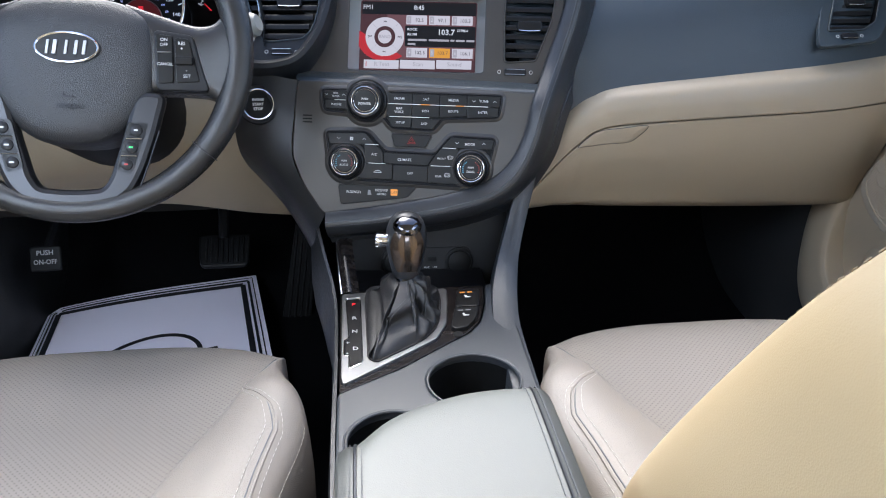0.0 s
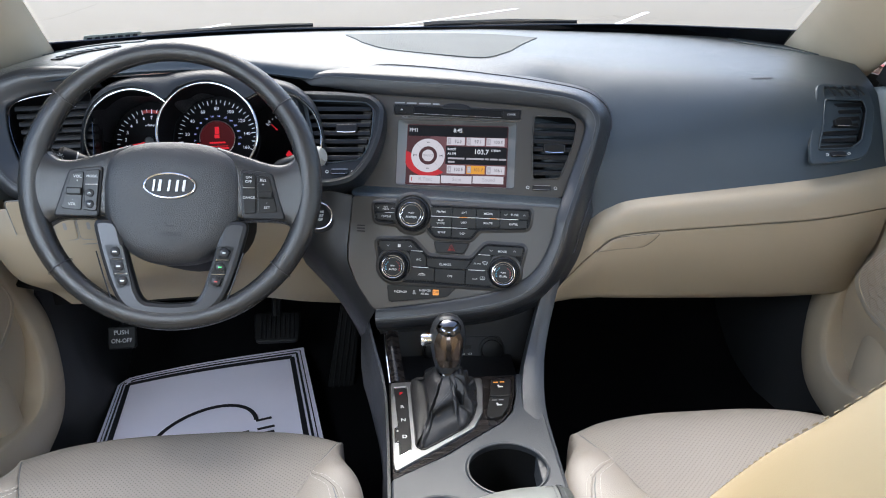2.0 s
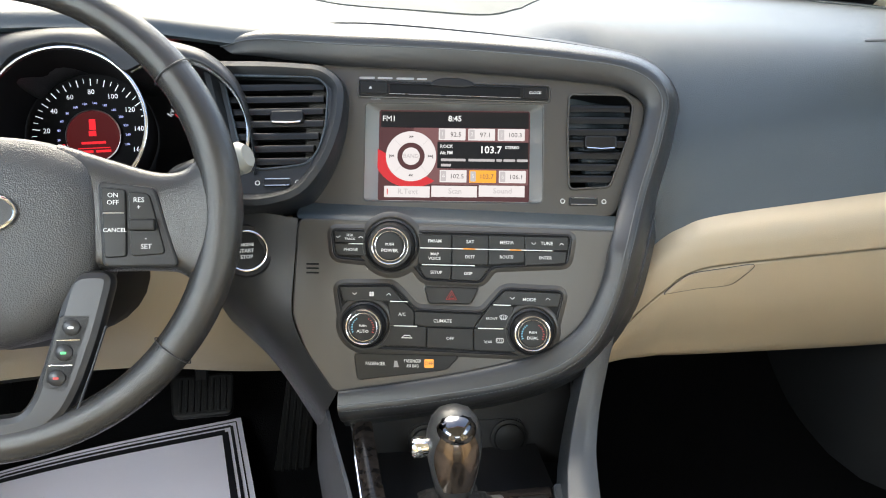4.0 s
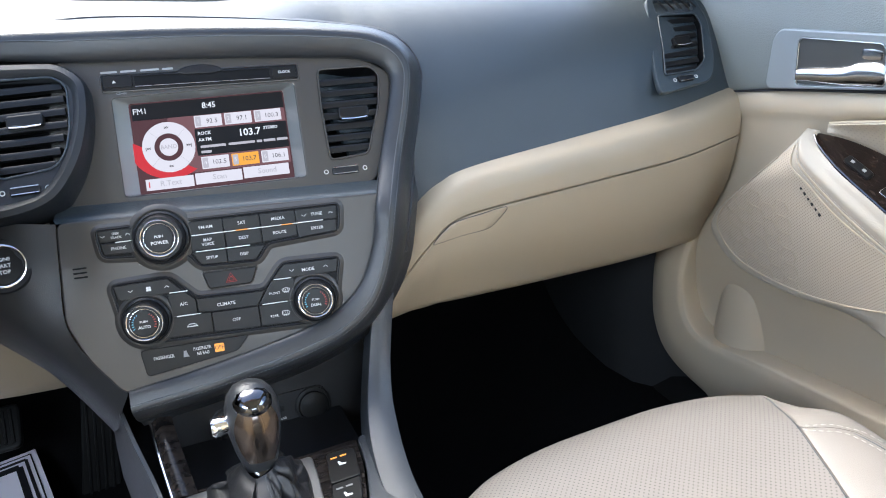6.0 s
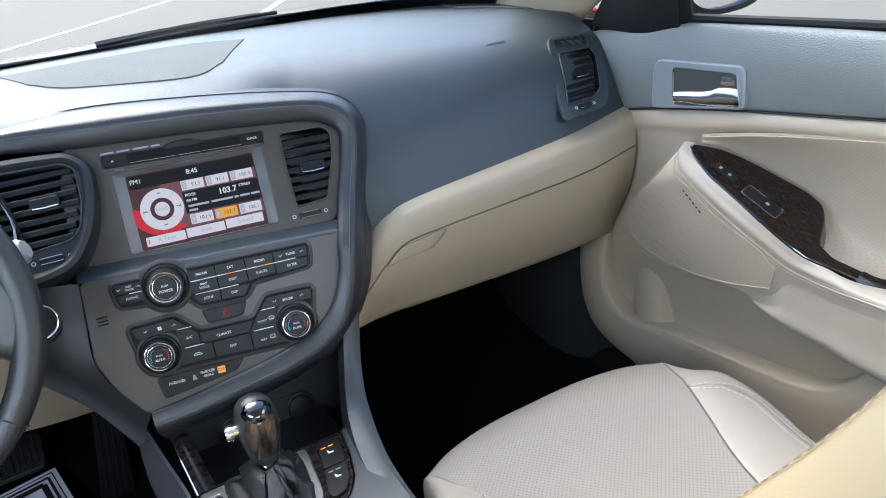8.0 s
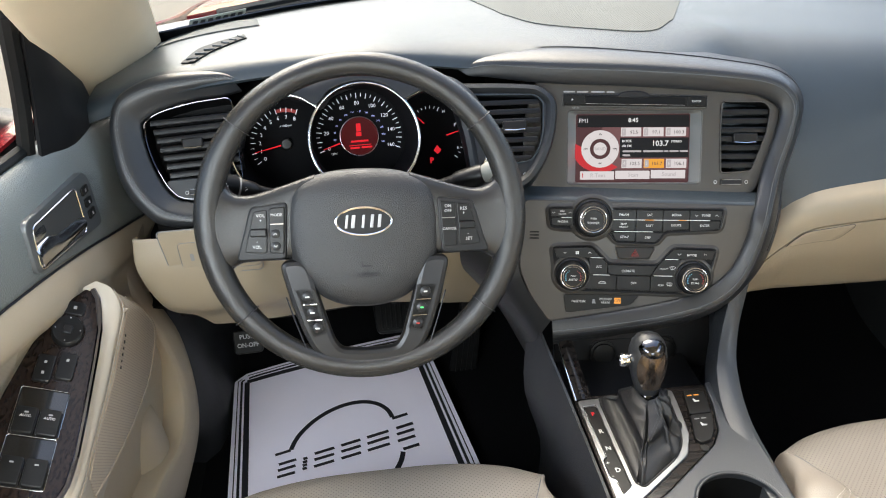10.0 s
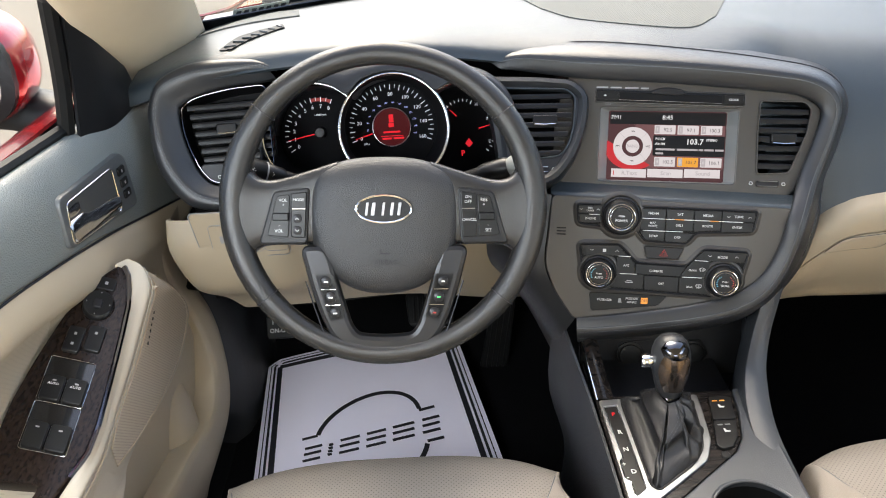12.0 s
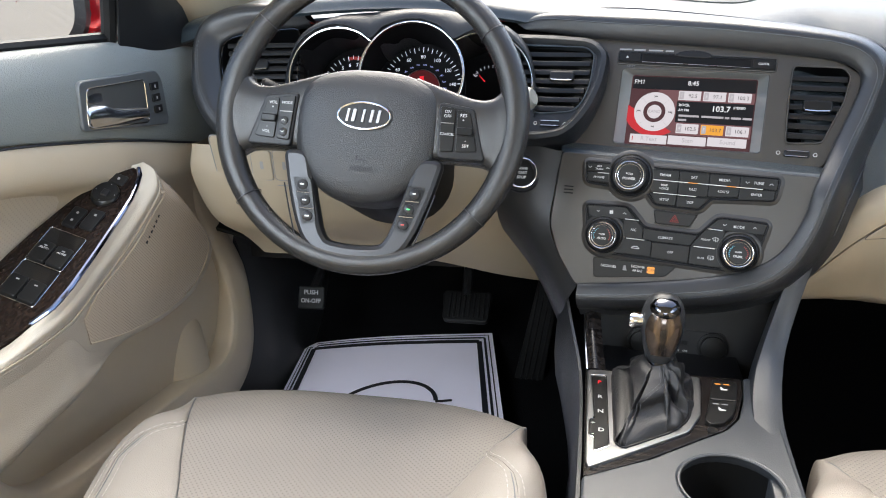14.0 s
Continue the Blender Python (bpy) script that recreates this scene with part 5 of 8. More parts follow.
        bar = plate([loop(rpoly([(cu - r, cv), (cu, cv - r), (cu + r * 0.7, cv + 0.001), (cu, cv + r)], 0.0004))], 0.001, 0.0002)
        bar.transform(flat)
        part("speaker_mark", bar, INK, cover, "small dark maker's mark", m)
    # wood switch plate, nearly level, falling to the rear
    tilt = Matrix(((1, 0, 0, 0.6 * e2 * s), (0.47 * s, 0.27, 1, 0.002 + ev), (0, -1, 0.3, ew), (0, 0, 0, 1)))

    def tpart(nm, data, mat, parent=None, lab="", h=0.0):
        data.transform(tilt @ Matrix.Translation((0, 0, h)))
        return part(nm, data, mat, parent, lab, m)

    flip = lambda pts: [(s * u, -w) for u, w in pts]
    upper = [(-0.046, 0.024), (-0.069, 0.006), (-0.092, -0.006), (-0.126, -0.017), (-0.18, -0.029)]
    inner = [(-0.330, 0.032), (-0.288, 0.048), (-0.262, 0.058), (-0.232, 0.060), (-0.190, 0.058), (-0.157, 0.056), (-0.128, 0.054), (-0.096, 0.051), (-0.076, 0.046), (-0.058, 0.040), (-0.048, 0.032)]
    rear = [(-0.225, -0.036), (-0.267, -0.037), (-0.291, -0.034), (-0.303, -0.022), (-0.298, 0.022), (-0.330, 0.014)] if sgn < 0 else [(-0.205, -0.034), (-0.228, -0.032), (-0.240, -0.020), (-0.262, 0.026), (-0.285, 0.030), (-0.330, 0.014)]
    ring = [tuple(p)[:2] for p in catmull([(*p, 0) for p in upper], 24)] + rear + inner
    trim = tpart("switch_plate", plate([rpoly(flip(ring), 0.006, 3)], 0.016 if sgn < 0 else 0.036, 0.0025), WOOD, d, "dark glossy wood switch plate", 0.001)
    strip = [[qp((u, pv(u, w) - 0.012, w)), qp((u, pv(u, w) + 0.0005, w + 0.001)), qp((u, pv(u, w) + 0.001, w + (f - w) * 0.5)), qp((u, pv(u, f) + 0.0005, f))] for u, w, f in ((-0.322, 0.015, 0.037), (-0.34, 0.008, 0.031), (-0.38, -0.008, 0.020), (-0.43, -0.018, 0.006), (-0.50, -0.022, 0.003), (-0.70, -0.022, 0.002))]
    part("wood_strip", surf(strip, 16, 30), WOOD, d, "dark wood strip along the armrest", m)
    part("plate_rim", tube([(x, y, z) for x, y, z in [qp((u, pv(u, w) + 0.002, w + 0.001)) for u, w in inner[1:]]], 0.0014 if sgn > 0 else 0.0034, 8), DARK_CHROME if sgn > 0 else EDGE_SKY, trim, "thin glossy edge", m)

    def key(u, w, lu, lw, nm, lab, h=0.003, mat=BUTTON, r=0.003, parent=None):
        return tpart(nm, plate([flip(rrect(u, w, lu, lw, r))][:1], 0.005, 0.0012), mat, parent or trim, lab, h)

    def mark(u, w, lu, lw, on_part, h):
        tpart("mark", plate([flip(rrect(u, w, lu * 0.7, lw * 0.6, 0.0004))], 0.0006, 0.0001), SYMBOL, on_part, h=h)

    def recess(u0, u1, w0, w1):
        well = key((u0 + u1) / 2, (w0 + w1) / 2, u0 - u1, w1 - w0, "switch_well", "glossy switch recess", 0.0016, GLOSS)
        tpart("recess_rim", tube([(*p, 0.0) for p in flip(rrect((u0 + u1) / 2, (w0 + w1) / 2, u0 - u1, w1 - w0, 0.003))], 0.0003, 5, True), RING, well, h=0.002)
        return well

    if sgn < 0:
        k = key(-0.074, 0.019, 0.016, 0.022, "mirror_fold_switch", "black mirror folding switch")
        mark(-0.074, 0.019, 0.005, 0.006, k, 0.0035)
        ad = lathe([(0.0175, 0.0), (0.0178, 0.003), (0.016, 0.0055), (0.009, 0.004), (0.0, 0.004)], 32)
        ad.transform(Matrix.Translation((s * -0.103, -0.018, 0)))
        knob = tpart("mirror_adjuster", ad, BUTTON, trim, "round black mirror adjuster", 0.001)
        key(-0.103, 0.018, 0.010, 0.010, "nub", "", 0.0068, BLACK, 0.002, knob)
        for i in range(4):
            mark(-0.103 + 0.0135 * math.cos(i * 1.571), 0.018 + 0.0135 * math.sin(i * 1.571), 0.002, 0.002, knob, 0.0065)
        for u, w, lab in ((-0.148, 0.005, "black door lock switch"), (-0.143, 0.027, "black window lock switch")):
            k = key(u, w, 0.030, 0.019, "lock_switch", lab, 0.004)
            mark(u + 0.006, w, 0.004, 0.005, k, 0.0045)
            if w < 0.02:
                mark(u - 0.006, w, 0.004, 0.005, k, 0.0045)
        for du in (0.0, -0.050):
            well = recess(-0.170 + du, -0.220 + du, -0.012, 0.038)
            for w in (0.0012, 0.0255):
                k = key(-0.2055 + du, w, 0.027, 0.022, "window_switch", "black window switch", 0.0055)
                mark(-0.1985 + du, w, 0.002, 0.007, k, 0.006)
                if du == 0:
                    text("AUTO", 0.003, (0, 0, 0), m @ tilt @ Matrix.Translation((s * -0.2025, -w, 0.006)) @ Matrix.Rotation(radians(-90 * s), 4, "Z"), LETTER, k)
    else:
        k = key(-0.110, 0.030, 0.034, 0.014, "lock_switch", "black door lock switch", 0.004)
        mark(-0.102, 0.030, 0.006, 0.007, k, 0.0045)
        mark(-0.118, 0.030, 0.006, 0.007, k, 0.0045)
        well = recess(-0.145, -0.202, 0.020, 0.040)
        k = key(-0.187, 0.030, 0.027, 0.018, "window_switch", "black window switch", 0.005)
        mark(-0.183, 0.030, 0.007, 0.007, k, 0.0055)
    # map pocket: its lip runs down the door's front edge and back along the bottom
    lip = []
    for (iu, iv), (ou, ov), w in (((0.100, -0.085), (0.150, -0.075), 0.000), ((0.116, -0.155), (0.170, -0.145), 0.004), ((0.136, -0.22), (0.203, -0.21), 0.010), ((0.150, -0.29), (0.230, -0.28), 0.016), ((0.149, -0.345), (0.233, -0.36), 0.020), ((0.128, -0.388), (0.220, -0.435), 0.022), ((0.085, -0.405), (0.178, -0.487), 0.023),
                                  ((0.0, -0.397), (0.080, -0.520), 0.023), ((-0.10, -0.392), (-0.05, -0.540), 0.023), ((-0.20, -0.387), (-0.20, -0.555), 0.024), ((-0.275, -0.376), (-0.32, -0.56), 0.025), ((-0.325, -0.348), (-0.42, -0.56), 0.027), ((-0.375, -0.285), (-0.52, -0.55), 0.030), ((-0.45, -0.25), (-0.65, -0.52), 0.030), ((-0.90, -0.24), (-0.95, -0.50), 0.030)):
        a, b = Vector((iu, iv, 0)), Vector((ou, ov, 0))
        lip.append([q(p.x, p.y + ev, h) for p, h in ((a, -0.030), (a, w - 0.010), (a.lerp(b, 0.06), w - 0.002), (a.lerp(b, 0.20), w + 0.001), (a.lerp(b, 0.55), w), (a.lerp(b, 0.85), w - 0.010), (b, w - 0.024), (b, -0.05))])
    part("map_pocket", surf(lip, 36, 120), BEIGE, d, "beige map pocket lip", m)
    part("pocket_fold", surf([[q(0.095, -0.30, -0.016), q(0.070, -0.30, -0.010), q(0.04, -0.30, -0.010), q(0.015, -0.30, -0.016)], [q(0.105, -0.35, -0.020), q(0.078, -0.345, 0.000), q(0.038, -0.345, 0.000), q(0.008, -0.35, -0.020)], [q(0.112, -0.44, -0.020), q(0.082, -0.44, 0.006), q(0.032, -0.44, 0.006), q(0.0, -0.44, -0.020)]], 16, 16), BEIGE, d, "moulded bottle holder", m)
    # inside handle
    qh = lambda u, v, w=0.0: (s * (u + eh), v + vh, w)
    sur = [(-0.131, 0.088), (0.022, 0.083), (0.032, 0.070), (0.036, 0.003), (-0.137, 0.026)]
    hp = part("handle_surround", plate([rpoly(loop([(u + eh, v + vh) for u, v in sur]), 0.012, 5), rpoly(loop(cup), 0.008, 5)], 0.016, 0.002), HANDLE if sgn > 0 else SHADED_SATIN, d, "satin grey handle surround" if sgn > 0 else "satin grey handle surround, shade put into its colour", m @ Matrix.Translation((0, 0, 0.0185)))
    rim = [(*p, 0.0) for p in rpoly(loop(cup), 0.008, 5)]
    mu, mv = sum(p[0] for p in cup) / 4, sum(p[1] for p in cup) / 4
    bowl = [[(s * mu + (x - s * mu) * f, mv + (y - mv) * f, w) for x, y, _ in catmull(rim, 56, True)] for f, w in ((1.0, 0.0170), (0.97, 0.004), (0.92, -0.010), (0.82, -0.016), (0.4, -0.017), (0.02, -0.017))]
    part("cup", mesh_grid(bowl, close_u=True, caps=True), CUP, hp, "dark hollow behind the handle", m)
    part("cup_rim", tube([(x, y, 0.0182) for x, y, _ in rim], 0.0011, 6, True), RING, hp, "fine bright edge of the hollow", m)
    lever = [[qh(u, t, 0.004), qh(u, t + 0.001, 0.013), qh(u - 0.0005, t - 0.003, 0.0195), qh(u - 0.001, (t + b) / 2, 0.0225), qh(u - 0.001, b + 0.002, 0.0195), qh(u - 0.001, b, 0.013)] for u, t, b in ((-0.010, 0.037, 0.0190), (-0.030, 0.040, 0.0205), (-0.055, 0.043, 0.0215), (-0.075, 0.047, 0.0225), (-0.090, 0.053, 0.024), (-0.108, 0.055, 0.0255), (-0.120, 0.055, 0.0265), (-0.125, 0.053, 0.029))]
    part("lever", surf(lever, 24, 44, 0.002), LEVER, hp, "chrome door lever", m)
    tab = [[qh(u, 0.077, 0.002), qh(u, 0.0755, 0.013 - c), qh(u, 0.071, 0.0165 - c), qh(u, 0.062, 0.0175 - c), qh(u, 0.054, 0.0165 - c)] for u, c in ((-0.0895, 0.008), (-0.091, 0.001), (-0.098, 0.0), (-0.110, 0.0), (-0.1195, 0.001), (-0.121, 0.008))]
    part("lock_tab", surf(tab, 16, 24, 0.002), LEVER, hp, "chrome lock tab", m)
    part("lock_outline", tube([Vector(qh(u, v, -0.0164)) for u, v in rrect(-0.068, 0.058, 0.016, 0.022, 0.004)], 0.0007, 4, True), INK, hp, m=m)
    if sgn < 0:
        for i in range(3):
            cu, cv = 0.0285 + i * 0.001, 0.072 - i * 0.016
            k = part("memory_key", plate([[(x, y) for x, y in rrect(s * cu, cv, 0.017, 0.011, 0.002)]], 0.004, 0.001), BUTTON, hp, "black seat memory key", m=m @ Matrix.Translation((0, 0, 0.0212)))
            part("mark", plate([[(x, y) for x, y in rrect(s * cu, cv, 0.003, 0.004, 0.0005)]], 0.0005, 0.0001), SYMBOL, k, m=m @ Matrix.Translation((0, 0, 0.0217)))
    # window channel, corner panel and pane
    part("window_seal", tube(catmull([q(-1.0, 0.152, -0.02), q(-0.4, 0.148, -0.02), q(-0.1, 0.142, -0.02), q(0.0, 0.140, -0.02)], 30), 0.008, 8), RUBBER, d, m=m)
    part("window_channel", tube(catmull([q(0.0, 0.12, -0.022), q(-0.01, 0.20, 0.0), q(-0.04, 0.30, 0.03)], 12), 0.010, 8), RUBBER, d, m=m)
    part("corner_panel", surf([[q(0.0, 0.120, -0.008), q(0.07, 0.108, -0.004), q(0.14, 0.108, -0.01), q(0.205, 0.118, -0.025)], [q(-0.004, 0.19, 0.006), q(0.05, 0.19, 0.010), q(0.10, 0.19, 0.004), q(0.155, 0.175, -0.01)], [q(-0.022, 0.26, 0.026), q(0.015, 0.26, 0.03), q(0.05, 0.255, 0.024), q(0.085, 0.235, 0.01)], [q(-0.045, 0.315, 0.045), q(-0.03, 0.315, 0.047), q(-0.015, 0.31, 0.043), q(0.0, 0.30, 0.035)]], 20, 20, 0.004), BLACK, d, "black grained corner panel by the mirror", m)
    part("door_frame", tube(catmull([q(0.225, 0.06, -0.06), q(0.180, 0.150, -0.055), q(0.10, 0.235, -0.03), q(-0.01, 0.325, 0.03), q(-0.25, 0.44, 0.12), q(-0.45, 0.49, 0.15)], 40), 0.024, 10), RUBBER, d, "black door frame and seal", m)
    gl = part("window_pane", surf([[q(u, 0.13, -0.03), q(u, 0.30, 0.02), q(u, 0.50, 0.14)] for u in (-0.98, -0.5, 0.0)], 10, 10), GLASS, d, "clear side window", m)
    gl.visible_shadow = False
    part("front_edge", tube(catmull([q(0.150, -0.03, 0.0), q(0.156, -0.09 + ev, -0.002), q(0.174, -0.15 + ev, -0.006), q(0.207, -0.21 + ev, -0.010), q(0.234, -0.28 + ev, -0.012), q(0.237, -0.36 + ev, -0.012), q(0.224, -0.438 + ev, -0.010), q(0.181, -0.491 + ev, -0.010), q(0.08, -0.524 + ev, -0.010)], 50), 0.0065, 8), RUBBER, d, "black rubber seal along the door's front edge", m)
    return d


door("driver_door", -1, -0.742, 0.0, "driver's door with beige panel, wood switch plate and chrome handle")
door("passenger_door", 1, 0.752, -0.010, "passenger door with beige panel, wood switch plate and chrome handle")


# ---- outside mirrors ----
def outside_mirror(sgn):
    mir = thing("wing_mirror", (sgn * 0.96, 1.14, 1.03), "glossy red wing mirror with black base", "wing mirror", "wing mirrors")
    c = Vector((sgn * 0.985, 1.12, 1.085))
    rows = []
    for y, k in ((-0.055, 0.96), (-0.03, 1.0), (0.02, 0.96), (0.06, 0.80), (0.085, 0.5), (0.095, 0.12)):
        rows.append([c + Vector((sgn * 0.125 * k * math.copysign(abs(math.cos(a)) ** 0.75, math.cos(a)), y - 0.03 * sgn * 0, 0.082 * k * math.copysign(abs(math.sin(a)) ** 0.75, math.sin(a)))) for a in [2 * math.pi * j / 28 for j in range(28)]])
    part("shell", surf(rows, 56, 24, close_u=True), RED_PAINT, mir, "glossy red mirror shell")
    part("surround", mesh_grid([[c + Vector((sgn * 0.125 * k * math.copysign(abs(math.cos(a)) ** 0.75, math.cos(a)), y, 0.082 * k * math.copysign(abs(math.sin(a)) ** 0.75, math.sin(a)))) for a in [2 * math.pi * j / 40 for j in range(40)]] for k, y in ((0.97, -0.04), (0.97, -0.062), (0.84, -0.066), (0.82, -0.05))], close_u=True), BLACK, mir, "black mirror surround")
    part("glass", mesh_grid([[c + Vector((sgn * 0.125 * k * math.copysign(abs(math.cos(a)) ** 0.75, math.cos(a)), -0.056, 0.082 * k * math.copysign(abs(math.sin(a)) ** 0.75, math.sin(a)))) for a in [2 * math.pi * j / 40 for j in range(40)]] for k in (0.86, 0.4, 0.01)], close_u=True), MIRROR, mir, "mirror glass")
    part("foot", surf([[c + Vector((-sgn * x, y, z)) for y, z in ((-0.02, -h - 0.005), (0.03, -h - 0.01), (0.07, -h + 0.005), (0.05, -h + 0.04), (-0.01, -h + 0.04))] for x, h in ((-0.02, 0.078), (0.06, 0.085), (0.12, 0.10), (0.20, 0.115))], 24, 14, close_u=True, caps=True), BLACK, mir, "black mirror foot")


outside_mirror(-1)
outside_mirror(1)
for sgn in (-1, 1):
    tagged(part("door_skin", surf([[(sgn * x, y, z) for x, z in ((0.80, 1.035), (0.86, 1.015), (0.90, 0.95), (0.92, 0.75), (0.90, 0.35))] for y in (1.62, 1.3, 0.8, 0.3, -0.12)], 14, 14, 0.004), RED_PAINT, None, "glossy red outer skin of the car's side"), category="car body", kind="structure")
    tagged(part("wing", surf([[(sgn * x, y, z) for x, z in ((xt, zt), (xt + 0.06, zt - 0.025), (0.90, zt - 0.10), (0.92, 0.72), (0.90, 0.35))] for y, xt, zt in ((1.628, 0.80, 1.03), (1.80, 0.762, 1.014), (2.0, 0.755, 1.0), (2.3, 0.75, 0.962), (2.55, 0.75, 0.91), (2.72, 0.74, 0.82))], 16, 18, 0.004), RED_PAINT, None, "glossy red front wing of the car"), category="car body", kind="structure")
tagged(part("front_bumper", surf([[(x, 2.80 - 0.16 * (x / 0.9) ** 2 + d, z) for d, z in ((-0.03, 0.72), (0.03, 0.6), (0.04, 0.45), (0.0, 0.25))] for x in (-0.9, -0.45, 0.0, 0.45, 0.9)], 12, 20, 0.006), RED_PAINT, None, "glossy red front bumper of the car"), category="car body", kind="structure")
tagged(part("roof_skin", surf([[(x, y, 1.475 - 0.06 * (x / 0.7) ** 2 - 0.04 * max(0, y - 0.2)) for x in (-0.68, -0.35, 0.0, 0.35, 0.68)] for y in (-1.13, -0.4, 0.2, 0.63)], 14, 14, 0.006), RED_PAINT, None, "glossy red roof skin of the car"), category="car body", kind="structure")
tagged(part("tail_skin", surf([[(x, y, z) for y, z in ((-1.15, 1.06), (-1.24, 0.98), (-1.28, 0.7), (-1.22, 0.3))] for x in (-0.86, -0.4, 0.0, 0.4, 0.86)], 12, 16, 0.006), RED_PAINT, None, "glossy red tail of the car"), category="car body", kind="structure")

# ---- air vents ----
def vent(label, m, loop, slats, tab, depth=0.05, slider=None, rim=CHROME, rim_r=0.0012, skew=0.0):
    """An opening with a dark box behind, angled slats, a tab and a thumbwheel. slats: (v, u0, u1)."""
    v = thing("air_vent", m.translation, label, "air vent", "dashboard vents")
    part("duct", band(loop, ((0.0, 0.0), (-0.001, -depth), (-0.02, -depth - 0.002))), VENT, v, "dark duct", m)
    part("duct_back", plate([grown(loop, 0.001)], 0.002, 0.0002), VENT, v, m=m @ Matrix.Translation((0, 0, -depth)))
    part("rim", tube([(x, y, 0.0015) for x, y in loop], rim_r, 6, True), rim, v, "thin bright rim" if rim is CHROME else "", m)
    for y, u0, u1 in slats:
        blade = [[(u0 + (u1 - u0) * f, y + dv + skew * f, w) for dv, w in ((0.0085, -0.022), (0.0042, -0.005), (0.0032, -0.0022), (-0.0022, -0.0022), (-0.0034, -0.0045), (0.002, -0.023))] for f in (0, 0.5, 1)]
        part("slat", surf(blade, 12, 5, close_u=True, caps=True), BUTTON, v, "dark slat", m)
    if tab:
        tu, tv, tw = tab
        t = part("tab", plate([rrect(tu, tv + 0.001, tw, 0.013, 0.003)], 0.012, 0.002), BUTTON, v, "dark grip tab", m @ Matrix.Translation((0, 0, 0.004)))
        part("tab_edge", tube([(tu - tw * 0.42, tv - 0.0055, 0.004), (tu, tv - 0.0065, 0.0045), (tu + tw * 0.42, tv - 0.0055, 0.004)], 0.0009, 6), CHROME, t, "bright edge of the tab", m)
    if slider:
        su, sv, sw = slider
        w = part("thumbwheel", plate([rrect(su, sv, sw, 0.0088, 0.0025)], 0.006, 0.0015), BLACK, v, "ribbed black thumbwheel", m @ Matrix.Translation((0, 0, 0.003)))
        for dv in (0.0034, -0.0034):
            part("wheel_line", tube([(su - sw * 0.44, sv + dv, 0.0033), (su + sw * 0.44, sv + dv, 0.0033)], 0.0006, 5), SATIN, w, m=m)
        part("shut_mark", tube([(su - sw * 0.72 + 0.0022 * math.cos(a), sv + 0.0022 * math.sin(a), 0.0012) for a in [j * 0.5236 for j in range(12)]], 0.0005, 4, True), LETTER, v, m=m)
        part("open_mark", tube([(su + sw * 0.72 + 0.0022 * math.cos(a), sv + 0.0022 * math.sin(a), 0.0012) for a in [j * 0.5236 for j in range(12)]], 0.0005, 4, True), LETTER, v, m=m)
    return v


cv_loop = rpoly([(0.1145, 0.0665), (0.1725, 0.066), (0.182, 0.056), (0.1775, 0.023), (0.158, -0.0315), (0.1155, -0.0345), (0.1135, 0.0255)], 0.006)
vent("black air vent with slats beside the screen", UP, cv_loop, [(0.052 - i * 0.0125, 0.1145, 0.1795 - max(0, i - 2) * 0.0042) for i in range(7)], (0.148, 0.015, 0.034), 0.05, (0.1305, -0.0470, 0.030), PANEL)
cl_in = rpoly([(-0.050, 0.060), (0.047, 0.057), (0.059, 0.046), (0.057, 0.005), (0.050, -0.022), (0.038, -0.038), (-0.015, -0.043), (-0.030, -0.020)], 0.010)
part("inner_pod_face", plate([grown(cl_loop, -0.012), cl_in], 0.006, 0.001), POD, dashboard, "charcoal face of the inner pod", CL @ Matrix.Translation((0, 0, 0.001)))
vent("black air vent with slats beside the instruments", CL, cl_in, [(0.048 - i * 0.0135, -0.046 + i * 0.003, 0.054 - max(0, i - 3) * 0.005) for i in range(7)], (0.017, 0.013, 0.034), 0.05, (0.0085, -0.0565, 0.028), PAD)
lv_in = rpoly([(-0.0565, 0.062), (-0.046, 0.0715), (-0.028, 0.0775), (0.012, 0.084), (0.060, 0.086), (0.060, -0.048), (-0.012, -0.045), (-0.027, -0.040), (-0.040, -0.023), (-0.051, 0.006), (-0.0572, 0.035)], 0.010)
vent("black air vent with slats by the driver's door", LV, lv_in, [(0.062 - i * 0.0120, -0.050 + i * 0.0026, 0.062) for i in range(7)], (0.001, 0.0295, 0.028), 0.05, (-0.004, -0.0355, 0.016), DARK_CHROME, 0.0007)
part("outer_pod_face", plate([rpoly([(-0.038, -0.0155), (0.060, -0.018), (0.060, -0.050), (-0.010, -0.0475), (-0.029, -0.042), (-0.043, -0.024)], 0.006)], 0.010, 0.002), POD, dashboard, "charcoal face below the outer vent's slats", LV @ Matrix.Translation((0, 0, -0.001)))
RV = facing((0.645, 1.0652, 0.9734), 3, 40)
rv_out = rpoly([(-0.022, 0.066), (0.062, 0.058), (0.068, 0.02), (0.045, -0.045), (0.024, -0.073), (-0.072, -0.080), (-0.064, -0.045)], 0.012)
rv_in = rpoly([(-0.018, 0.034), (0.048, 0.030), (0.050, 0.012), (0.026, -0.042), (0.004, -0.055), (-0.052, -0.055), (-0.034, -0.015)], 0.005)
rv_def = rpoly([(-0.012, 0.058), (0.052, 0.052), (0.049, 0.036), (-0.016, 0.040)], 0.003)
part("outer_vent_panel", plate([rv_out, rv_in, rv_def], 0.008, 0.002), PAD, dashboard, "charcoal panel round the outer vent", RV)
vr = vent("black air vent with slats by the passenger door", RV, rv_in, [(0.024 - i * 0.0125, -0.020 - i * 0.0055, 0.047 - i * 0.0055) for i in range(7)], (0.002, -0.010, 0.030), 0.045, (-0.021, -0.0645, 0.026), PAD)
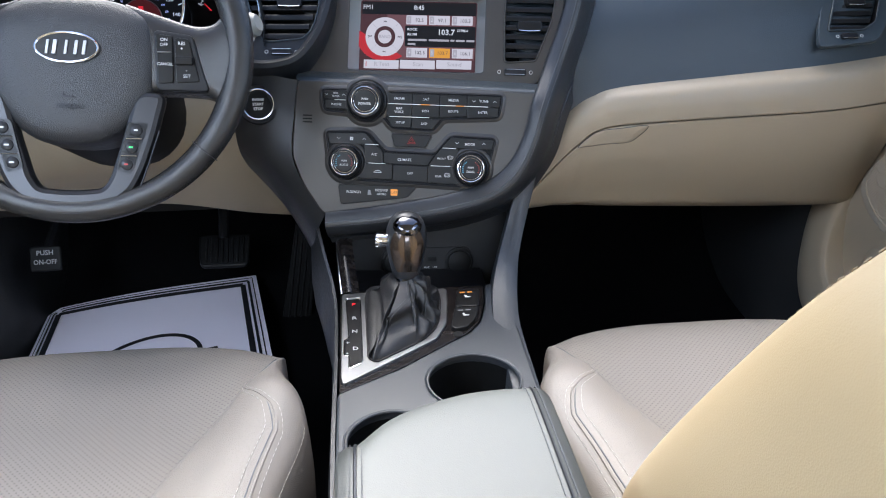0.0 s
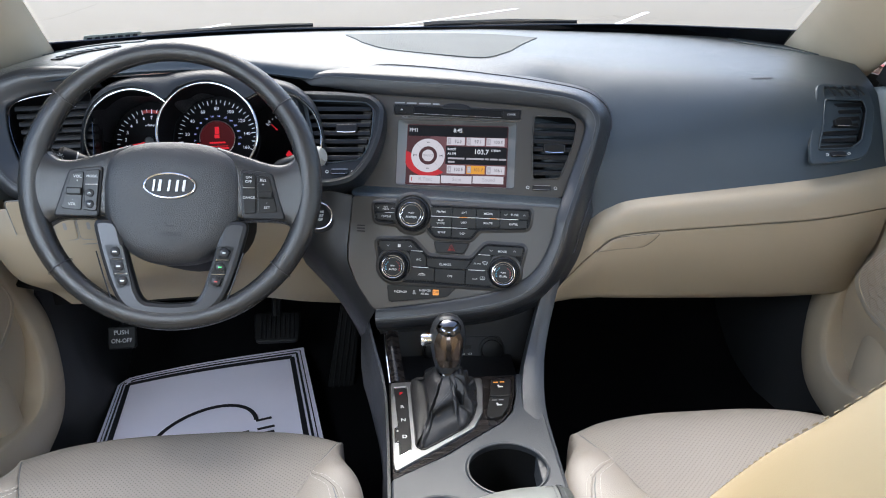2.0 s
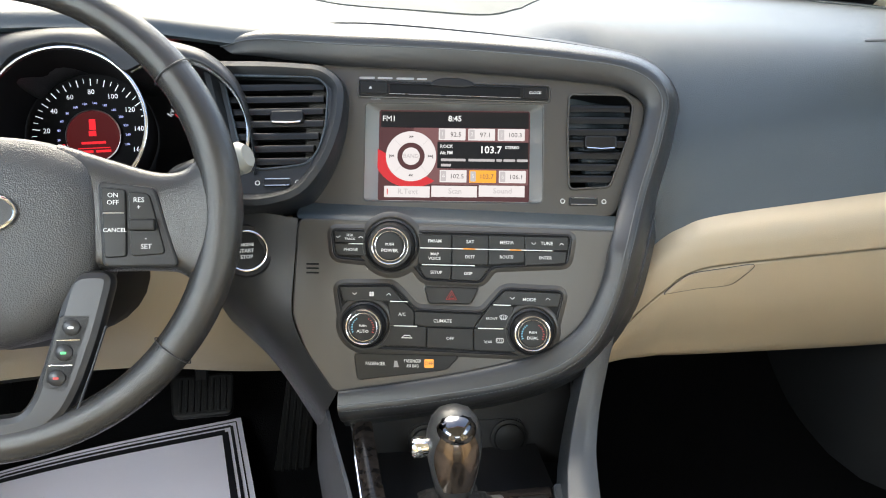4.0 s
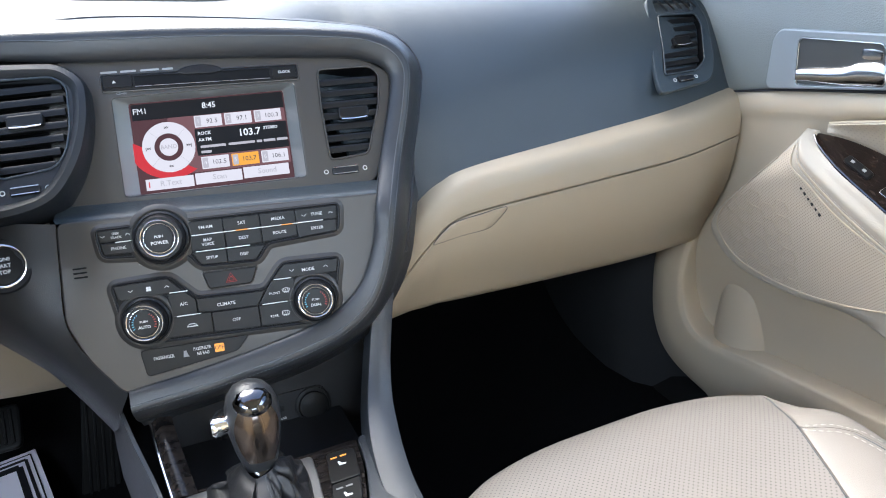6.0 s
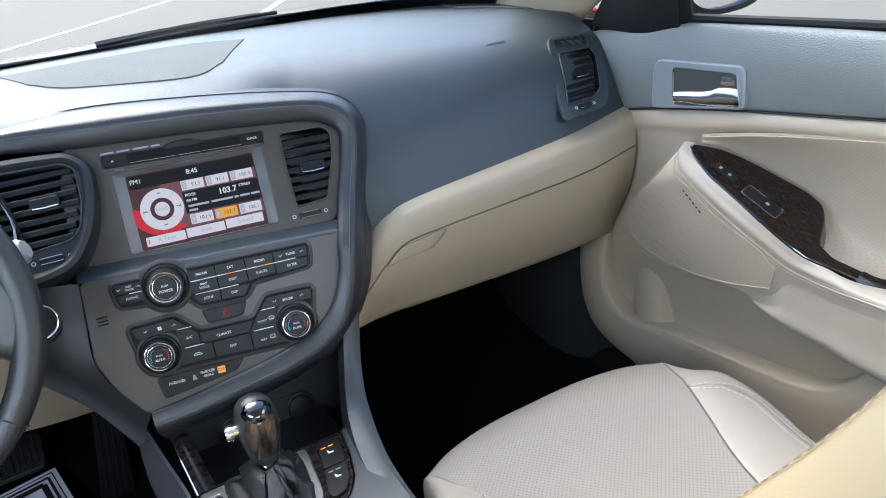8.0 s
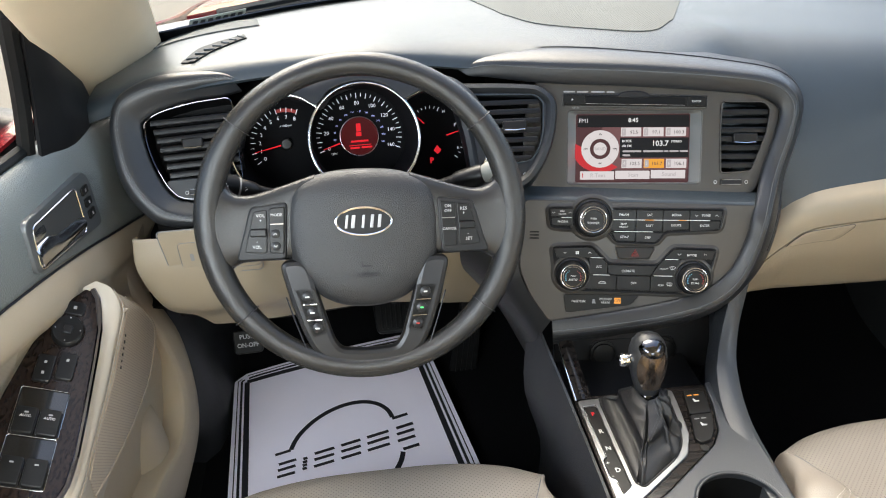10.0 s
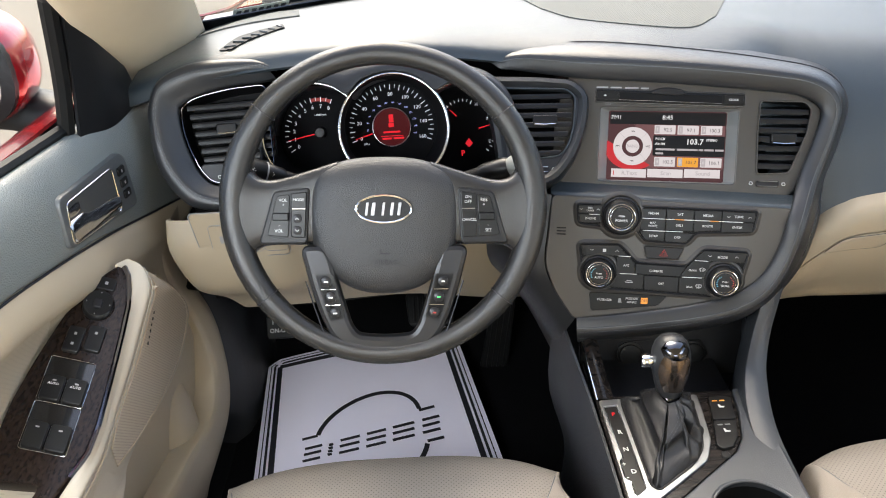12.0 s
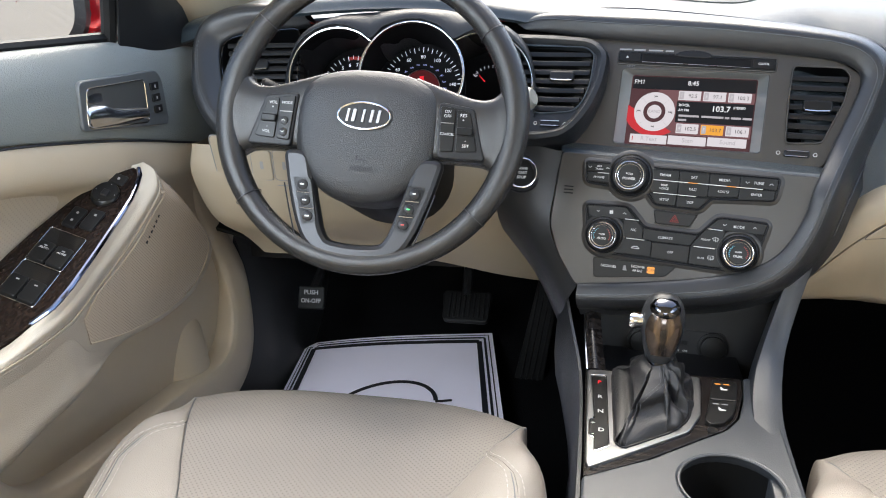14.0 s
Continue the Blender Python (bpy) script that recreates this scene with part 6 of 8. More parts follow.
for i in range(5):
    part("defrost_slat", tube([(-0.010 + i * 0.013, 0.056, 0.004), (0.0 + i * 0.013, 0.038, 0.004)], 0.0014, 6), BUTTON, vr, "slanting demister slat", RV)

# ---- instruments ----
cluster = thing("instrument_cluster", GA.translation, "instrument cluster with three chrome-ringed dials, lit red", "instrument cluster")
G2 = facing((-0.376, 1.19, 0.99), 1.5, 20)
part("backplate", plate([rrect(-0.003, -0.05, 0.40, 0.19, 0.03)], 0.004), DIAL, cluster, "matt black dial face", G2 @ Matrix.Translation((0, 0, -0.002)))
ring = part("centre_ring", tube([(0.005 + 0.0755 * math.cos(2 * math.pi * i / 80), -0.032 + 0.0755 * math.sin(2 * math.pi * i / 80), 0.060) for i in range(80)], 0.0024, 10, True), RING, cluster, "chrome ring", GA)
part("centre_cone", mesh_grid([[(cu + r * math.cos(2 * math.pi * i / 60), cv + r * math.sin(2 * math.pi * i / 60), w) for i in range(60)] for r, w, cu, cv in ((0.075, 0.059, 0.005, -0.032), (0.0735, 0.045, 0.004, -0.031), (0.072, 0.0, 0.0, -0.028), (0.071, -0.055, -0.0035, -0.025))], close_u=True), DIAL_WALL, cluster, "dark dial wall", GA)
for sgn, cx, cy, rr in ((-1, -0.106, -0.034, 0.071), (1, 0.105, -0.045, 0.073)):
    pts = []
    for i in range(120):
        a = 2 * math.pi * i / 120
        x, y = cx + rr * math.cos(a), cy + rr * math.sin(a)
        if math.hypot(x - 0.005, y + 0.032) > 0.0775:
            pts.append((a if sgn < 0 else (a + math.pi) % (2 * math.pi), (x, y, 0.057)))
    pts = [p for a, p in sorted(pts)]
    part("side_ring", tube(pts, 0.0021, 8), RING, cluster, "chrome arc", GA)
    part("side_cone", mesh_grid([[(cx + (p[0] - cx) * f, cy + (p[1] - cy) * f + dv, w) for p in pts] for f, w, dv in ((1, 0.055, 0), (0.98, 0.02, 0.002), (0.96, -0.055, 0.007))]), DIAL_WALL, cluster, "dark dial wall", GA)
cc, tc = (-0.0035, -0.052), (-0.113, -0.054)


def dial_marks(c, a0, step, n, r0, r1, long_every, mat, w=0.0011):
    bm = bmesh.new()
    for i in range(n):
        a = radians(a0 - step * i)
        d = Vector((math.cos(a), math.sin(a), 0))
        e = Vector((-d.y, d.x, 0)) * w * (1.0 if i % long_every == 0 else 0.7) / 2
        o = Vector((c[0], c[1], 0.0010))
        p = r0 if i % long_every == 0 else r0 + (r1 - r0) * 0.35
        bm.faces.new([bm.verts.new(x) for x in (o + d * p - e, o + d * p + e, o + d * r1 + e, o + d * r1 - e)])
    return bm


tagged(part("speed_scale", dial_marks(cc, 198, 218 / 32, 33, 0.0565, 0.0645, 2, DIAL_INK), DIAL_INK, cluster, "white speed scale marks", G2, False), kind="stuff")
for i, s in enumerate(("0", "20", "40", "60", "80", "100", "120", "140", "160")):
    a = radians(198 - 218 / 8 * i)
    text(s, 0.0056, (cc[0] + 0.0495 * math.cos(a), cc[1] + 0.0495 * math.sin(a), 0.001), G2, DIAL_INK, cluster, "numeral")
for i, s in enumerate(("20", "40", "60", "80", "100", "120", "140", "160", "180", "200", "220", "240", "260")):
    a = radians(198 - 218 / 13 * (i + 0.8))
    text(s, 0.0026, (cc[0] + 0.0370 * math.cos(a), cc[1] + 0.0370 * math.sin(a), 0.001), G2, BLUE_INK, cluster, "small_numeral")
disp = part("trip_display", plate([circle(cc[0], cc[1], 0.0285, 48)], 0.002, 0.0003), material("display_red", (0.012, 0.0, 0.0), 0.8, emit=(0.30, 0.006, 0.010), strength=0.07), cluster, "round display glowing red", G2 @ Matrix.Translation((0, 0, 0.002)))
part("display_rim", tube([(cc[0] + 0.0290 * math.cos(2 * math.pi * i / 60), cc[1] + 0.0290 * math.sin(2 * math.pi * i / 60), 0.002) for i in range(60)], 0.0008, 6, True), SATIN, disp, m=G2)
for x, y, w, h in ((0, 0.013, 0.007, 0.012), (-0.0005, 0.003, 0.008, 0.006), (0, -0.0075, 0.026, 0.0028), (0, -0.0135, 0.034, 0.0008), (-0.008, -0.0172, 0.014, 0.0028), (0.010, -0.0172, 0.016, 0.0028)):
    part("readout_bar", plate([rrect(cc[0] + x, cc[1] + y, w, h, 0.0006)], 0.0006, 0.0001), RED_LIGHT, disp, m=G2 @ Matrix.Translation((0, 0, 0.0028)))
tagged(part("rev_scale", dial_marks(tc, 210, 17.9 / 2, 17, 0.046, 0.054, 2, DIAL_INK), DIAL_INK, cluster, "white rev scale marks", G2, False), kind="stuff")
for i in range(9):
    a = radians(210 - 17.9 * i)
    text(str(i), 0.0058, (tc[0] + 0.0395 * math.cos(a), tc[1] + 0.0395 * math.sin(a), 0.001), G2, DIAL_INK, cluster, "numeral")
text("x1000rpm", 0.0032, (tc[0] + 0.002, tc[1] + 0.027, 0.001), G2, DIAL_INK, cluster)
text("MPH", 0.0032, (cc[0] - 0.040, cc[1] - 0.024, 0.001), G2, DIAL_INK, cluster)
part("red_zone", mesh_grid([[(tc[0] + r * math.cos(radians(a)), tc[1] + r * math.sin(radians(a)), 0.0009) for a in range(66, 106, 4)] for r in (0.0475, 0.0525)]), RED_DIM, cluster, "red band of the rev counter", G2, False)


def needle(c, a, l, start, nm):
    d = Vector((math.cos(radians(a)), math.sin(radians(a)), 0))
    part(nm, tube([Vector((*c, 0.005)) + d * start, Vector((*c, 0.005)) + d * l], [0.0011, 0.0005], 6), RED_LIGHT, cluster, "red needle", G2)


needle(cc, 196, 0.058, 0.031, "speed_needle")
needle(tc, 191, 0.050, 0.006, "rev_needle")
part("rev_boss", lathe([(0.0085, 0), (0.0085, 0.005), (0.007, 0.0065), (0, 0.007)], 28), BUTTON, cluster, "black needle boss", G2 @ Matrix.Translation((*tc, 0.001)))
needle((0.106, -0.052), 133, 0.028, 0.014, "temperature_needle")
needle((0.118, -0.065), 14, 0.034, 0.012, "fuel_needle")
tagged(part("temperature_scale", dial_marks((0.106, -0.052), 142, 11, 8, 0.030, 0.036, 7, DIAL_INK), DIAL_INK, cluster, "white temperature scale", G2, False), kind="stuff")
tagged(part("fuel_scale", dial_marks((0.112, -0.068), 34, 11, 8, 0.038, 0.044, 7, DIAL_INK), DIAL_INK, cluster, "white fuel scale", G2, False), kind="stuff")
for s, x, y in (("C", 0.083, -0.030), ("H", 0.128, -0.026), ("F", 0.144, -0.048), ("E", 0.146, -0.083)):
    text(s, 0.0045, (x, y, 0.001), G2, DIAL_INK, cluster, "numeral")
text("P", 0.0085, (0.104, -0.099, 0.001), G2, RED_LIGHT, cluster, "gear_letter", bold=0.0003)
part("warning_light", plate([rpoly([(0.108, -0.084), (0.114, -0.076), (0.120, -0.084), (0.114, -0.090)], 0.001)], 0.0006, 0.0001), RED_LIGHT, cluster, "red warning light", G2 @ Matrix.Translation((0, 0, 0.0012)))

# ---- screen ----
unit = thing("infotainment_unit", UP.translation, "infotainment screen showing the radio, with disc slot above", "touchscreen")
hole = rrect(-0.007, 0.003, 0.188, 0.104, 0.004)
slope = [[(x, y, 0.0) for x, y in hole], [(x, y, -0.004) for x, y in rrect(-0.007, 0.003, 0.184, 0.102, 0.004)], [(x, y, -0.016) for x, y in rrect(-0.0065, 0.002, 0.163, 0.099, 0.003)]]
part("bezel", mesh_grid(slope, close_u=True), material("screen_bezel", (0.30, 0.31, 0.30), 0.35, 0.6), unit, "sloping silver-grey bezel", UP)
lcd = part("display", plate([rrect(-0.0065, 0.002, 0.164, 0.100, 0.003)], 0.004, 0.0005), SCR_DARK, unit, "lit radio display", UP @ Matrix.Translation((0, 0, -0.0158)))
S = UP @ Matrix.Translation((0, 0, -0.0150))
su = lambda x: -0.0865 + (x - 538) * 0.000580
sv = lambda y: 0.0505 - (y - 165) * 0.000580


def ui(x0, y0, x1, y1, mat, name="panel", z=0.0, r=0.0008, parent=None):
    return part(name, plate([rrect((su(x0) + su(x1)) / 2, (sv(y0) + sv(y1)) / 2, abs(su(x1) - su(x0)), abs(sv(y1) - sv(y0)), r)], 0.0004, 0.00005), mat, parent or lcd, m=S @ Matrix.Translation((0, 0, z)), smooth=False)


ui(539, 166, 814, 196, SCR_BLACK, "title_bar")
part("red_glow", plate([[(su(597) + 0.040 * math.cos(a), sv(250) + 0.034 * math.sin(a)) for a in [radians(165 + 8 * i) for i in range(19)]]], 0.0004, 0.00005), SCR_RED, lcd, "red glow behind the dial", S @ Matrix.Translation((0, 0, 0.0002)), False)
part("rose_panel", plate([rpoly([(su(600), sv(196)), (su(814), sv(196)), (su(814), sv(302)), (su(600), sv(302))], 0.002)], 0.0004, 0.00005), SCR_ROSE, lcd, m=S @ Matrix.Translation((0, 0, 0.0001)), smooth=False)
ui(645, 222, 814, 272, SCR_BLACK, "info_panel", 0.0004)
dc = (su(596), sv(250))
wheel_ui = part("tuning_ring", plate([circle(*dc, 0.0272, 56), circle(*dc, 0.0148, 40)[::-1]], 0.0004, 0.00005), SCR_WHITE, lcd, "white tuning ring", S @ Matrix.Translation((0, 0, 0.0006)), False)
part("ring_gap", plate([circle(*dc, 0.0148, 40)], 0.0003, 0.00005), SCR_DARK, lcd, m=S @ Matrix.Translation((0, 0, 0.0005)), smooth=False)
part("band_key", plate([circle(*dc, 0.0095, 40)], 0.0004, 0.00005), SCR_WHITE, lcd, m=S @ Matrix.Translation((0, 0, 0.0008)), smooth=False)
text("BAND", 0.0044, (*dc, 0.0010), S, SCR_GREY, lcd, bold=0.0001)
for k in range(4):
    a = radians(45 + 90 * k)
    part("ring_line", tube([(dc[0] + r * math.cos(a), dc[1] + r * math.sin(a), 0.0008) for r in (0.015, 0.027)], 0.00025, 4), SCR_GREY, wheel_ui, m=S)
for s, dx, dy in ((">>", 0, 0.021), ("<<", 0, -0.021), ("|<<", -0.021, 0), (">>|", 0.021, 0)):
    text(s, 0.0028, (dc[0] + dx, dc[1] + dy, 0.0010), S, SCR_INK, lcd, "arrow", bold=0.0002)
text("FM1", 0.0062, (su(541), sv(180), 0.0006), S, SCR_TEXT, lcd, align="LEFT")
text("8:45", 0.0062, (su(677), sv(179), 0.0006), S, SCR_TEXT, lcd, bold=0.0001)
for i, s in enumerate(("92.5", "97.1", "100.3")):
    x = 647 + i * 55
    k = ui(x, 197, x + 50, 219, SCR_WHITE, "preset_key", 0.0006)
    ui(x + 2, 199, x + 12, 217, SCR_GREY, "preset_number", 0.0008, parent=k)
    text(str(i + 1), 0.0046, (su(x + 7), sv(208), 0.0011), S, SCR_WHITE, k)
    text(s, 0.0050, (su(x + 32), sv(209), 0.0011), S, SCR_INK, k)
for i, s in enumerate(("102.5", "103.7", "106.1")):
    x = 650 + i * 55
    k = ui(x, 275, x + 50, 298, SCR_AMBER if i == 1 else SCR_WHITE, "preset_key", 0.0006)
    ui(x + 2, 277, x + 12, 296, SCR_GREY, "preset_number", 0.0008, parent=k)
    text(str(i + 4), 0.0046, (su(x + 7), sv(286.5), 0.0011), S, SCR_WHITE, k)
    text(s, 0.0050, (su(x + 32), sv(287), 0.0011), S, SCR_INK, k)
text("103.7", 0.0078, (su(744), sv(237), 0.0008), S, SCR_TEXT, lcd, bold=0.0002)
text("STEREO", 0.0032, (su(784), sv(232), 0.0008), S, SCR_TEXT, lcd, bold=0.0001)
text("ROCK", 0.0036, (su(650), sv(231), 0.0008), S, SCR_TEXT, lcd, align="LEFT", bold=0.0001)
text("Alt FM", 0.0036, (su(650), sv(243), 0.0008), S, SCR_TEXT, lcd, align="LEFT", bold=0.0001)
for x0, x1, y in ((652, 698, 256), (703, 752, 256), (755, 765, 256), (768, 790, 256), (793, 813, 256), (652, 671, 266)):
    ui(x0, y - 2.4, x1, y + 2.4, SCR_GREY, "message_bar", 0.0008)
for i, s in enumerate(("R.Text", "Scan", "Sound")):
    x = 547 + i * 88
    k = ui(x, 306 - i * 1.5, x + 85, 327 - i * 1.5, SCR_WHITE, "menu_key", 0.0006, 0.0005)
    text(s, 0.0058, (su(x + 44), sv(316.5 - i * 1.5), 0.0011), S, SCR_GREY, k, bold=0.0001)
ui(552, 311, 554, 322, SCR_RED, "menu_mark", 0.0012)
# disc slot
slot = part("disc_panel", plate([rpoly([(-0.108, 0.079), (0.093, 0.074), (0.093, 0.059), (-0.108, 0.063)], 0.002)], 0.004, 0.0008), BUTTON, unit, "black disc slot panel", UP @ Matrix.Translation((0, 0, 0.0015)))
part("disc_slot", plate([rpoly([(-0.076, 0.0758), (0.063, 0.0723), (0.063, 0.0620), (-0.076, 0.0655)], 0.001)], 0.001, 0.0002), VENT, slot, m=UP @ Matrix.Translation((0, 0, 0.0024)))
part("slot_line", tube([(-0.076, 0.0652, 0.0026), (0.063, 0.0618, 0.0026)], 0.00035, 4), SATIN, slot, m=UP)
part("slot_lip", tube([(-0.076, 0.0762, 0.0030), (0.063, 0.0727, 0.0030)], 0.0008, 6), BLACK, slot, m=UP)
part("slot_hood", plate([[(-0.009 + 0.024 * math.cos(a), 0.0742 - 0.0005 * math.cos(a) + 0.0085 * math.sin(a)) for a in [math.pi * i / 16 for i in range(17)]] + [(-0.022, 0.0728), (0.004, 0.0722)]], 0.006, 0.0014), BLACK, slot, "raised black lip over the disc slot", UP @ Matrix.Translation((0, 0, 0.0042)))
part("panel_rim", band(rpoly([(-0.108, 0.079), (0.093, 0.074), (0.093, 0.059), (-0.108, 0.063)], 0.002), ((0.0022, 0.0), (0.0016, 0.0012), (0.0006, 0.0014), (0.0003, 0.0))), PANEL, slot, m=UP)
k = part("clock_key", plate([rpoly([(0.066, 0.0735), (0.0915, 0.0728), (0.0915, 0.0605), (0.066, 0.0612)], 0.0015)], 0.003, 0.0005), BUTTON, slot, m=UP @ Matrix.Translation((0, 0, 0.0034)))
text("CLOCK", 0.0028, (0.0785, 0.067, 0.0038), UP, LETTER, k, bold=0.0001)
k = part("eject_key", plate([rpoly([(-0.107, 0.0775), (-0.078, 0.077), (-0.078, 0.065), (-0.107, 0.066)], 0.0015)], 0.003, 0.0005), BUTTON, slot, m=UP @ Matrix.Translation((0, 0, 0.0034)))
part("eject_mark", plate([[(-0.0980, 0.0700), (-0.0940, 0.0700), (-0.096, 0.0728)]], 0.0004, 0.00005), LETTER, k, m=UP @ Matrix.Translation((0, 0, 0.0039)))
text("CD-IN", 0.0026, (-0.0905, 0.0595, 0.0006), UP, DIM, unit)
for x0, x1 in ((-0.1085, -0.092), (-0.089, -0.073), (-0.069, -0.050), (-0.047, -0.036)):
    part("maker_mark", plate([rrect((x0 + x1) / 2, 0.0825 - (x0 + 0.1085) * 0.015, x1 - x0, 0.0022, 0.001)], 0.0005, 0.0001), SYMBOL, unit, m=UP @ Matrix.Translation((0, 0, 0.0005)))

# ---- radio keys ----
radio = thing("radio_controls", LO.translation, "black radio button panel with chrome-ringed power knob", "control panel", "centre stack controls")
r_loop = [(-0.124, 0.0695), (0.119, 0.0665), (0.115, 0.0385), (0.040, 0.0345), (0.028, 0.0185), (-0.029, 0.0205), (-0.040, 0.0350), (-0.121, 0.0420)]
part("surround", band(rpoly(r_loop, 0.006, 4), ((0.0015, 0.0005), (0.0015, 0.0022), (0.0005, 0.0028), (-0.0005, 0.0022), (-0.0006, 0.0))), BLACK, radio, "raised black rim", LO)
part("ridge", band(rpoly(r_loop, 0.006, 4), ((0.0062, 0.0), (0.0040, 0.0014), (0.0022, 0.0022), (0.0013, 0.0016), (0.0012, 0.0))), PANEL, radio, "bronze-grey ridge", LO)
part("recess", plate([rpoly(r_loop, 0.006, 4)], 0.002, 0.0003), VENT, radio, m=LO @ Matrix.Translation((0, 0, 0.0012)))


def key(parent, pts, words, h=0.0037, m=LO, r=0.0012, lift=0.0034, dy=0.0, mat=LETTER, gap=0.0052):
    k = part("button", plate([rpoly(pts, r, 3)], 0.0034, 0.0007), BUTTON, parent, m=m @ Matrix.Translation((0, 0, lift)))
    cx, cy = sum(p[0] for p in pts) / len(pts), sum(p[1] for p in pts) / len(pts) + dy
    for i, s in enumerate(words):
        y = cy + gap * (len(words) - 1) / 2 - gap * i
        if s in "^v" and s:
            part("arrow", tube([(cx - 0.0022, y + (-0.001 if s == "^" else 0.001), lift + 0.0004), (cx, y + (0.001 if s == "^" else -0.001), lift + 0.0004), (cx + 0.0022, y + (-0.001 if s == "^" else 0.001), lift + 0.0004)], 0.0004, 4), mat, k, m=m)
        elif s:
            text(s, h * 0.92, (cx, y, lift + 0.0003), m, mat, k, bold=0.00003)
    return k


def bar(parent, u0, v0, u1, v1, m=LO, lift=0.0042, mat=SKY_GLINT):
    part("chrome_line", tube([(u0, v0, lift), (u1, v1, lift)], 0.00055, 5), mat, parent, m=m)


g = 0.0004
tl = lambda u: 0.0665 - 0.0125 * (u + 0.03) * 0.6
cols = (-0.0365, -0.0018, 0.0355, 0.0722, 0.1165)
for i, s in enumerate(("FM/AM", "SAT", "MEDIA", "TUNE")):
    u0, u1 = cols[i] + g, cols[i + 1] - g
    key(radio, [(u0, tl(u0)), (u1, tl(u1)), (u1 - 0.0005 * (i == 3), tl(u1) - 0.0138), (u0, tl(u0) - 0.0138)], (s,))
for i, s in enumerate((("MAP", "VOICE"), ("DEST",), ("ROUTE",), ("ENTER",))):
    u0, u1 = cols[i] + g, cols[i + 1] - g - 0.002 * (i == 3)
    key(radio, [(u0, tl(u0) - 0.0146), (u1, tl(u1) - 0.0146), (u1 - 0.0005 * (i == 3), tl(u1) - (0.030 if i < 2 else 0.027)), (u0, tl(u0) - 0.030)], s, 0.0034, gap=0.0045)
key(radio, [(-0.036, 0.0345), (-0.0022, 0.0343), (-0.0026, 0.0205), (-0.028, 0.0215)], ("SETUP",), 0.0034)
key(radio, [(-0.0014, 0.0343), (0.0375, 0.0335), (0.0265, 0.0195), (-0.0018, 0.0203)], ("DISP",), 0.0034)
key(radio, [(-0.1225, 0.0685), (-0.089, 0.0682), (-0.0895, 0.0562), (-0.1215, 0.0567)], ("SEEK", "TRACK"), 0.0026, gap=0.0038)
key(radio, [(-0.1214, 0.0556), (-0.0895, 0.0552), (-0.0885, 0.0432), (-0.1195, 0.0438)], ("PHONE",), 0.0034)
bar(radio, -0.034, 0.0525, 0.100, 0.0515)
bar(radio, -0.032, 0.0355, 0.022, 0.0352)
bar(radio, -0.107, 0.0556, -0.092, 0.0556)
bar(radio, 0.010, 0.0522, 0.022, 0.0521, lift=0.0044, mat=AMBER)
bar(radio, 0.057, 0.0518, 0.068, 0.0517, lift=0.0044, mat=AMBER)
for s, u, dv in (("v", 0.081, 0.0), ("^", 0.109, 0.0), ("v", -0.1180, 0.0040), ("^", -0.0945, 0.0040)):
    key(radio, [(u - 0.001, 0.0595 + dv), (u + 0.001, 0.0595 + dv), (u + 0.001, 0.0575 + dv), (u - 0.001, 0.0575 + dv)], (s,), lift=0.0036)
text("VOL", 0.0022, (-0.086, 0.0300, 0.0004), LO, DIM, radio)


def knob(parent, u, v, R, words, m=LO, arcs=False, nm="knob", rr=0.86):
    """A rotary knob in a raised collar; rr sets its bright ring's radius."""
    ring_at = lambda q, h, n=56: [(u + R * q * math.cos(2 * math.pi * i / n), v + R * q * math.sin(2 * math.pi * i / n), h) for i in range(n)]
    k = part(nm, lathe([(R * 1.20, 0.0), (R * 1.20, 0.004), (R * 1.10, 0.0055), (R * 1.06, 0.005), (R * 1.03, 0.014), (R * 0.95, 0.0175), (R * rr, 0.0180), (R * 0.60, 0.0176), (0.0, 0.0172)], 48), BLACK, parent, "black rotary knob with chrome ring", m @ Matrix.Translation((u, v, 0.001)))
    part("collar", lathe([(R * 1.52, 0.0), (R * 1.40, 0.0022), (R * 1.30, 0.0030), (R * 1.22, 0.0022), (R * 1.20, 0.0)], 48), PANEL, k, "bronze-grey collar", m @ Matrix.Translation((u, v, 0.0005)))
    part("chrome_ring", tube(ring_at(rr, 0.0190), 0.0010, 8, True), RING, k, m=m)
    part("inner_ring", tube(ring_at(rr * 0.82, 0.0188), 0.0004, 6, True), RING, k, m=m)
    part("cap", lathe([(R * rr * 0.76, 0.0), (R * rr * 0.76, 0.0012), (R * rr * 0.72, 0.0018), (0.0, 0.002)], 40), BUTTON, k, m=m @ Matrix.Translation((u, v, 0.0182)))
    for i, s in enumerate(words):
        text(s, R * (0.115 if i == 0 and len(words) > 1 else 0.155), (u, v + R * (0.08 - 0.28 * i), 0.0204), m, LETTER, k, bold=0.00003)
    if arcs:
        for a0, a1, mt in ((205, 125, BLUE_MARK), (-25, 55, RED_DIM)):
            for j in range(7):
                a = radians(a0 + (a1 - a0) * j / 6)
                part("scale_mark", tube([(u + R * q * math.cos(a), v + R * q * math.sin(a), 0.0204) for q in (0.50, 0.60 - 0.008 * j)], 0.0005, 4), mt, k, m=m)
    return k


knob(radio, -0.0634, 0.0547, 0.0225, ("PUSH", "POWER"), nm="power_knob", rr=0.80)

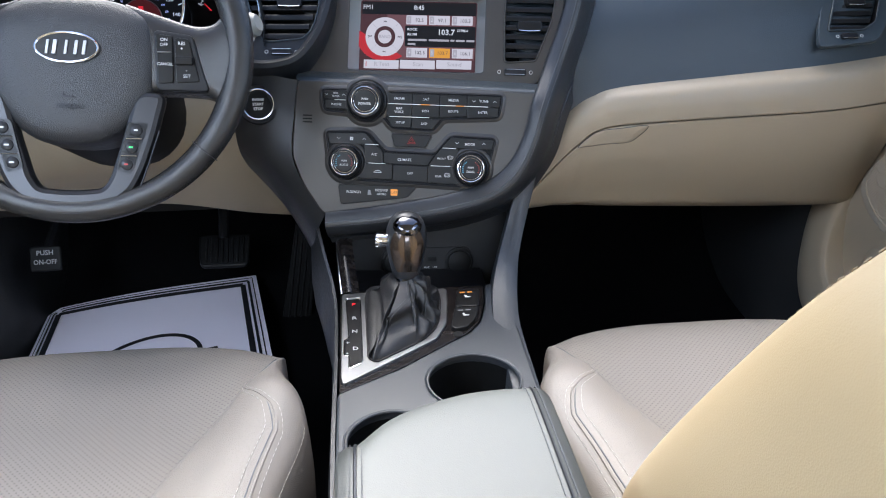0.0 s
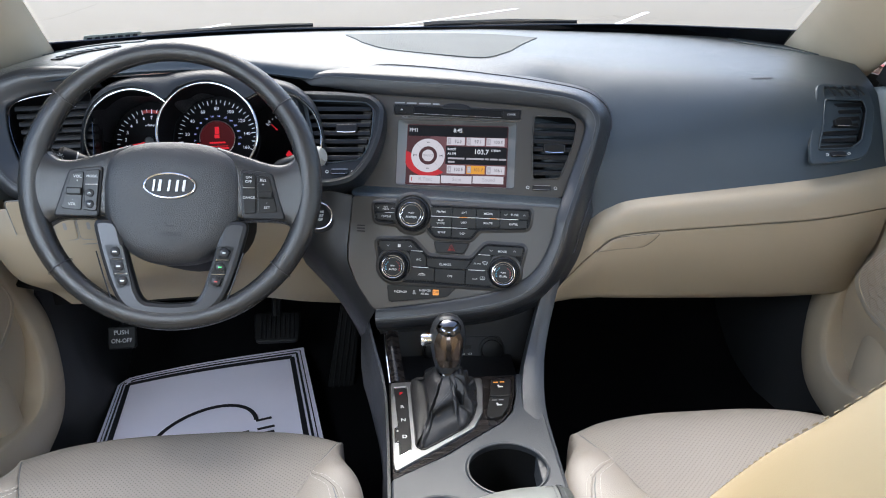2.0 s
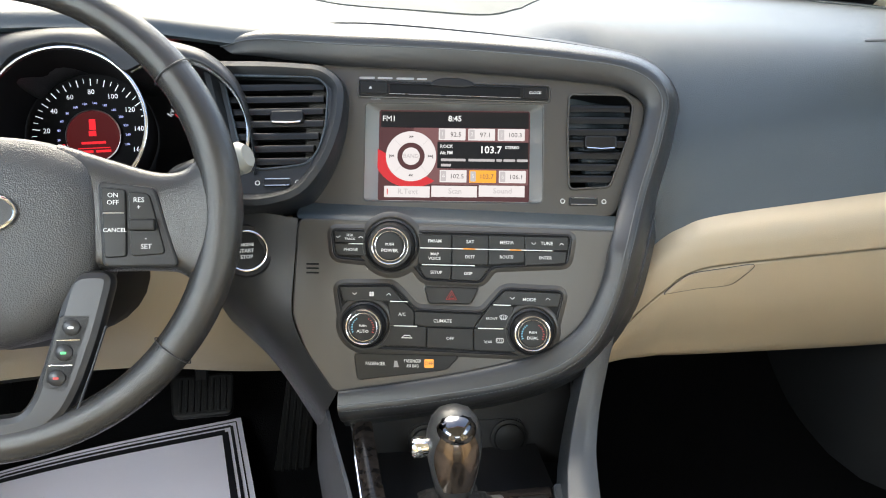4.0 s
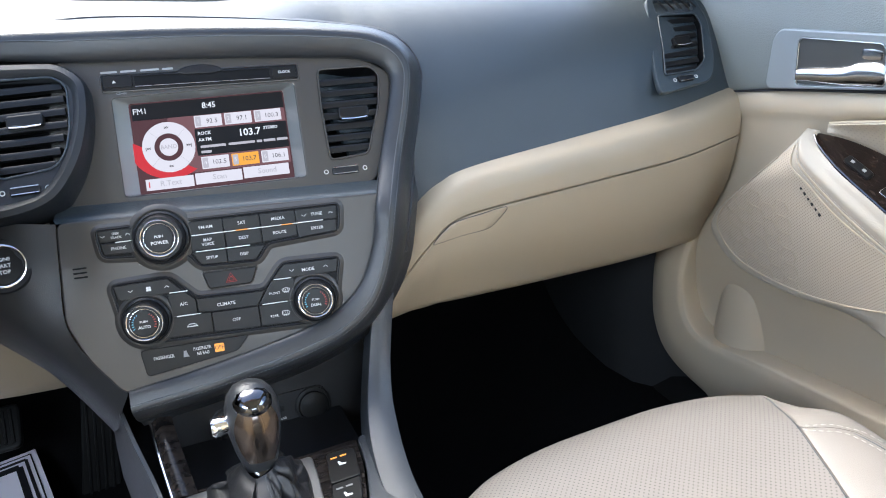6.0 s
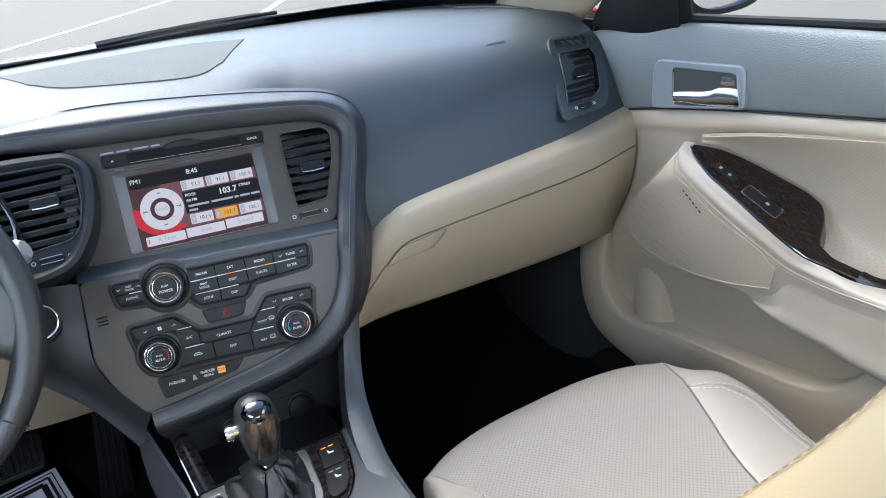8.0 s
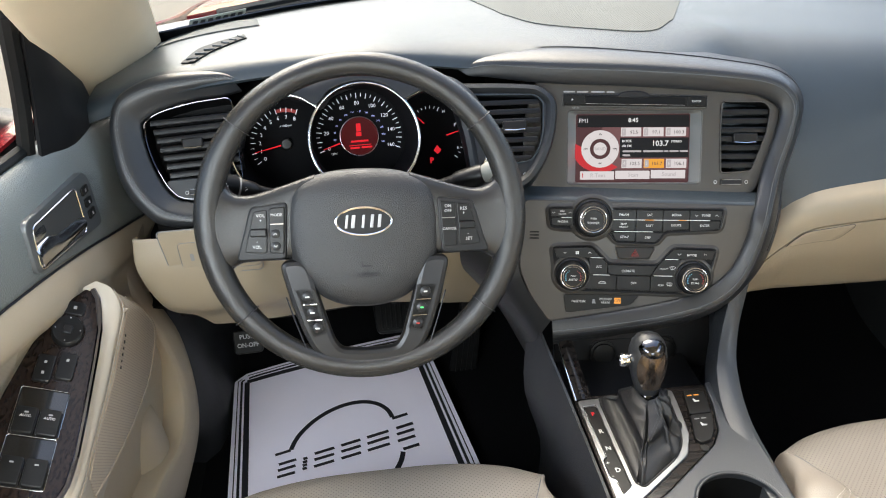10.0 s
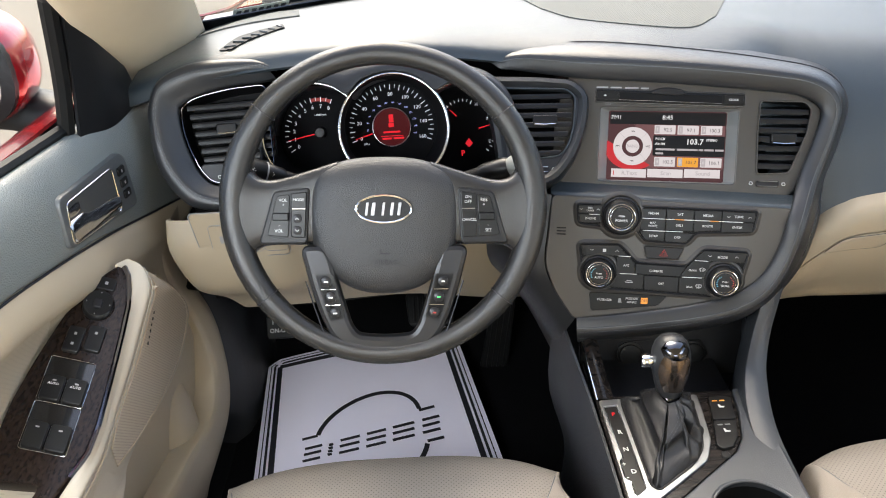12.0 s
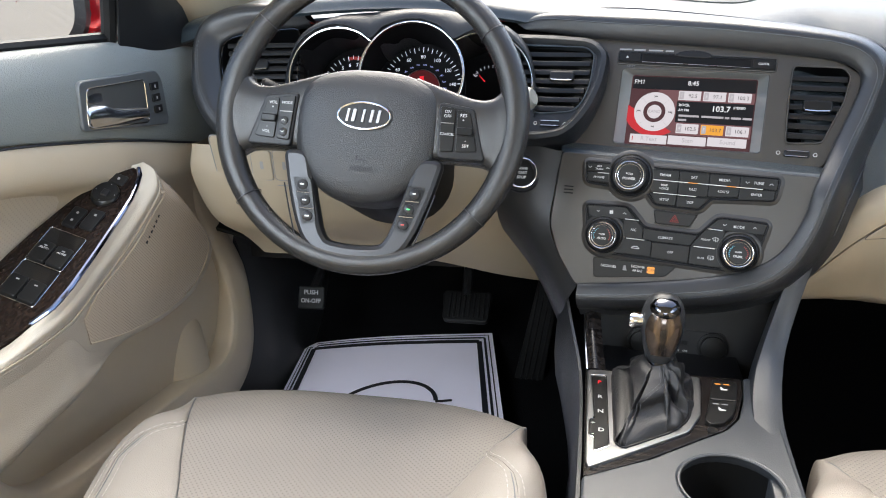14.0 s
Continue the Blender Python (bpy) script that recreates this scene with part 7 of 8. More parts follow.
# ---- climate keys ----
climate = thing("climate_controls", LO.translation, "black climate button panel with two chrome-ringed knobs", "control panel", "centre stack controls")
c_loop = [(-0.118, 0.0125), (-0.062, 0.0138), (-0.038, -0.0115), (0.031, -0.0135), (0.052, 0.0115), (0.112, 0.0095), (0.1015, -0.0375), (0.080, -0.0555), (-0.092, -0.0505), (-0.110, -0.0375)]
part("surround", band(rpoly(c_loop, 0.007, 4), ((0.0015, 0.0005), (0.0015, 0.0022), (0.0005, 0.0028), (-0.0005, 0.0022), (-0.0006, 0.0))), BLACK, climate, "raised black rim", LO)
part("ridge", band(rpoly(c_loop, 0.007, 4), ((0.0062, 0.0), (0.0040, 0.0014), (0.0022, 0.0022), (0.0013, 0.0016), (0.0012, 0.0))), PANEL, climate, "bronze-grey ridge", LO)
part("recess", plate([rpoly(c_loop, 0.007, 4)], 0.002, 0.0003), VENT, climate, m=LO @ Matrix.Translation((0, 0, 0.0012)))
k = key(climate, [(-0.1165, 0.0115), (-0.064, 0.0125), (-0.050, -0.0025), (-0.112, -0.0035)], ("",))
for s, u in (("v", -0.1005), ("^", -0.0655)):
    key(climate, [(u - 0.001, 0.0055), (u + 0.001, 0.0055), (u + 0.001, 0.0035), (u - 0.001, 0.0035)], (s,), lift=0.0036)
for i in range(4):
    a = radians(45 + 90 * i)
    part("fan_mark", plate([[( -0.083 + 0.0016 * math.cos(a) + x, 0.0045 + 0.0016 * math.sin(a) + y) for x, y in circle(0, 0, 0.0013, 8)]], 0.0004, 0.00005), LETTER, k, m=LO @ Matrix.Translation((0, 0, 0.0039)))
key(climate, [(-0.066, -0.0035), (-0.049, -0.0035), (-0.0395, -0.0130), (-0.0395, -0.0275), (-0.064, -0.0275)], ("A/C",), dy=-0.001)
key(climate, [(-0.064, -0.0283), (-0.0395, -0.0283), (-0.0265, -0.0283), (-0.0265, -0.0495), (-0.075, -0.0490)], ("",))
part("recirculation_mark", tube([(-0.052, -0.040, 0.0042), (-0.049, -0.0375, 0.0042), (-0.044, -0.0375, 0.0042), (-0.041, -0.040, 0.0042)], 0.0006, 4, True), LETTER, climate, m=LO)
key(climate, [(-0.0387, -0.0128), (0.0305, -0.0145), (0.0215, -0.0288), (-0.0255, -0.0283), (-0.0387, -0.0265)], ("CLIMATE",))
key(climate, [(-0.0257, -0.0291), (0.0215, -0.0296), (0.0215, -0.0520), (-0.0257, -0.0500)], ("OFF",))
key(climate, [(0.0530, 0.0103), (0.1105, 0.0085), (0.1075, -0.0055), (0.040, -0.0040)], ("MODE",), dy=-0.001)
for s, u in (("v", 0.0605), ("^", 0.0965)):
    key(climate, [(u - 0.001, 0.0035), (u + 0.001, 0.0035), (u + 0.001, 0.0015), (u - 0.001, 0.0015)], (s,), lift=0.0036)
for pts, words in (([(0.039, -0.0050), (0.062, -0.0055), (0.060, -0.0285), (0.0225, -0.0285)], "FRONT"), ([(0.0223, -0.0293), (0.060, -0.0293), (0.066, -0.0530), (0.0223, -0.0520)], "REAR")):
    k = key(climate, pts, ("",))
    cx, cy = sum(p[0] for p in pts) / 4, sum(p[1] for p in pts) / 4
    text(words, 0.0026, (cx - 0.006, cy - 0.002, 0.0037), LO, LETTER, k)
    part("heat_mark", tube([(x, y, 0.0042) for x, y in (rrect(cx + 0.006, cy, 0.0072, 0.0042, 0.001, 3) if words == "REAR" else rpoly([(cx + 0.0018, cy + 0.001), (cx + 0.006, cy + 0.0024), (cx + 0.0102, cy + 0.001), (cx + 0.0085, cy - 0.002), (cx + 0.0035, cy - 0.002)], 0.0006))], 0.00032, 4, True), LETTER, k, m=LO)
    for i in range(3):
        part("heat_wave", tube([(cx + 0.0040 + 0.002 * i + d, cy - 0.0033 + 0.0016 * j, 0.0044) for j, d in enumerate((0.0, 0.0004, -0.0004, 0.0))], 0.00025, 4), LETTER, k, m=LO)
for a, b in (((-0.064, -0.0026), (-0.046, -0.0028)), ((-0.060, -0.0278), (-0.036, -0.0280)), ((0.041, -0.0045), (0.059, -0.0048)), ((0.026, -0.0288), (0.052, -0.0290))):
    bar(climate, *a, *b)
knob(climate, -0.0897, -0.0274, 0.0200, ("PUSH", "AUTO"), arcs=True, nm="driver_knob")
knob(climate, 0.0805, -0.0311, 0.0200, ("PUSH", "DUAL"), arcs=True, nm="passenger_knob")

hazard = thing("hazard_switch", on(LO, 0, 0.004), "black hazard light button with a red triangle", "button", "centre stack controls")
k = part("button", plate([rpoly([(-0.0295, 0.0130), (0.0262, 0.0120), (0.0185, -0.0045), (-0.0245, -0.0045)], 0.003)], 0.005, 0.001), BUTTON, hazard, m=LO @ Matrix.Translation((0, 0, 0.0028)))
part("rim", band(rpoly([(-0.0295, 0.0130), (0.0262, 0.0120), (0.0185, -0.0045), (-0.0245, -0.0045)], 0.003), ((0.0012, 0.0), (0.0010, 0.0018), (0.0002, 0.002), (0.0001, 0.0))), PANEL, hazard, m=LO)
for r in (0.0062, 0.0032):
    part("triangle", tube([(-0.0015 + r * math.cos(radians(90 + 120 * i)), 0.0030 + r * math.sin(radians(90 + 120 * i)), 0.0033) for i in range(3)], 0.0005, 4, True), RED_DIM, k, m=LO)
airbag = thing("airbag_indicator", on(LO, -0.05, -0.07), "dark passenger airbag indicator with an amber light", "indicator", "centre stack controls")
k = part("window", plate([rpoly([(-0.1015, -0.0575), (0.0085, -0.0580), (-0.0050, -0.0735), (-0.0975, -0.0860)], 0.005)], 0.004, 0.0008), GLOSS, airbag, m=LO @ Matrix.Translation((0, 0, 0.0016)))
k.data.materials[0] = BUTTON
part("seat_mark", plate([[(-0.0575 + x, -0.0675 + y) for x, y in ((-0.0015, 0.003), (0.0012, 0.003), (0.002, -0.001), (0.0035, -0.0036), (-0.0025, -0.0036))]], 0.0004, 0.0001), DIM, k, m=LO @ Matrix.Translation((0, 0, 0.0020)))
text("PASSENGER", 0.0036, (-0.079, -0.0680, 0.0019), LO, LETTER, k, wide=0.78)
for i, s in enumerate(("PASSENGER", "AIR BAG")):
    text(s, 0.0034, (-0.0405, -0.0645 - 0.0052 * i, 0.0019), LO, LETTER, k, wide=0.72)
part("off_light", plate([rrect(-0.0235, -0.0668, 0.0095, 0.0088, 0.001)], 0.0005, 0.0001), AMBER, k, "amber off light", LO @ Matrix.Translation((0, 0, 0.0020)))
text("OFF", 0.0042, (-0.0235, -0.0668, 0.0022), LO, INK, k, wide=0.9)
for i in range(3):
    part("microphone_slit", plate([rrect(-0.1445, 0.0340 - 0.0045 * i, 0.013, 0.0018, 0.0006)], 0.001, 0.0002), VENT, dashboard, m=LO @ Matrix.Translation((0, 0, 0.0006)))
start = thing("start_button", on(LO, -0.213, 0.046), "round black engine start button with a chrome ring", "button")
SB = facing(on(LO, -0.213, 0.046, -0.004), -2, 22)
part("collar", lathe([(0.0275, -0.01), (0.0275, 0.004), (0.0255, 0.006), (0.0225, 0.0055)], 40), BLACK, start, "black collar", SB)
part("chrome_ring", tube([(0.0205 * math.cos(2 * math.pi * i / 48), 0.0205 * math.sin(2 * math.pi * i / 48), 0.0062) for i in range(48)], 0.0014, 8, True), RING, start, "chrome ring", SB)
cap = part("cap", lathe([(0.0185, 0.0), (0.0185, 0.005), (0.0175, 0.006), (0, 0.0055)], 36), BUTTON, start, "black button face", SB)
for i, s in enumerate(("ENGINE", "START", "STOP")):
    text(s, 0.0038 if i else 0.0032, (0.0, 0.0062 - 0.0062 * i, 0.0063), SB, LETTER, cap, bold=0.0001)

# ---- grilles on the dash top ----
def pad_patch(far, near, nu=22, nv=10, lift=0.0022):
    """A patch that follows the pad between two edges given in plan."""
    a, b = catmull([(*q, 0) for q in far], nu), catmull([(*q, 0) for q in near], nu)
    bm = mesh_grid([[on_pad(*a[j].lerp(b[j], i / (nv - 1)).xy, lift) for j in range(nu)] for i in range(nv)])
    bmesh.ops.recalc_face_normals(bm, faces=bm.faces)
    bmesh.ops.solidify(bm, geom=bm.faces[:], thickness=0.002)
    return bm


sg_far = [(-0.168, 1.452), (-0.05, 1.463), (0.08, 1.452), (0.208, 1.408)]
sg_near = [(-0.132, 1.312), (-0.079, 1.245), (0.065, 1.200), (0.128, 1.245)]
part("speaker_grille", pad_patch(sg_far, sg_near, lift=0.0016), GREY_MESH, dashboard, "grey mesh loudspeaker grille")
dgr = part("demister_grille", pad_patch([(-0.608, 1.132), (-0.590, 1.195), (-0.537, 1.250)], [(-0.590, 1.128), (-0.570, 1.165), (-0.530, 1.224)], 16, 5), VENT, dashboard, "dark side demister slot")
for i in range(7):
    f = i / 7 + 0.05
    a, b = Vector((-0.606, 1.135, 0)).lerp(Vector((-0.538, 1.249, 0)), f), Vector((-0.590, 1.130, 0)).lerp(Vector((-0.531, 1.230, 0)), f + 0.03)
    part("slat", tube([on_pad(a.x, a.y, 0.003), on_pad(b.x, b.y, 0.003)], 0.0014, 5), PAD, dgr)
for far, near in (([(-0.665, 1.360), (-0.60, 1.405), (-0.533, 1.385)], [(-0.690, 1.275), (-0.60, 1.300), (-0.522, 1.320)]), ([(0.600, 1.415), (0.66, 1.375), (0.710, 1.320)], [(0.605, 1.350), (0.655, 1.310), (0.700, 1.250)])):
    part("tweeter_grille", pad_patch(far, near, 14, 8), GREY_MESH, dashboard, "rounded mesh tweeter grille")
part("airbag_mark", plate([rrect(0, 0, 0.036, 0.0035, 0.001)], 0.0005, 0.0001), INK, dashboard, m=Matrix.Translation(on_pad(0.535, 1.128, 0.001)) @ Euler((radians(24), 0, 0)).to_matrix().to_4x4())
# glove box latch outline, laid on the lid
lat = catmull([(0.330, 0.8125, 0), (0.297, 0.8105, 0), (0.264, 0.8065, 0), (0.248, 0.797, 0), (0.236, 0.784, 0), (0.242, 0.7835, 0), (0.273, 0.787, 0), (0.306, 0.789, 0), (0.319, 0.797, 0)], 64, True)
mid = sum((Vector(q) for q in lat), Vector()) / len(lat)
rows = []
for f, lift in ((1.0, -0.002), (0.99, 0.0008), (0.94, 0.0014), (0.6, 0.0016), (0.05, 0.0016)):
    rows.append([on_lid(*mid.lerp(q, f).xy, lift) for q in lat])
lt = part("latch", mesh_grid(rows, close_u=True, caps=True), SHADED_BEIGE, glove_box, "beige latch paddle")
part("latch_gap", tube([on_lid(*mid.lerp(q, 1.02).xy, 0.0002) for q in lat], 0.0005, 5, True), INK, lt)
# switches on the knee panel
KB = facing((-0.598, 0.9845, 0.866), 0, -6)
kb = part("switch_bank", plate([rpoly([(-0.052, 0.036), (0.075, 0.036), (0.075, -0.036), (-0.036, -0.036), (-0.047, -0.022)], 0.008)], 0.004, 0.001), SHADED_BEIGE, dashboard, "beige panel of small switches", KB)
part("bank_gap", tube([(x, y, -0.0006) for x, y in rpoly([(-0.053, 0.037), (0.076, 0.037), (0.076, -0.037), (-0.0365, -0.037), (-0.048, -0.0225)], 0.008)], 0.0007, 5, True), DIM, kb, m=KB)
for i, x in enumerate((-0.014, 0.024, 0.058)):
    sw = part("switch", plate([rrect(x, -0.006, 0.030, 0.044, 0.005)], 0.003, 0.0008), SHADED_BEIGE, kb, m=KB @ Matrix.Translation((0, 0, 0.0015)))
    part("switch_gap", tube([(px, py, 0.0004) for px, py in rrect(x, -0.006, 0.032, 0.046, 0.006)], 0.0005, 5, True), DIM, sw, m=KB)
    part("mark", plate([rrect(x, -0.006, 0.005, 0.012, 0.002)], 0.0004, 0.0001), DIM, sw, m=KB @ Matrix.Translation((0, 0, 0.0019)))

# ---- wheel controls ----
W2 = WH @ Matrix.Translation((0, 0, 0.010))
for sgn, words in ((-1, ("VOL", "MODE")), (1, ("RES", "ON"))):
    pad = part("control_pad", plate([rpoly([(sgn * 0.086, 0.022), (sgn * 0.128, 0.017), (sgn * 0.146, -0.044), (sgn * 0.090, -0.044)], 0.006)], 0.010, 0.002), BLACK, wheel, "black control pad", W2)
    k = part("rocker_frame", plate([rpoly([(sgn * 0.109, 0.014), (sgn * 0.124, 0.012), (sgn * 0.136, -0.034), (sgn * 0.111, -0.036)], 0.004)], 0.003, 0.0008), BUTTON, pad, m=W2 @ Matrix.Translation((0, 0, 0.0015)))
    part("rocker", plate([rrect(sgn * 0.1195, -0.012, 0.019, 0.009, 0.002)], 0.006, 0.0015), BUTTON, pad, "black rocker", W2 @ Matrix.Translation((0, 0, 0.006)))
    key2 = part("key_strip", plate([rpoly([(sgn * 0.089, 0.017), (sgn * 0.107, 0.015), (sgn * 0.108, -0.036), (sgn * 0.092, -0.037)], 0.003)], 0.004, 0.001), BUTTON, pad, m=W2 @ Matrix.Translation((0, 0, 0.0022)))
    part("key_line", tube([(sgn * 0.091, -0.003, 0.0027), (sgn * 0.106, -0.003, 0.0027)], 0.0006, 5), SATIN, key2, m=W2)
    if sgn < 0:
        text("VOL", 0.0038, (-0.1165, 0.007, 0.0018), W2, LETTER, pad)
        text("+", 0.0040, (-0.1165, 0.0015, 0.0018), W2, LETTER, pad)
        text("-", 0.0040, (-0.1215, -0.022, 0.0018), W2, LETTER, pad)
        text("VOL", 0.0038, (-0.1220, -0.0285, 0.0018), W2, LETTER, pad)
        text("MODE", 0.0034, (-0.0985, 0.0075, 0.0026), W2, LETTER, key2)
        for v, s in ((-0.014, 1), (-0.028, -1)):
            dome = part("dome_key", lathe([(0.0052, 0), (0.005, 0.0012), (0.003, 0.002), (0, 0.0022)], 20), SPOKE, key2, m=W2 @ Matrix.Translation((-0.1005, v, 0.0022)))
            part("arrow", tube([(-0.1025, v - 0.001 * s, 0.0046), (-0.1005, v + 0.001 * s, 0.0046), (-0.0985, v - 0.001 * s, 0.0046)], 0.0005, 4), LETTER, key2, m=W2)
    else:
        text("RES", 0.0038, (0.1165, 0.007, 0.0018), W2, LETTER, pad)
        text("+", 0.0040, (0.1165, 0.0015, 0.0018), W2, LETTER, pad)
        text("-", 0.0040, (0.1215, -0.022, 0.0018), W2, LETTER, pad)
        text("SET", 0.0038, (0.1220, -0.0285, 0.0018), W2, LETTER, pad)
        for i, s in enumerate(("ON", "OFF")):
            text(s, 0.0036, (0.098, 0.0105 - 0.0055 * i, 0.0026), W2, LETTER, key2)
        text("CANCEL", 0.0032, (0.0995, -0.016, 0.0026), W2, LETTER, key2)
    # keys on the lower spoke
    pts = [(sgn * 0.083, -0.079), (sgn * 0.0595, -0.079), (sgn * 0.0465, -0.133), (sgn * 0.0650, -0.138)]
    bank = part("spoke_keys", plate([rpoly(pts, 0.005)], 0.004, 0.001), BUTTON, wheel, "dark keys on the lower spoke", W2)
    for i in range(3):
        f = (0.17, 0.5, 0.83)[i]
        cu = np.interp(f, [0, 1], [0.0712, 0.0558])
        cv = np.interp(f, [0, 1], [-0.079, -0.1355])
        dome = part("dome_key", lathe([(0.0062, 0), (0.006, 0.0012), (0.004, 0.0022), (0, 0.0026)], 20), SPOKE, bank, m=W2 @ Matrix.Translation((sgn * cu, cv, 0.0)))
        mk = LETTER if sgn < 0 or i == 0 else (GREEN_MARK, RED_LIGHT)[i - 1]
        part("mark", plate([rrect(sgn * cu, cv, 0.0052 if sgn < 0 else 0.0042, 0.0018, 0.0006)], 0.0004, 0.0001), mk if mk is not RED_LIGHT else RED_DIM, bank, m=W2 @ Matrix.Translation((0, 0, 0.0030)))
        if i < 2:
            part("key_line", tube([(sgn * (cu - 0.0107), cv - 0.0093, 0.0006), (sgn * (cu + 0.006), cv - 0.0093, 0.0006)], 0.0006, 5), CHROME, bank, m=W2)

# ---- stalks ----
lamp_stalk = thing("light_stalk", (-0.50, 0.95, 0.96), "black light stalk with printed symbols behind the wheel", "stalk", "stalks")
p0, p1 = Vector((-0.43, 1.0, 0.915)), Vector((-0.551, 0.954, 0.9735))
part("arm", tube([p0, p0.lerp(p1, 0.5), p0.lerp(p1, 0.68)], [0.008, 0.0075, 0.009], 14), VENT, lamp_stalk)
part("switch_ring", tube([p0.lerp(p1, f) for f in (0.66, 0.69, 0.82, 0.84)], [0.0095, 0.0115, 0.0135, 0.0125], 20), BUTTON, lamp_stalk)
part("end", tube([p0.lerp(p1, f) for f in (0.84, 0.86, 0.97, 1.0)], [0.0140, 0.0150, 0.0162, 0.0130], 20), VENT, lamp_stalk)
part("end_joint", tube([p0.lerp(p1, 0.83), p0.lerp(p1, 0.845)], 0.0146, 20), DIM, lamp_stalk)
for f, w, r in ((0.76, 0.0125, 0.0022), (0.93, 0.0158, 0.0026)):
    sm = facing(p0.lerp(p1, f) + Vector((0.0, -w * 0.92, w * 0.42)), 6, 25)
    part("symbol", tube([(r * math.cos(a), r * math.sin(a), 0.0006) for a in [j * 0.5236 for j in range(12)]], 0.0005, 4, True), LETTER, lamp_stalk, m=sm)
    for a in [j * 0.7854 for j in range(8 if f > 0.9 else 2)]:
        part("symbol_ray", tube([(q * r * math.cos(a), q * r * math.sin(a), 0.0006) for q in (1.4, 2.0)], 0.0005, 4), LETTER, lamp_stalk, m=sm)
wipe_stalk = thing("wiper_stalk", (-0.22, 0.95, 0.95), "silver-tipped wiper stalk behind the wheel", "stalk", "stalks")
p0, p1 = Vector((-0.31, 1.0, 0.915)), Vector((-0.186, 0.958, 0.965))
part("arm", tube([p0, p0.lerp(p1, 0.45)], [0.010, 0.011], 14), VENT, wipe_stalk)
part("switch_ring", tube([p0.lerp(p1, 0.45), p0.lerp(p1, 0.5), p0.lerp(p1, 0.7), p0.lerp(p1, 0.74)], [0.0125, 0.014, 0.014, 0.0125], 18), BUTTON, wipe_stalk)
part("tip", tube([p0.lerp(p1, 0.74), p0.lerp(p1, 0.8), p0.lerp(p1, 0.96), p1], [0.0115, 0.0145, 0.0145, 0.010], 18), material("stalk_tip", (0.22, 0.22, 0.20), 0.45), wipe_stalk, "silver-grey end of the stalk")

# ---- console fittings ----
DK = pose(0, 0, deck_z + 0.0048)
for s, x, y, mt in (("P", -0.0885, 0.8545, RED_LIGHT), ("R", -0.0875, 0.820, LETTER), ("N", -0.087, 0.788, LETTER), ("D", -0.0862, 0.7495, LETTER)):
    text(s, 0.0070, (x, y), DK, mt, gate, bold=0.00015)
text("+", 0.0065, (-0.0955, 0.7625), DK, LETTER, gate)
text("-", 0.0065, (-0.0955, 0.741), DK, LETTER, gate)
part("gate_line", tube([(-0.0985, 0.8705, 0.0008), (-0.0805, 0.872, 0.0008)], 0.0010, 5), SATIN, gate, m=DK)
for pts, amber in ((((0.0497, 0.880), (0.0795, 0.877), (0.0720, 0.8325), (0.0408, 0.8325)), True), (((0.0405, 0.8310), (0.0717, 0.8310), (0.063, 0.801), (0.0505, 0.7825), (0.0355, 0.7785), (0.0300, 0.786)), False)):
    hb = part("heater_key", plate([rpoly(pts, 0.004)], 0.007, 0.0012), BUTTON, console, "black seat heater key", pose(0, 0, deck_z + 0.007))
    cx, cy = (0.061, 0.858) if amber else (0.0525, 0.811)
    part("seat_mark", plate([rpoly([(cx - 0.004, cy - 0.003), (cx + 0.003, cy - 0.003), (cx + 0.004, cy - 0.001), (cx - 0.001, cy), (cx - 0.0025, cy + 0.004), (cx - 0.0045, cy + 0.0035)], 0.001)], 0.0004, 0.0001), LETTER, hb, m=pose(0, 0, deck_z + 0.0074))
    for dx in (-0.006, 0.004):
        part("lamp", plate([rrect(cx + dx, cy + 0.011, 0.007, 0.0022, 0.0005)], 0.0004, 0.0001), AMBER if amber else DIM, hb, m=pose(0, 0, deck_z + 0.0074))
part("lock_cover", lathe([(0.006, 0), (0.006, 0.0012), (0.005, 0.002), (0, 0.002)], 20), BUTTON, console, m=pose(0.037, 0.772, deck_z + 0.002))
part("gloss_strip", surf([[(-0.111, 1.00, 0.672), (-0.101, 0.990, 0.677), (-0.090, 0.985, 0.672)], [(-0.109, 0.945, 0.649), (-0.099, 0.938, 0.655), (-0.086, 0.938, 0.647)], [(-0.104, 0.888, 0.624), (-0.094, 0.884, 0.629), (-0.080, 0.886, 0.622)]], 12, 16, 0.006), CONSOLE_WOOD, console, "glossy dark wood strip")
part("strip_edge", tube(catmull([(-0.1115, 1.00, 0.673), (-0.1095, 0.945, 0.6505), (-0.1045, 0.886, 0.6250)], 16), 0.0015, 6), CHROME, console, "chrome edge")
sp = part("socket_panel", plate([rrect(0.0, -0.020, 0.134, 0.048, 0.012)], 0.003, 0.0008), BLACK, console, "black socket panel", TR @ Matrix.Translation((0, 0, 0.002)))
for u in (-0.047, 0.049):
    part("socket_cover", lathe([(0.0215, 0), (0.0215, 0.003), (0.0185, 0.004), (0.018, 0.0015), (0.0165, 0.0015), (0.0165, 0.005), (0.015, 0.006), (0, 0.006)], 36), RUBBER, sp, "round black socket cover", TR @ Matrix.Translation((u, -0.018, 0.002)))
part("usb_port", plate([rrect(0.008, -0.014, 0.013, 0.006, 0.001)], 0.001, 0.0002), VENT, sp, m=TR @ Matrix.Translation((0, 0, 0.0026)))
text("AUX", 0.0028, (0.0, -0.026, 0.0022), TR, LETTER, sp)
text("USB", 0.0028, (0.012, -0.026, 0.0022), TR, LETTER, sp)

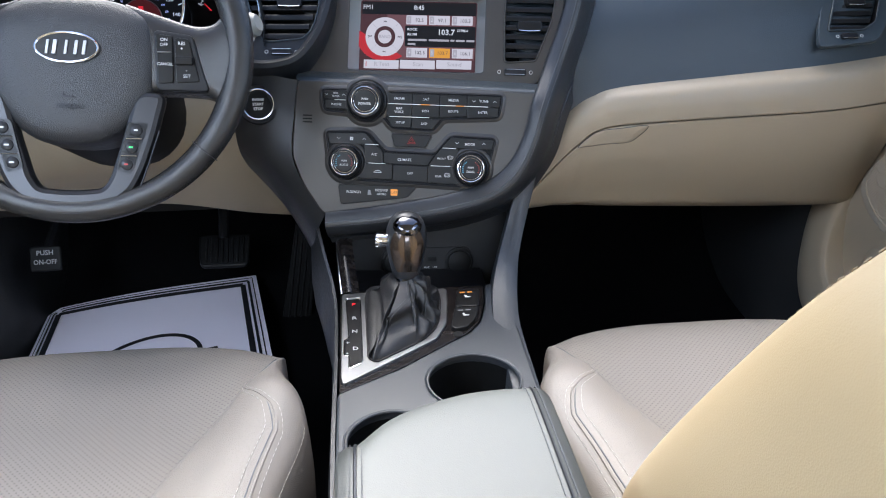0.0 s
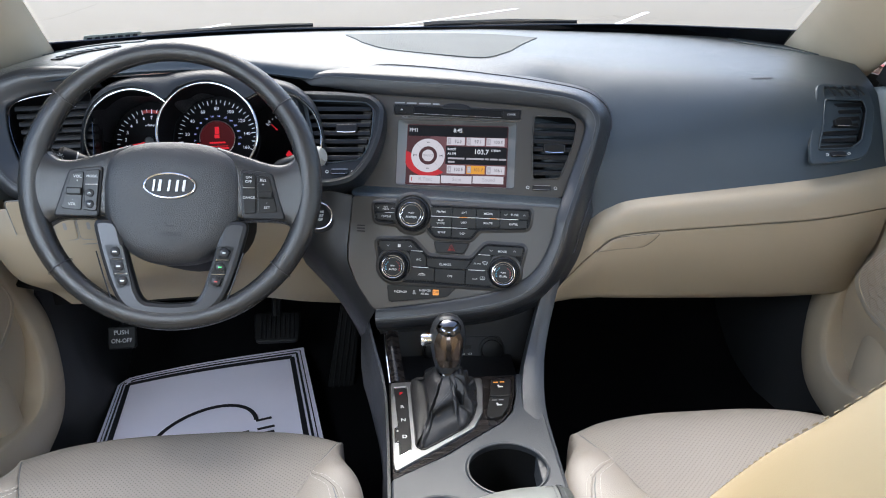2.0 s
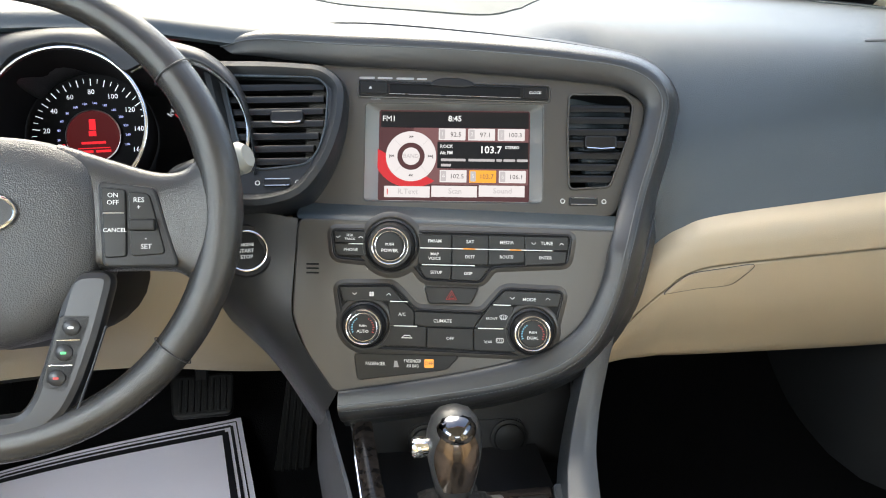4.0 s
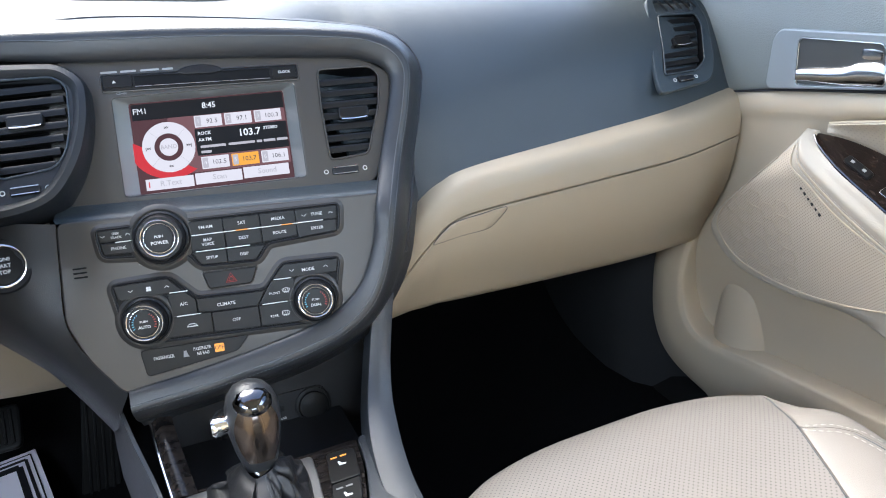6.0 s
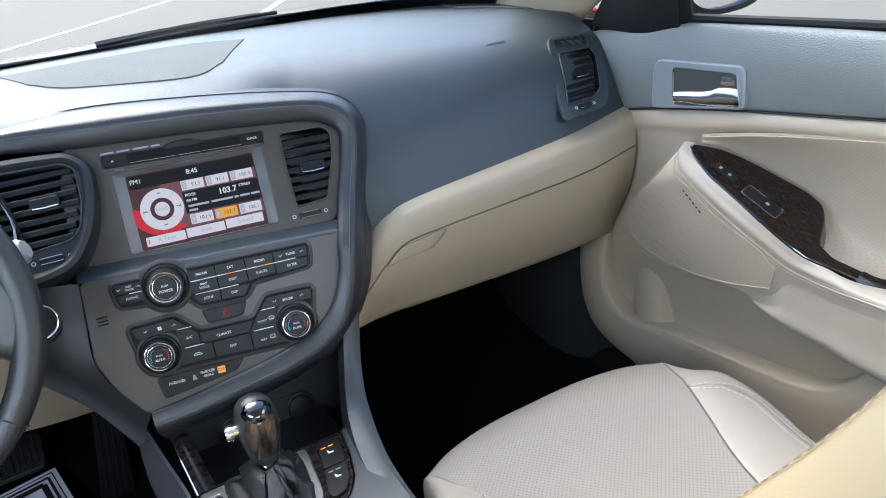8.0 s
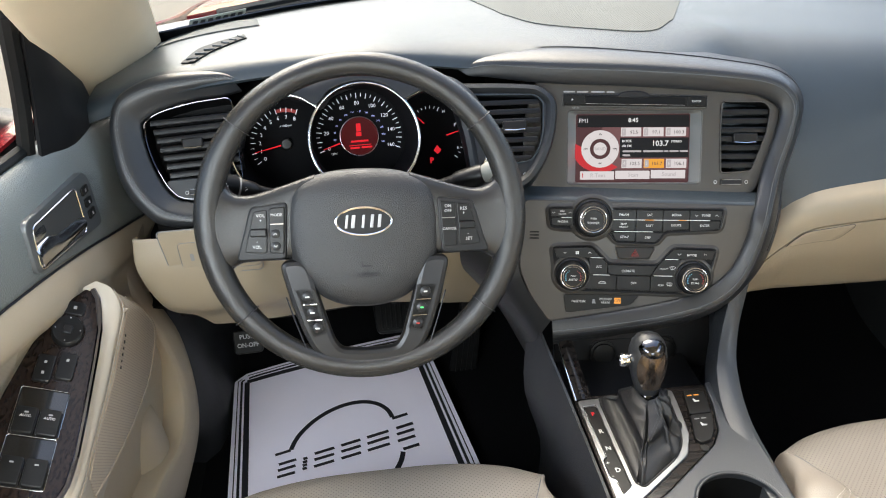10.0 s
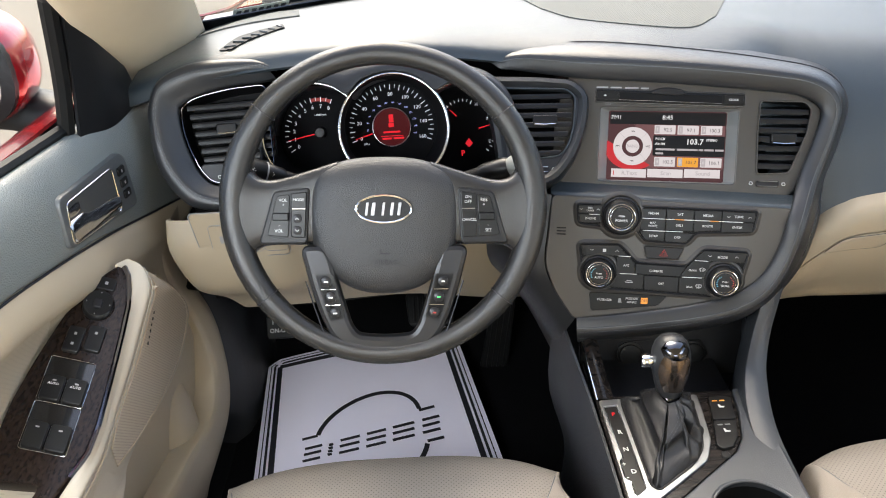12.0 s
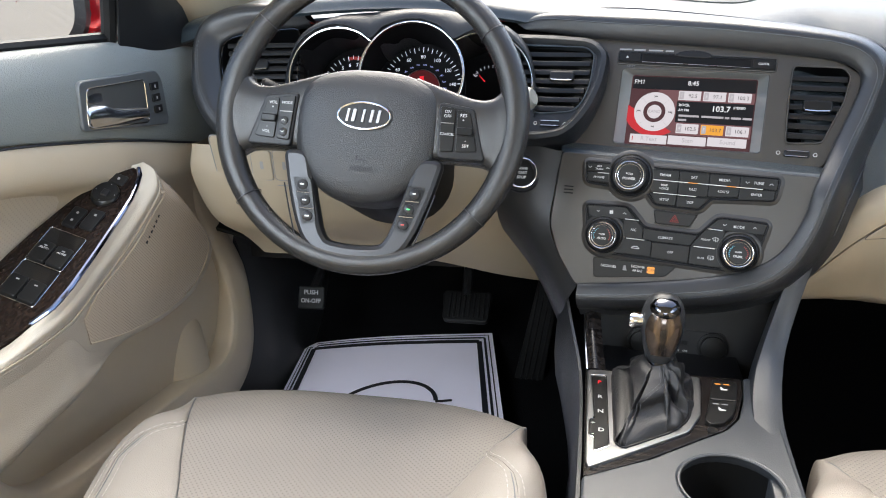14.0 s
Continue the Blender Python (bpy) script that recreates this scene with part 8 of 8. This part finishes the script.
# ---- pedals ----
brake = thing("brake_pedal", (-0.33, 1.32, 0.45), "ribbed black rubber brake pedal", "pedal", "pedals")
BP = facing((-0.344, 1.348, 0.487), 0, 48)
part("pad", plate([rpoly([(-0.050, 0.034), (0.050, 0.034), (0.047, -0.034), (-0.044, -0.034)], 0.012)], 0.014, 0.004), RUBBER, brake, m=BP)
for i in range(8):
    part("rib", plate([rrect(-0.032 + i * 0.0098, 0.0, 0.004, 0.052, 0.0015)], 0.004, 0.001), RUBBER, brake, m=BP @ Matrix.Translation((0, 0, 0.003)))
part("arm", tube([(-0.344, 1.363, 0.505), (-0.344, 1.43, 0.62), (-0.344, 1.47, 0.80)], 0.010, 8), BLACK, brake)
accel = thing("accelerator_pedal", (-0.21, 1.30, 0.30), "long ribbed black accelerator pedal hinged at the floor", "pedal", "pedals")
AP = Matrix.Translation((-0.203, 1.350, 0.412)) @ Euler((radians(80), 0, 0)).to_matrix().to_4x4() @ Matrix.Rotation(radians(-9), 4, "Z")
part("pad", plate([rpoly([(-0.020, 0.135), (0.022, 0.135), (0.030, -0.135), (-0.032, -0.135)], 0.006)], 0.014, 0.003), RUBBER, accel, m=AP)
for i in range(4):
    part("rib", plate([rrect(-0.016 + i * 0.011, 0.0, 0.004, 0.25, 0.0015)], 0.004, 0.001), RUBBER, accel, m=AP @ Matrix.Translation((0, 0, 0.003)))
park = thing("parking_brake_pedal", (-0.645, 1.30, 0.45), "small black parking brake pedal with white lettering", "pedal", "pedals")
PP = facing((-0.623, 1.235, 0.537), 3, 25)
pp = part("pad", plate([rrect(0, 0, 0.052, 0.044, 0.006)], 0.014, 0.003), RUBBER, park, m=PP)
text("PUSH", 0.0085, (0, 0.010, 0.0006), PP, SYMBOL, pp, bold=0.0002)
text("ON-OFF", 0.0085, (0, -0.006, 0.0006), PP, SYMBOL, pp, bold=0.0002, wide=0.9)
part("arm", tube([(-0.623, 1.25, 0.54), (-0.63, 1.36, 0.58), (-0.64, 1.47, 0.75)], 0.010, 8), BLACK, park)
tagged(part("rubber_floor_mat", surf([[(x, y, z) for y, z in ((0.80, 0.312), (1.05, 0.313), (1.2, 0.318), (1.38, 0.342))] for x in (-0.71, -0.5, -0.3, -0.14)], 24, 12, 0.006), RUBBER, None, "black floor mat in the driver's footwell"), category="floor mat")

# ---- paper mat ----
paper = thing("paper_floor_mat", (-0.46, 1.2, 0.36), "white paper floor mat with black border on the carpet", "paper mat")
PC = ((-0.665, 1.000, 0.352), (-0.215, 1.010, 0.352), (-0.300, 1.412, 0.402), (-0.690, 1.335, 0.376))


def sheet(s, t, h=0.0):
    a, b, c, d = (Vector(p) for p in PC)
    p = (a * (1 - s) + b * s) * (1 - t) + (d * (1 - s) + c * s) * t
    p.z += 0.008 * math.sin(3.1 * s + 0.6) * t + 0.010 * (1 - abs(2 * s - 1)) * (1 - t) * 0 + h + 0.020 * max(0, 0.06 - s) / 0.06 * -0.6
    return p


part("sheet", mesh_grid([[sheet(s / 30, -0.2 + t / 30) for s in range(31)] for t in range(37)]), PAPER, paper, "white paper sheet")


def ribbon(path, w, nm, mat=INK):
    """A printed stroke on the sheet, in the sheet's own (s, t), with w in metres."""
    pts = [Vector(p) for p in path]
    rows = []
    for i, p in enumerate(pts):
        t = (pts[min(i + 1, len(pts) - 1)] - pts[max(i - 1, 0)])
        n = Vector((-t.y * 0.36, t.x * 0.42)).normalized()
        n = Vector((n.x / 0.42, n.y / 0.36)) * w / 2
        rows.append([sheet(*(p - n), 0.0012), sheet(*(p + n), 0.0012)])
    part(nm, mesh_grid(rows), mat, paper, m=Matrix(), smooth=False)


def straight(a, b, k=16):
    return [(a[0] + (b[0] - a[0]) * i / k, a[1] + (b[1] - a[1]) * i / k) for i in range(k + 1)]


for ins, w in ((0.022, 0.0022), (0.043, 0.0050), (0.072, 0.0105)):
    i2 = ins * 1.05
    for a, b in (((ins, i2 - 0.2), (ins, 1 - i2)), ((ins, 1 - i2), (1 - ins, 1 - i2)), ((1 - ins, 1 - i2), (1 - ins, i2 - 0.2)), ((1 - ins, i2 - 0.2), (ins, i2 - 0.2))):
        ribbon(straight(a, b), w, "border_line")
em = lambda x, y: (0.505 + 0.30 * x + 0.035 * y, 0.295 + 0.06 * x + 0.29 * y)
ribbon([em(-0.09 + 0.76 * math.cos(radians(a)), 0.26 + 0.72 * math.sin(radians(a))) for a in range(8, 174, 5)], 0.0085, "emblem_arc")
ribbon([em(-0.02 + 0.78 * math.cos(radians(a)), -0.32 + 0.72 * math.sin(radians(a))) for a in range(188, 354, 5)], 0.0085, "emblem_arc")
for x0, x1, y in ((-1.07, -0.85, 0.34), (0.66, 0.90, 0.33), (-0.98, -0.80, -0.42), (0.76, 1.0, -0.36)):
    ribbon(straight(em(x0, y), em(x1, y), 4), 0.006, "emblem_foot")
for x0, x1 in ((-1.0, -0.76), (-0.66, -0.60), (-0.50, -0.22), (-0.12, 0.16), (0.26, 0.58), (0.70, 0.96)):
    for y in (-0.17, -0.03, 0.10) if x1 - x0 > 0.1 else (-0.15, -0.08, -0.01, 0.06):
        ribbon(straight(em(x0, y), em(x1, y), 3), 0.006, "emblem_bar")

# sticker at the foot of the windscreen
stk = tagged(part("plate_strip", plate([rrect(0, 0, 0.105, 0.020, 0.002)], 0.001, 0.0002), material("strip_grey", (0.35, 0.37, 0.34), 0.4), None, "grey-green strip with dark marks at the windscreen's foot", facing((-0.598, 1.395, 1.084), 38, -40)), category="sticker")
for i in range(7):
    part("mark", plate([rrect(-0.042 + i * 0.014, 0.0, 0.009, 0.010, 0.001)], 0.0004, 0.0001), INK, stk, m=facing((-0.598, 1.395, 1.084), 38, -40) @ Matrix.Translation((0, 0, 0.0006)))
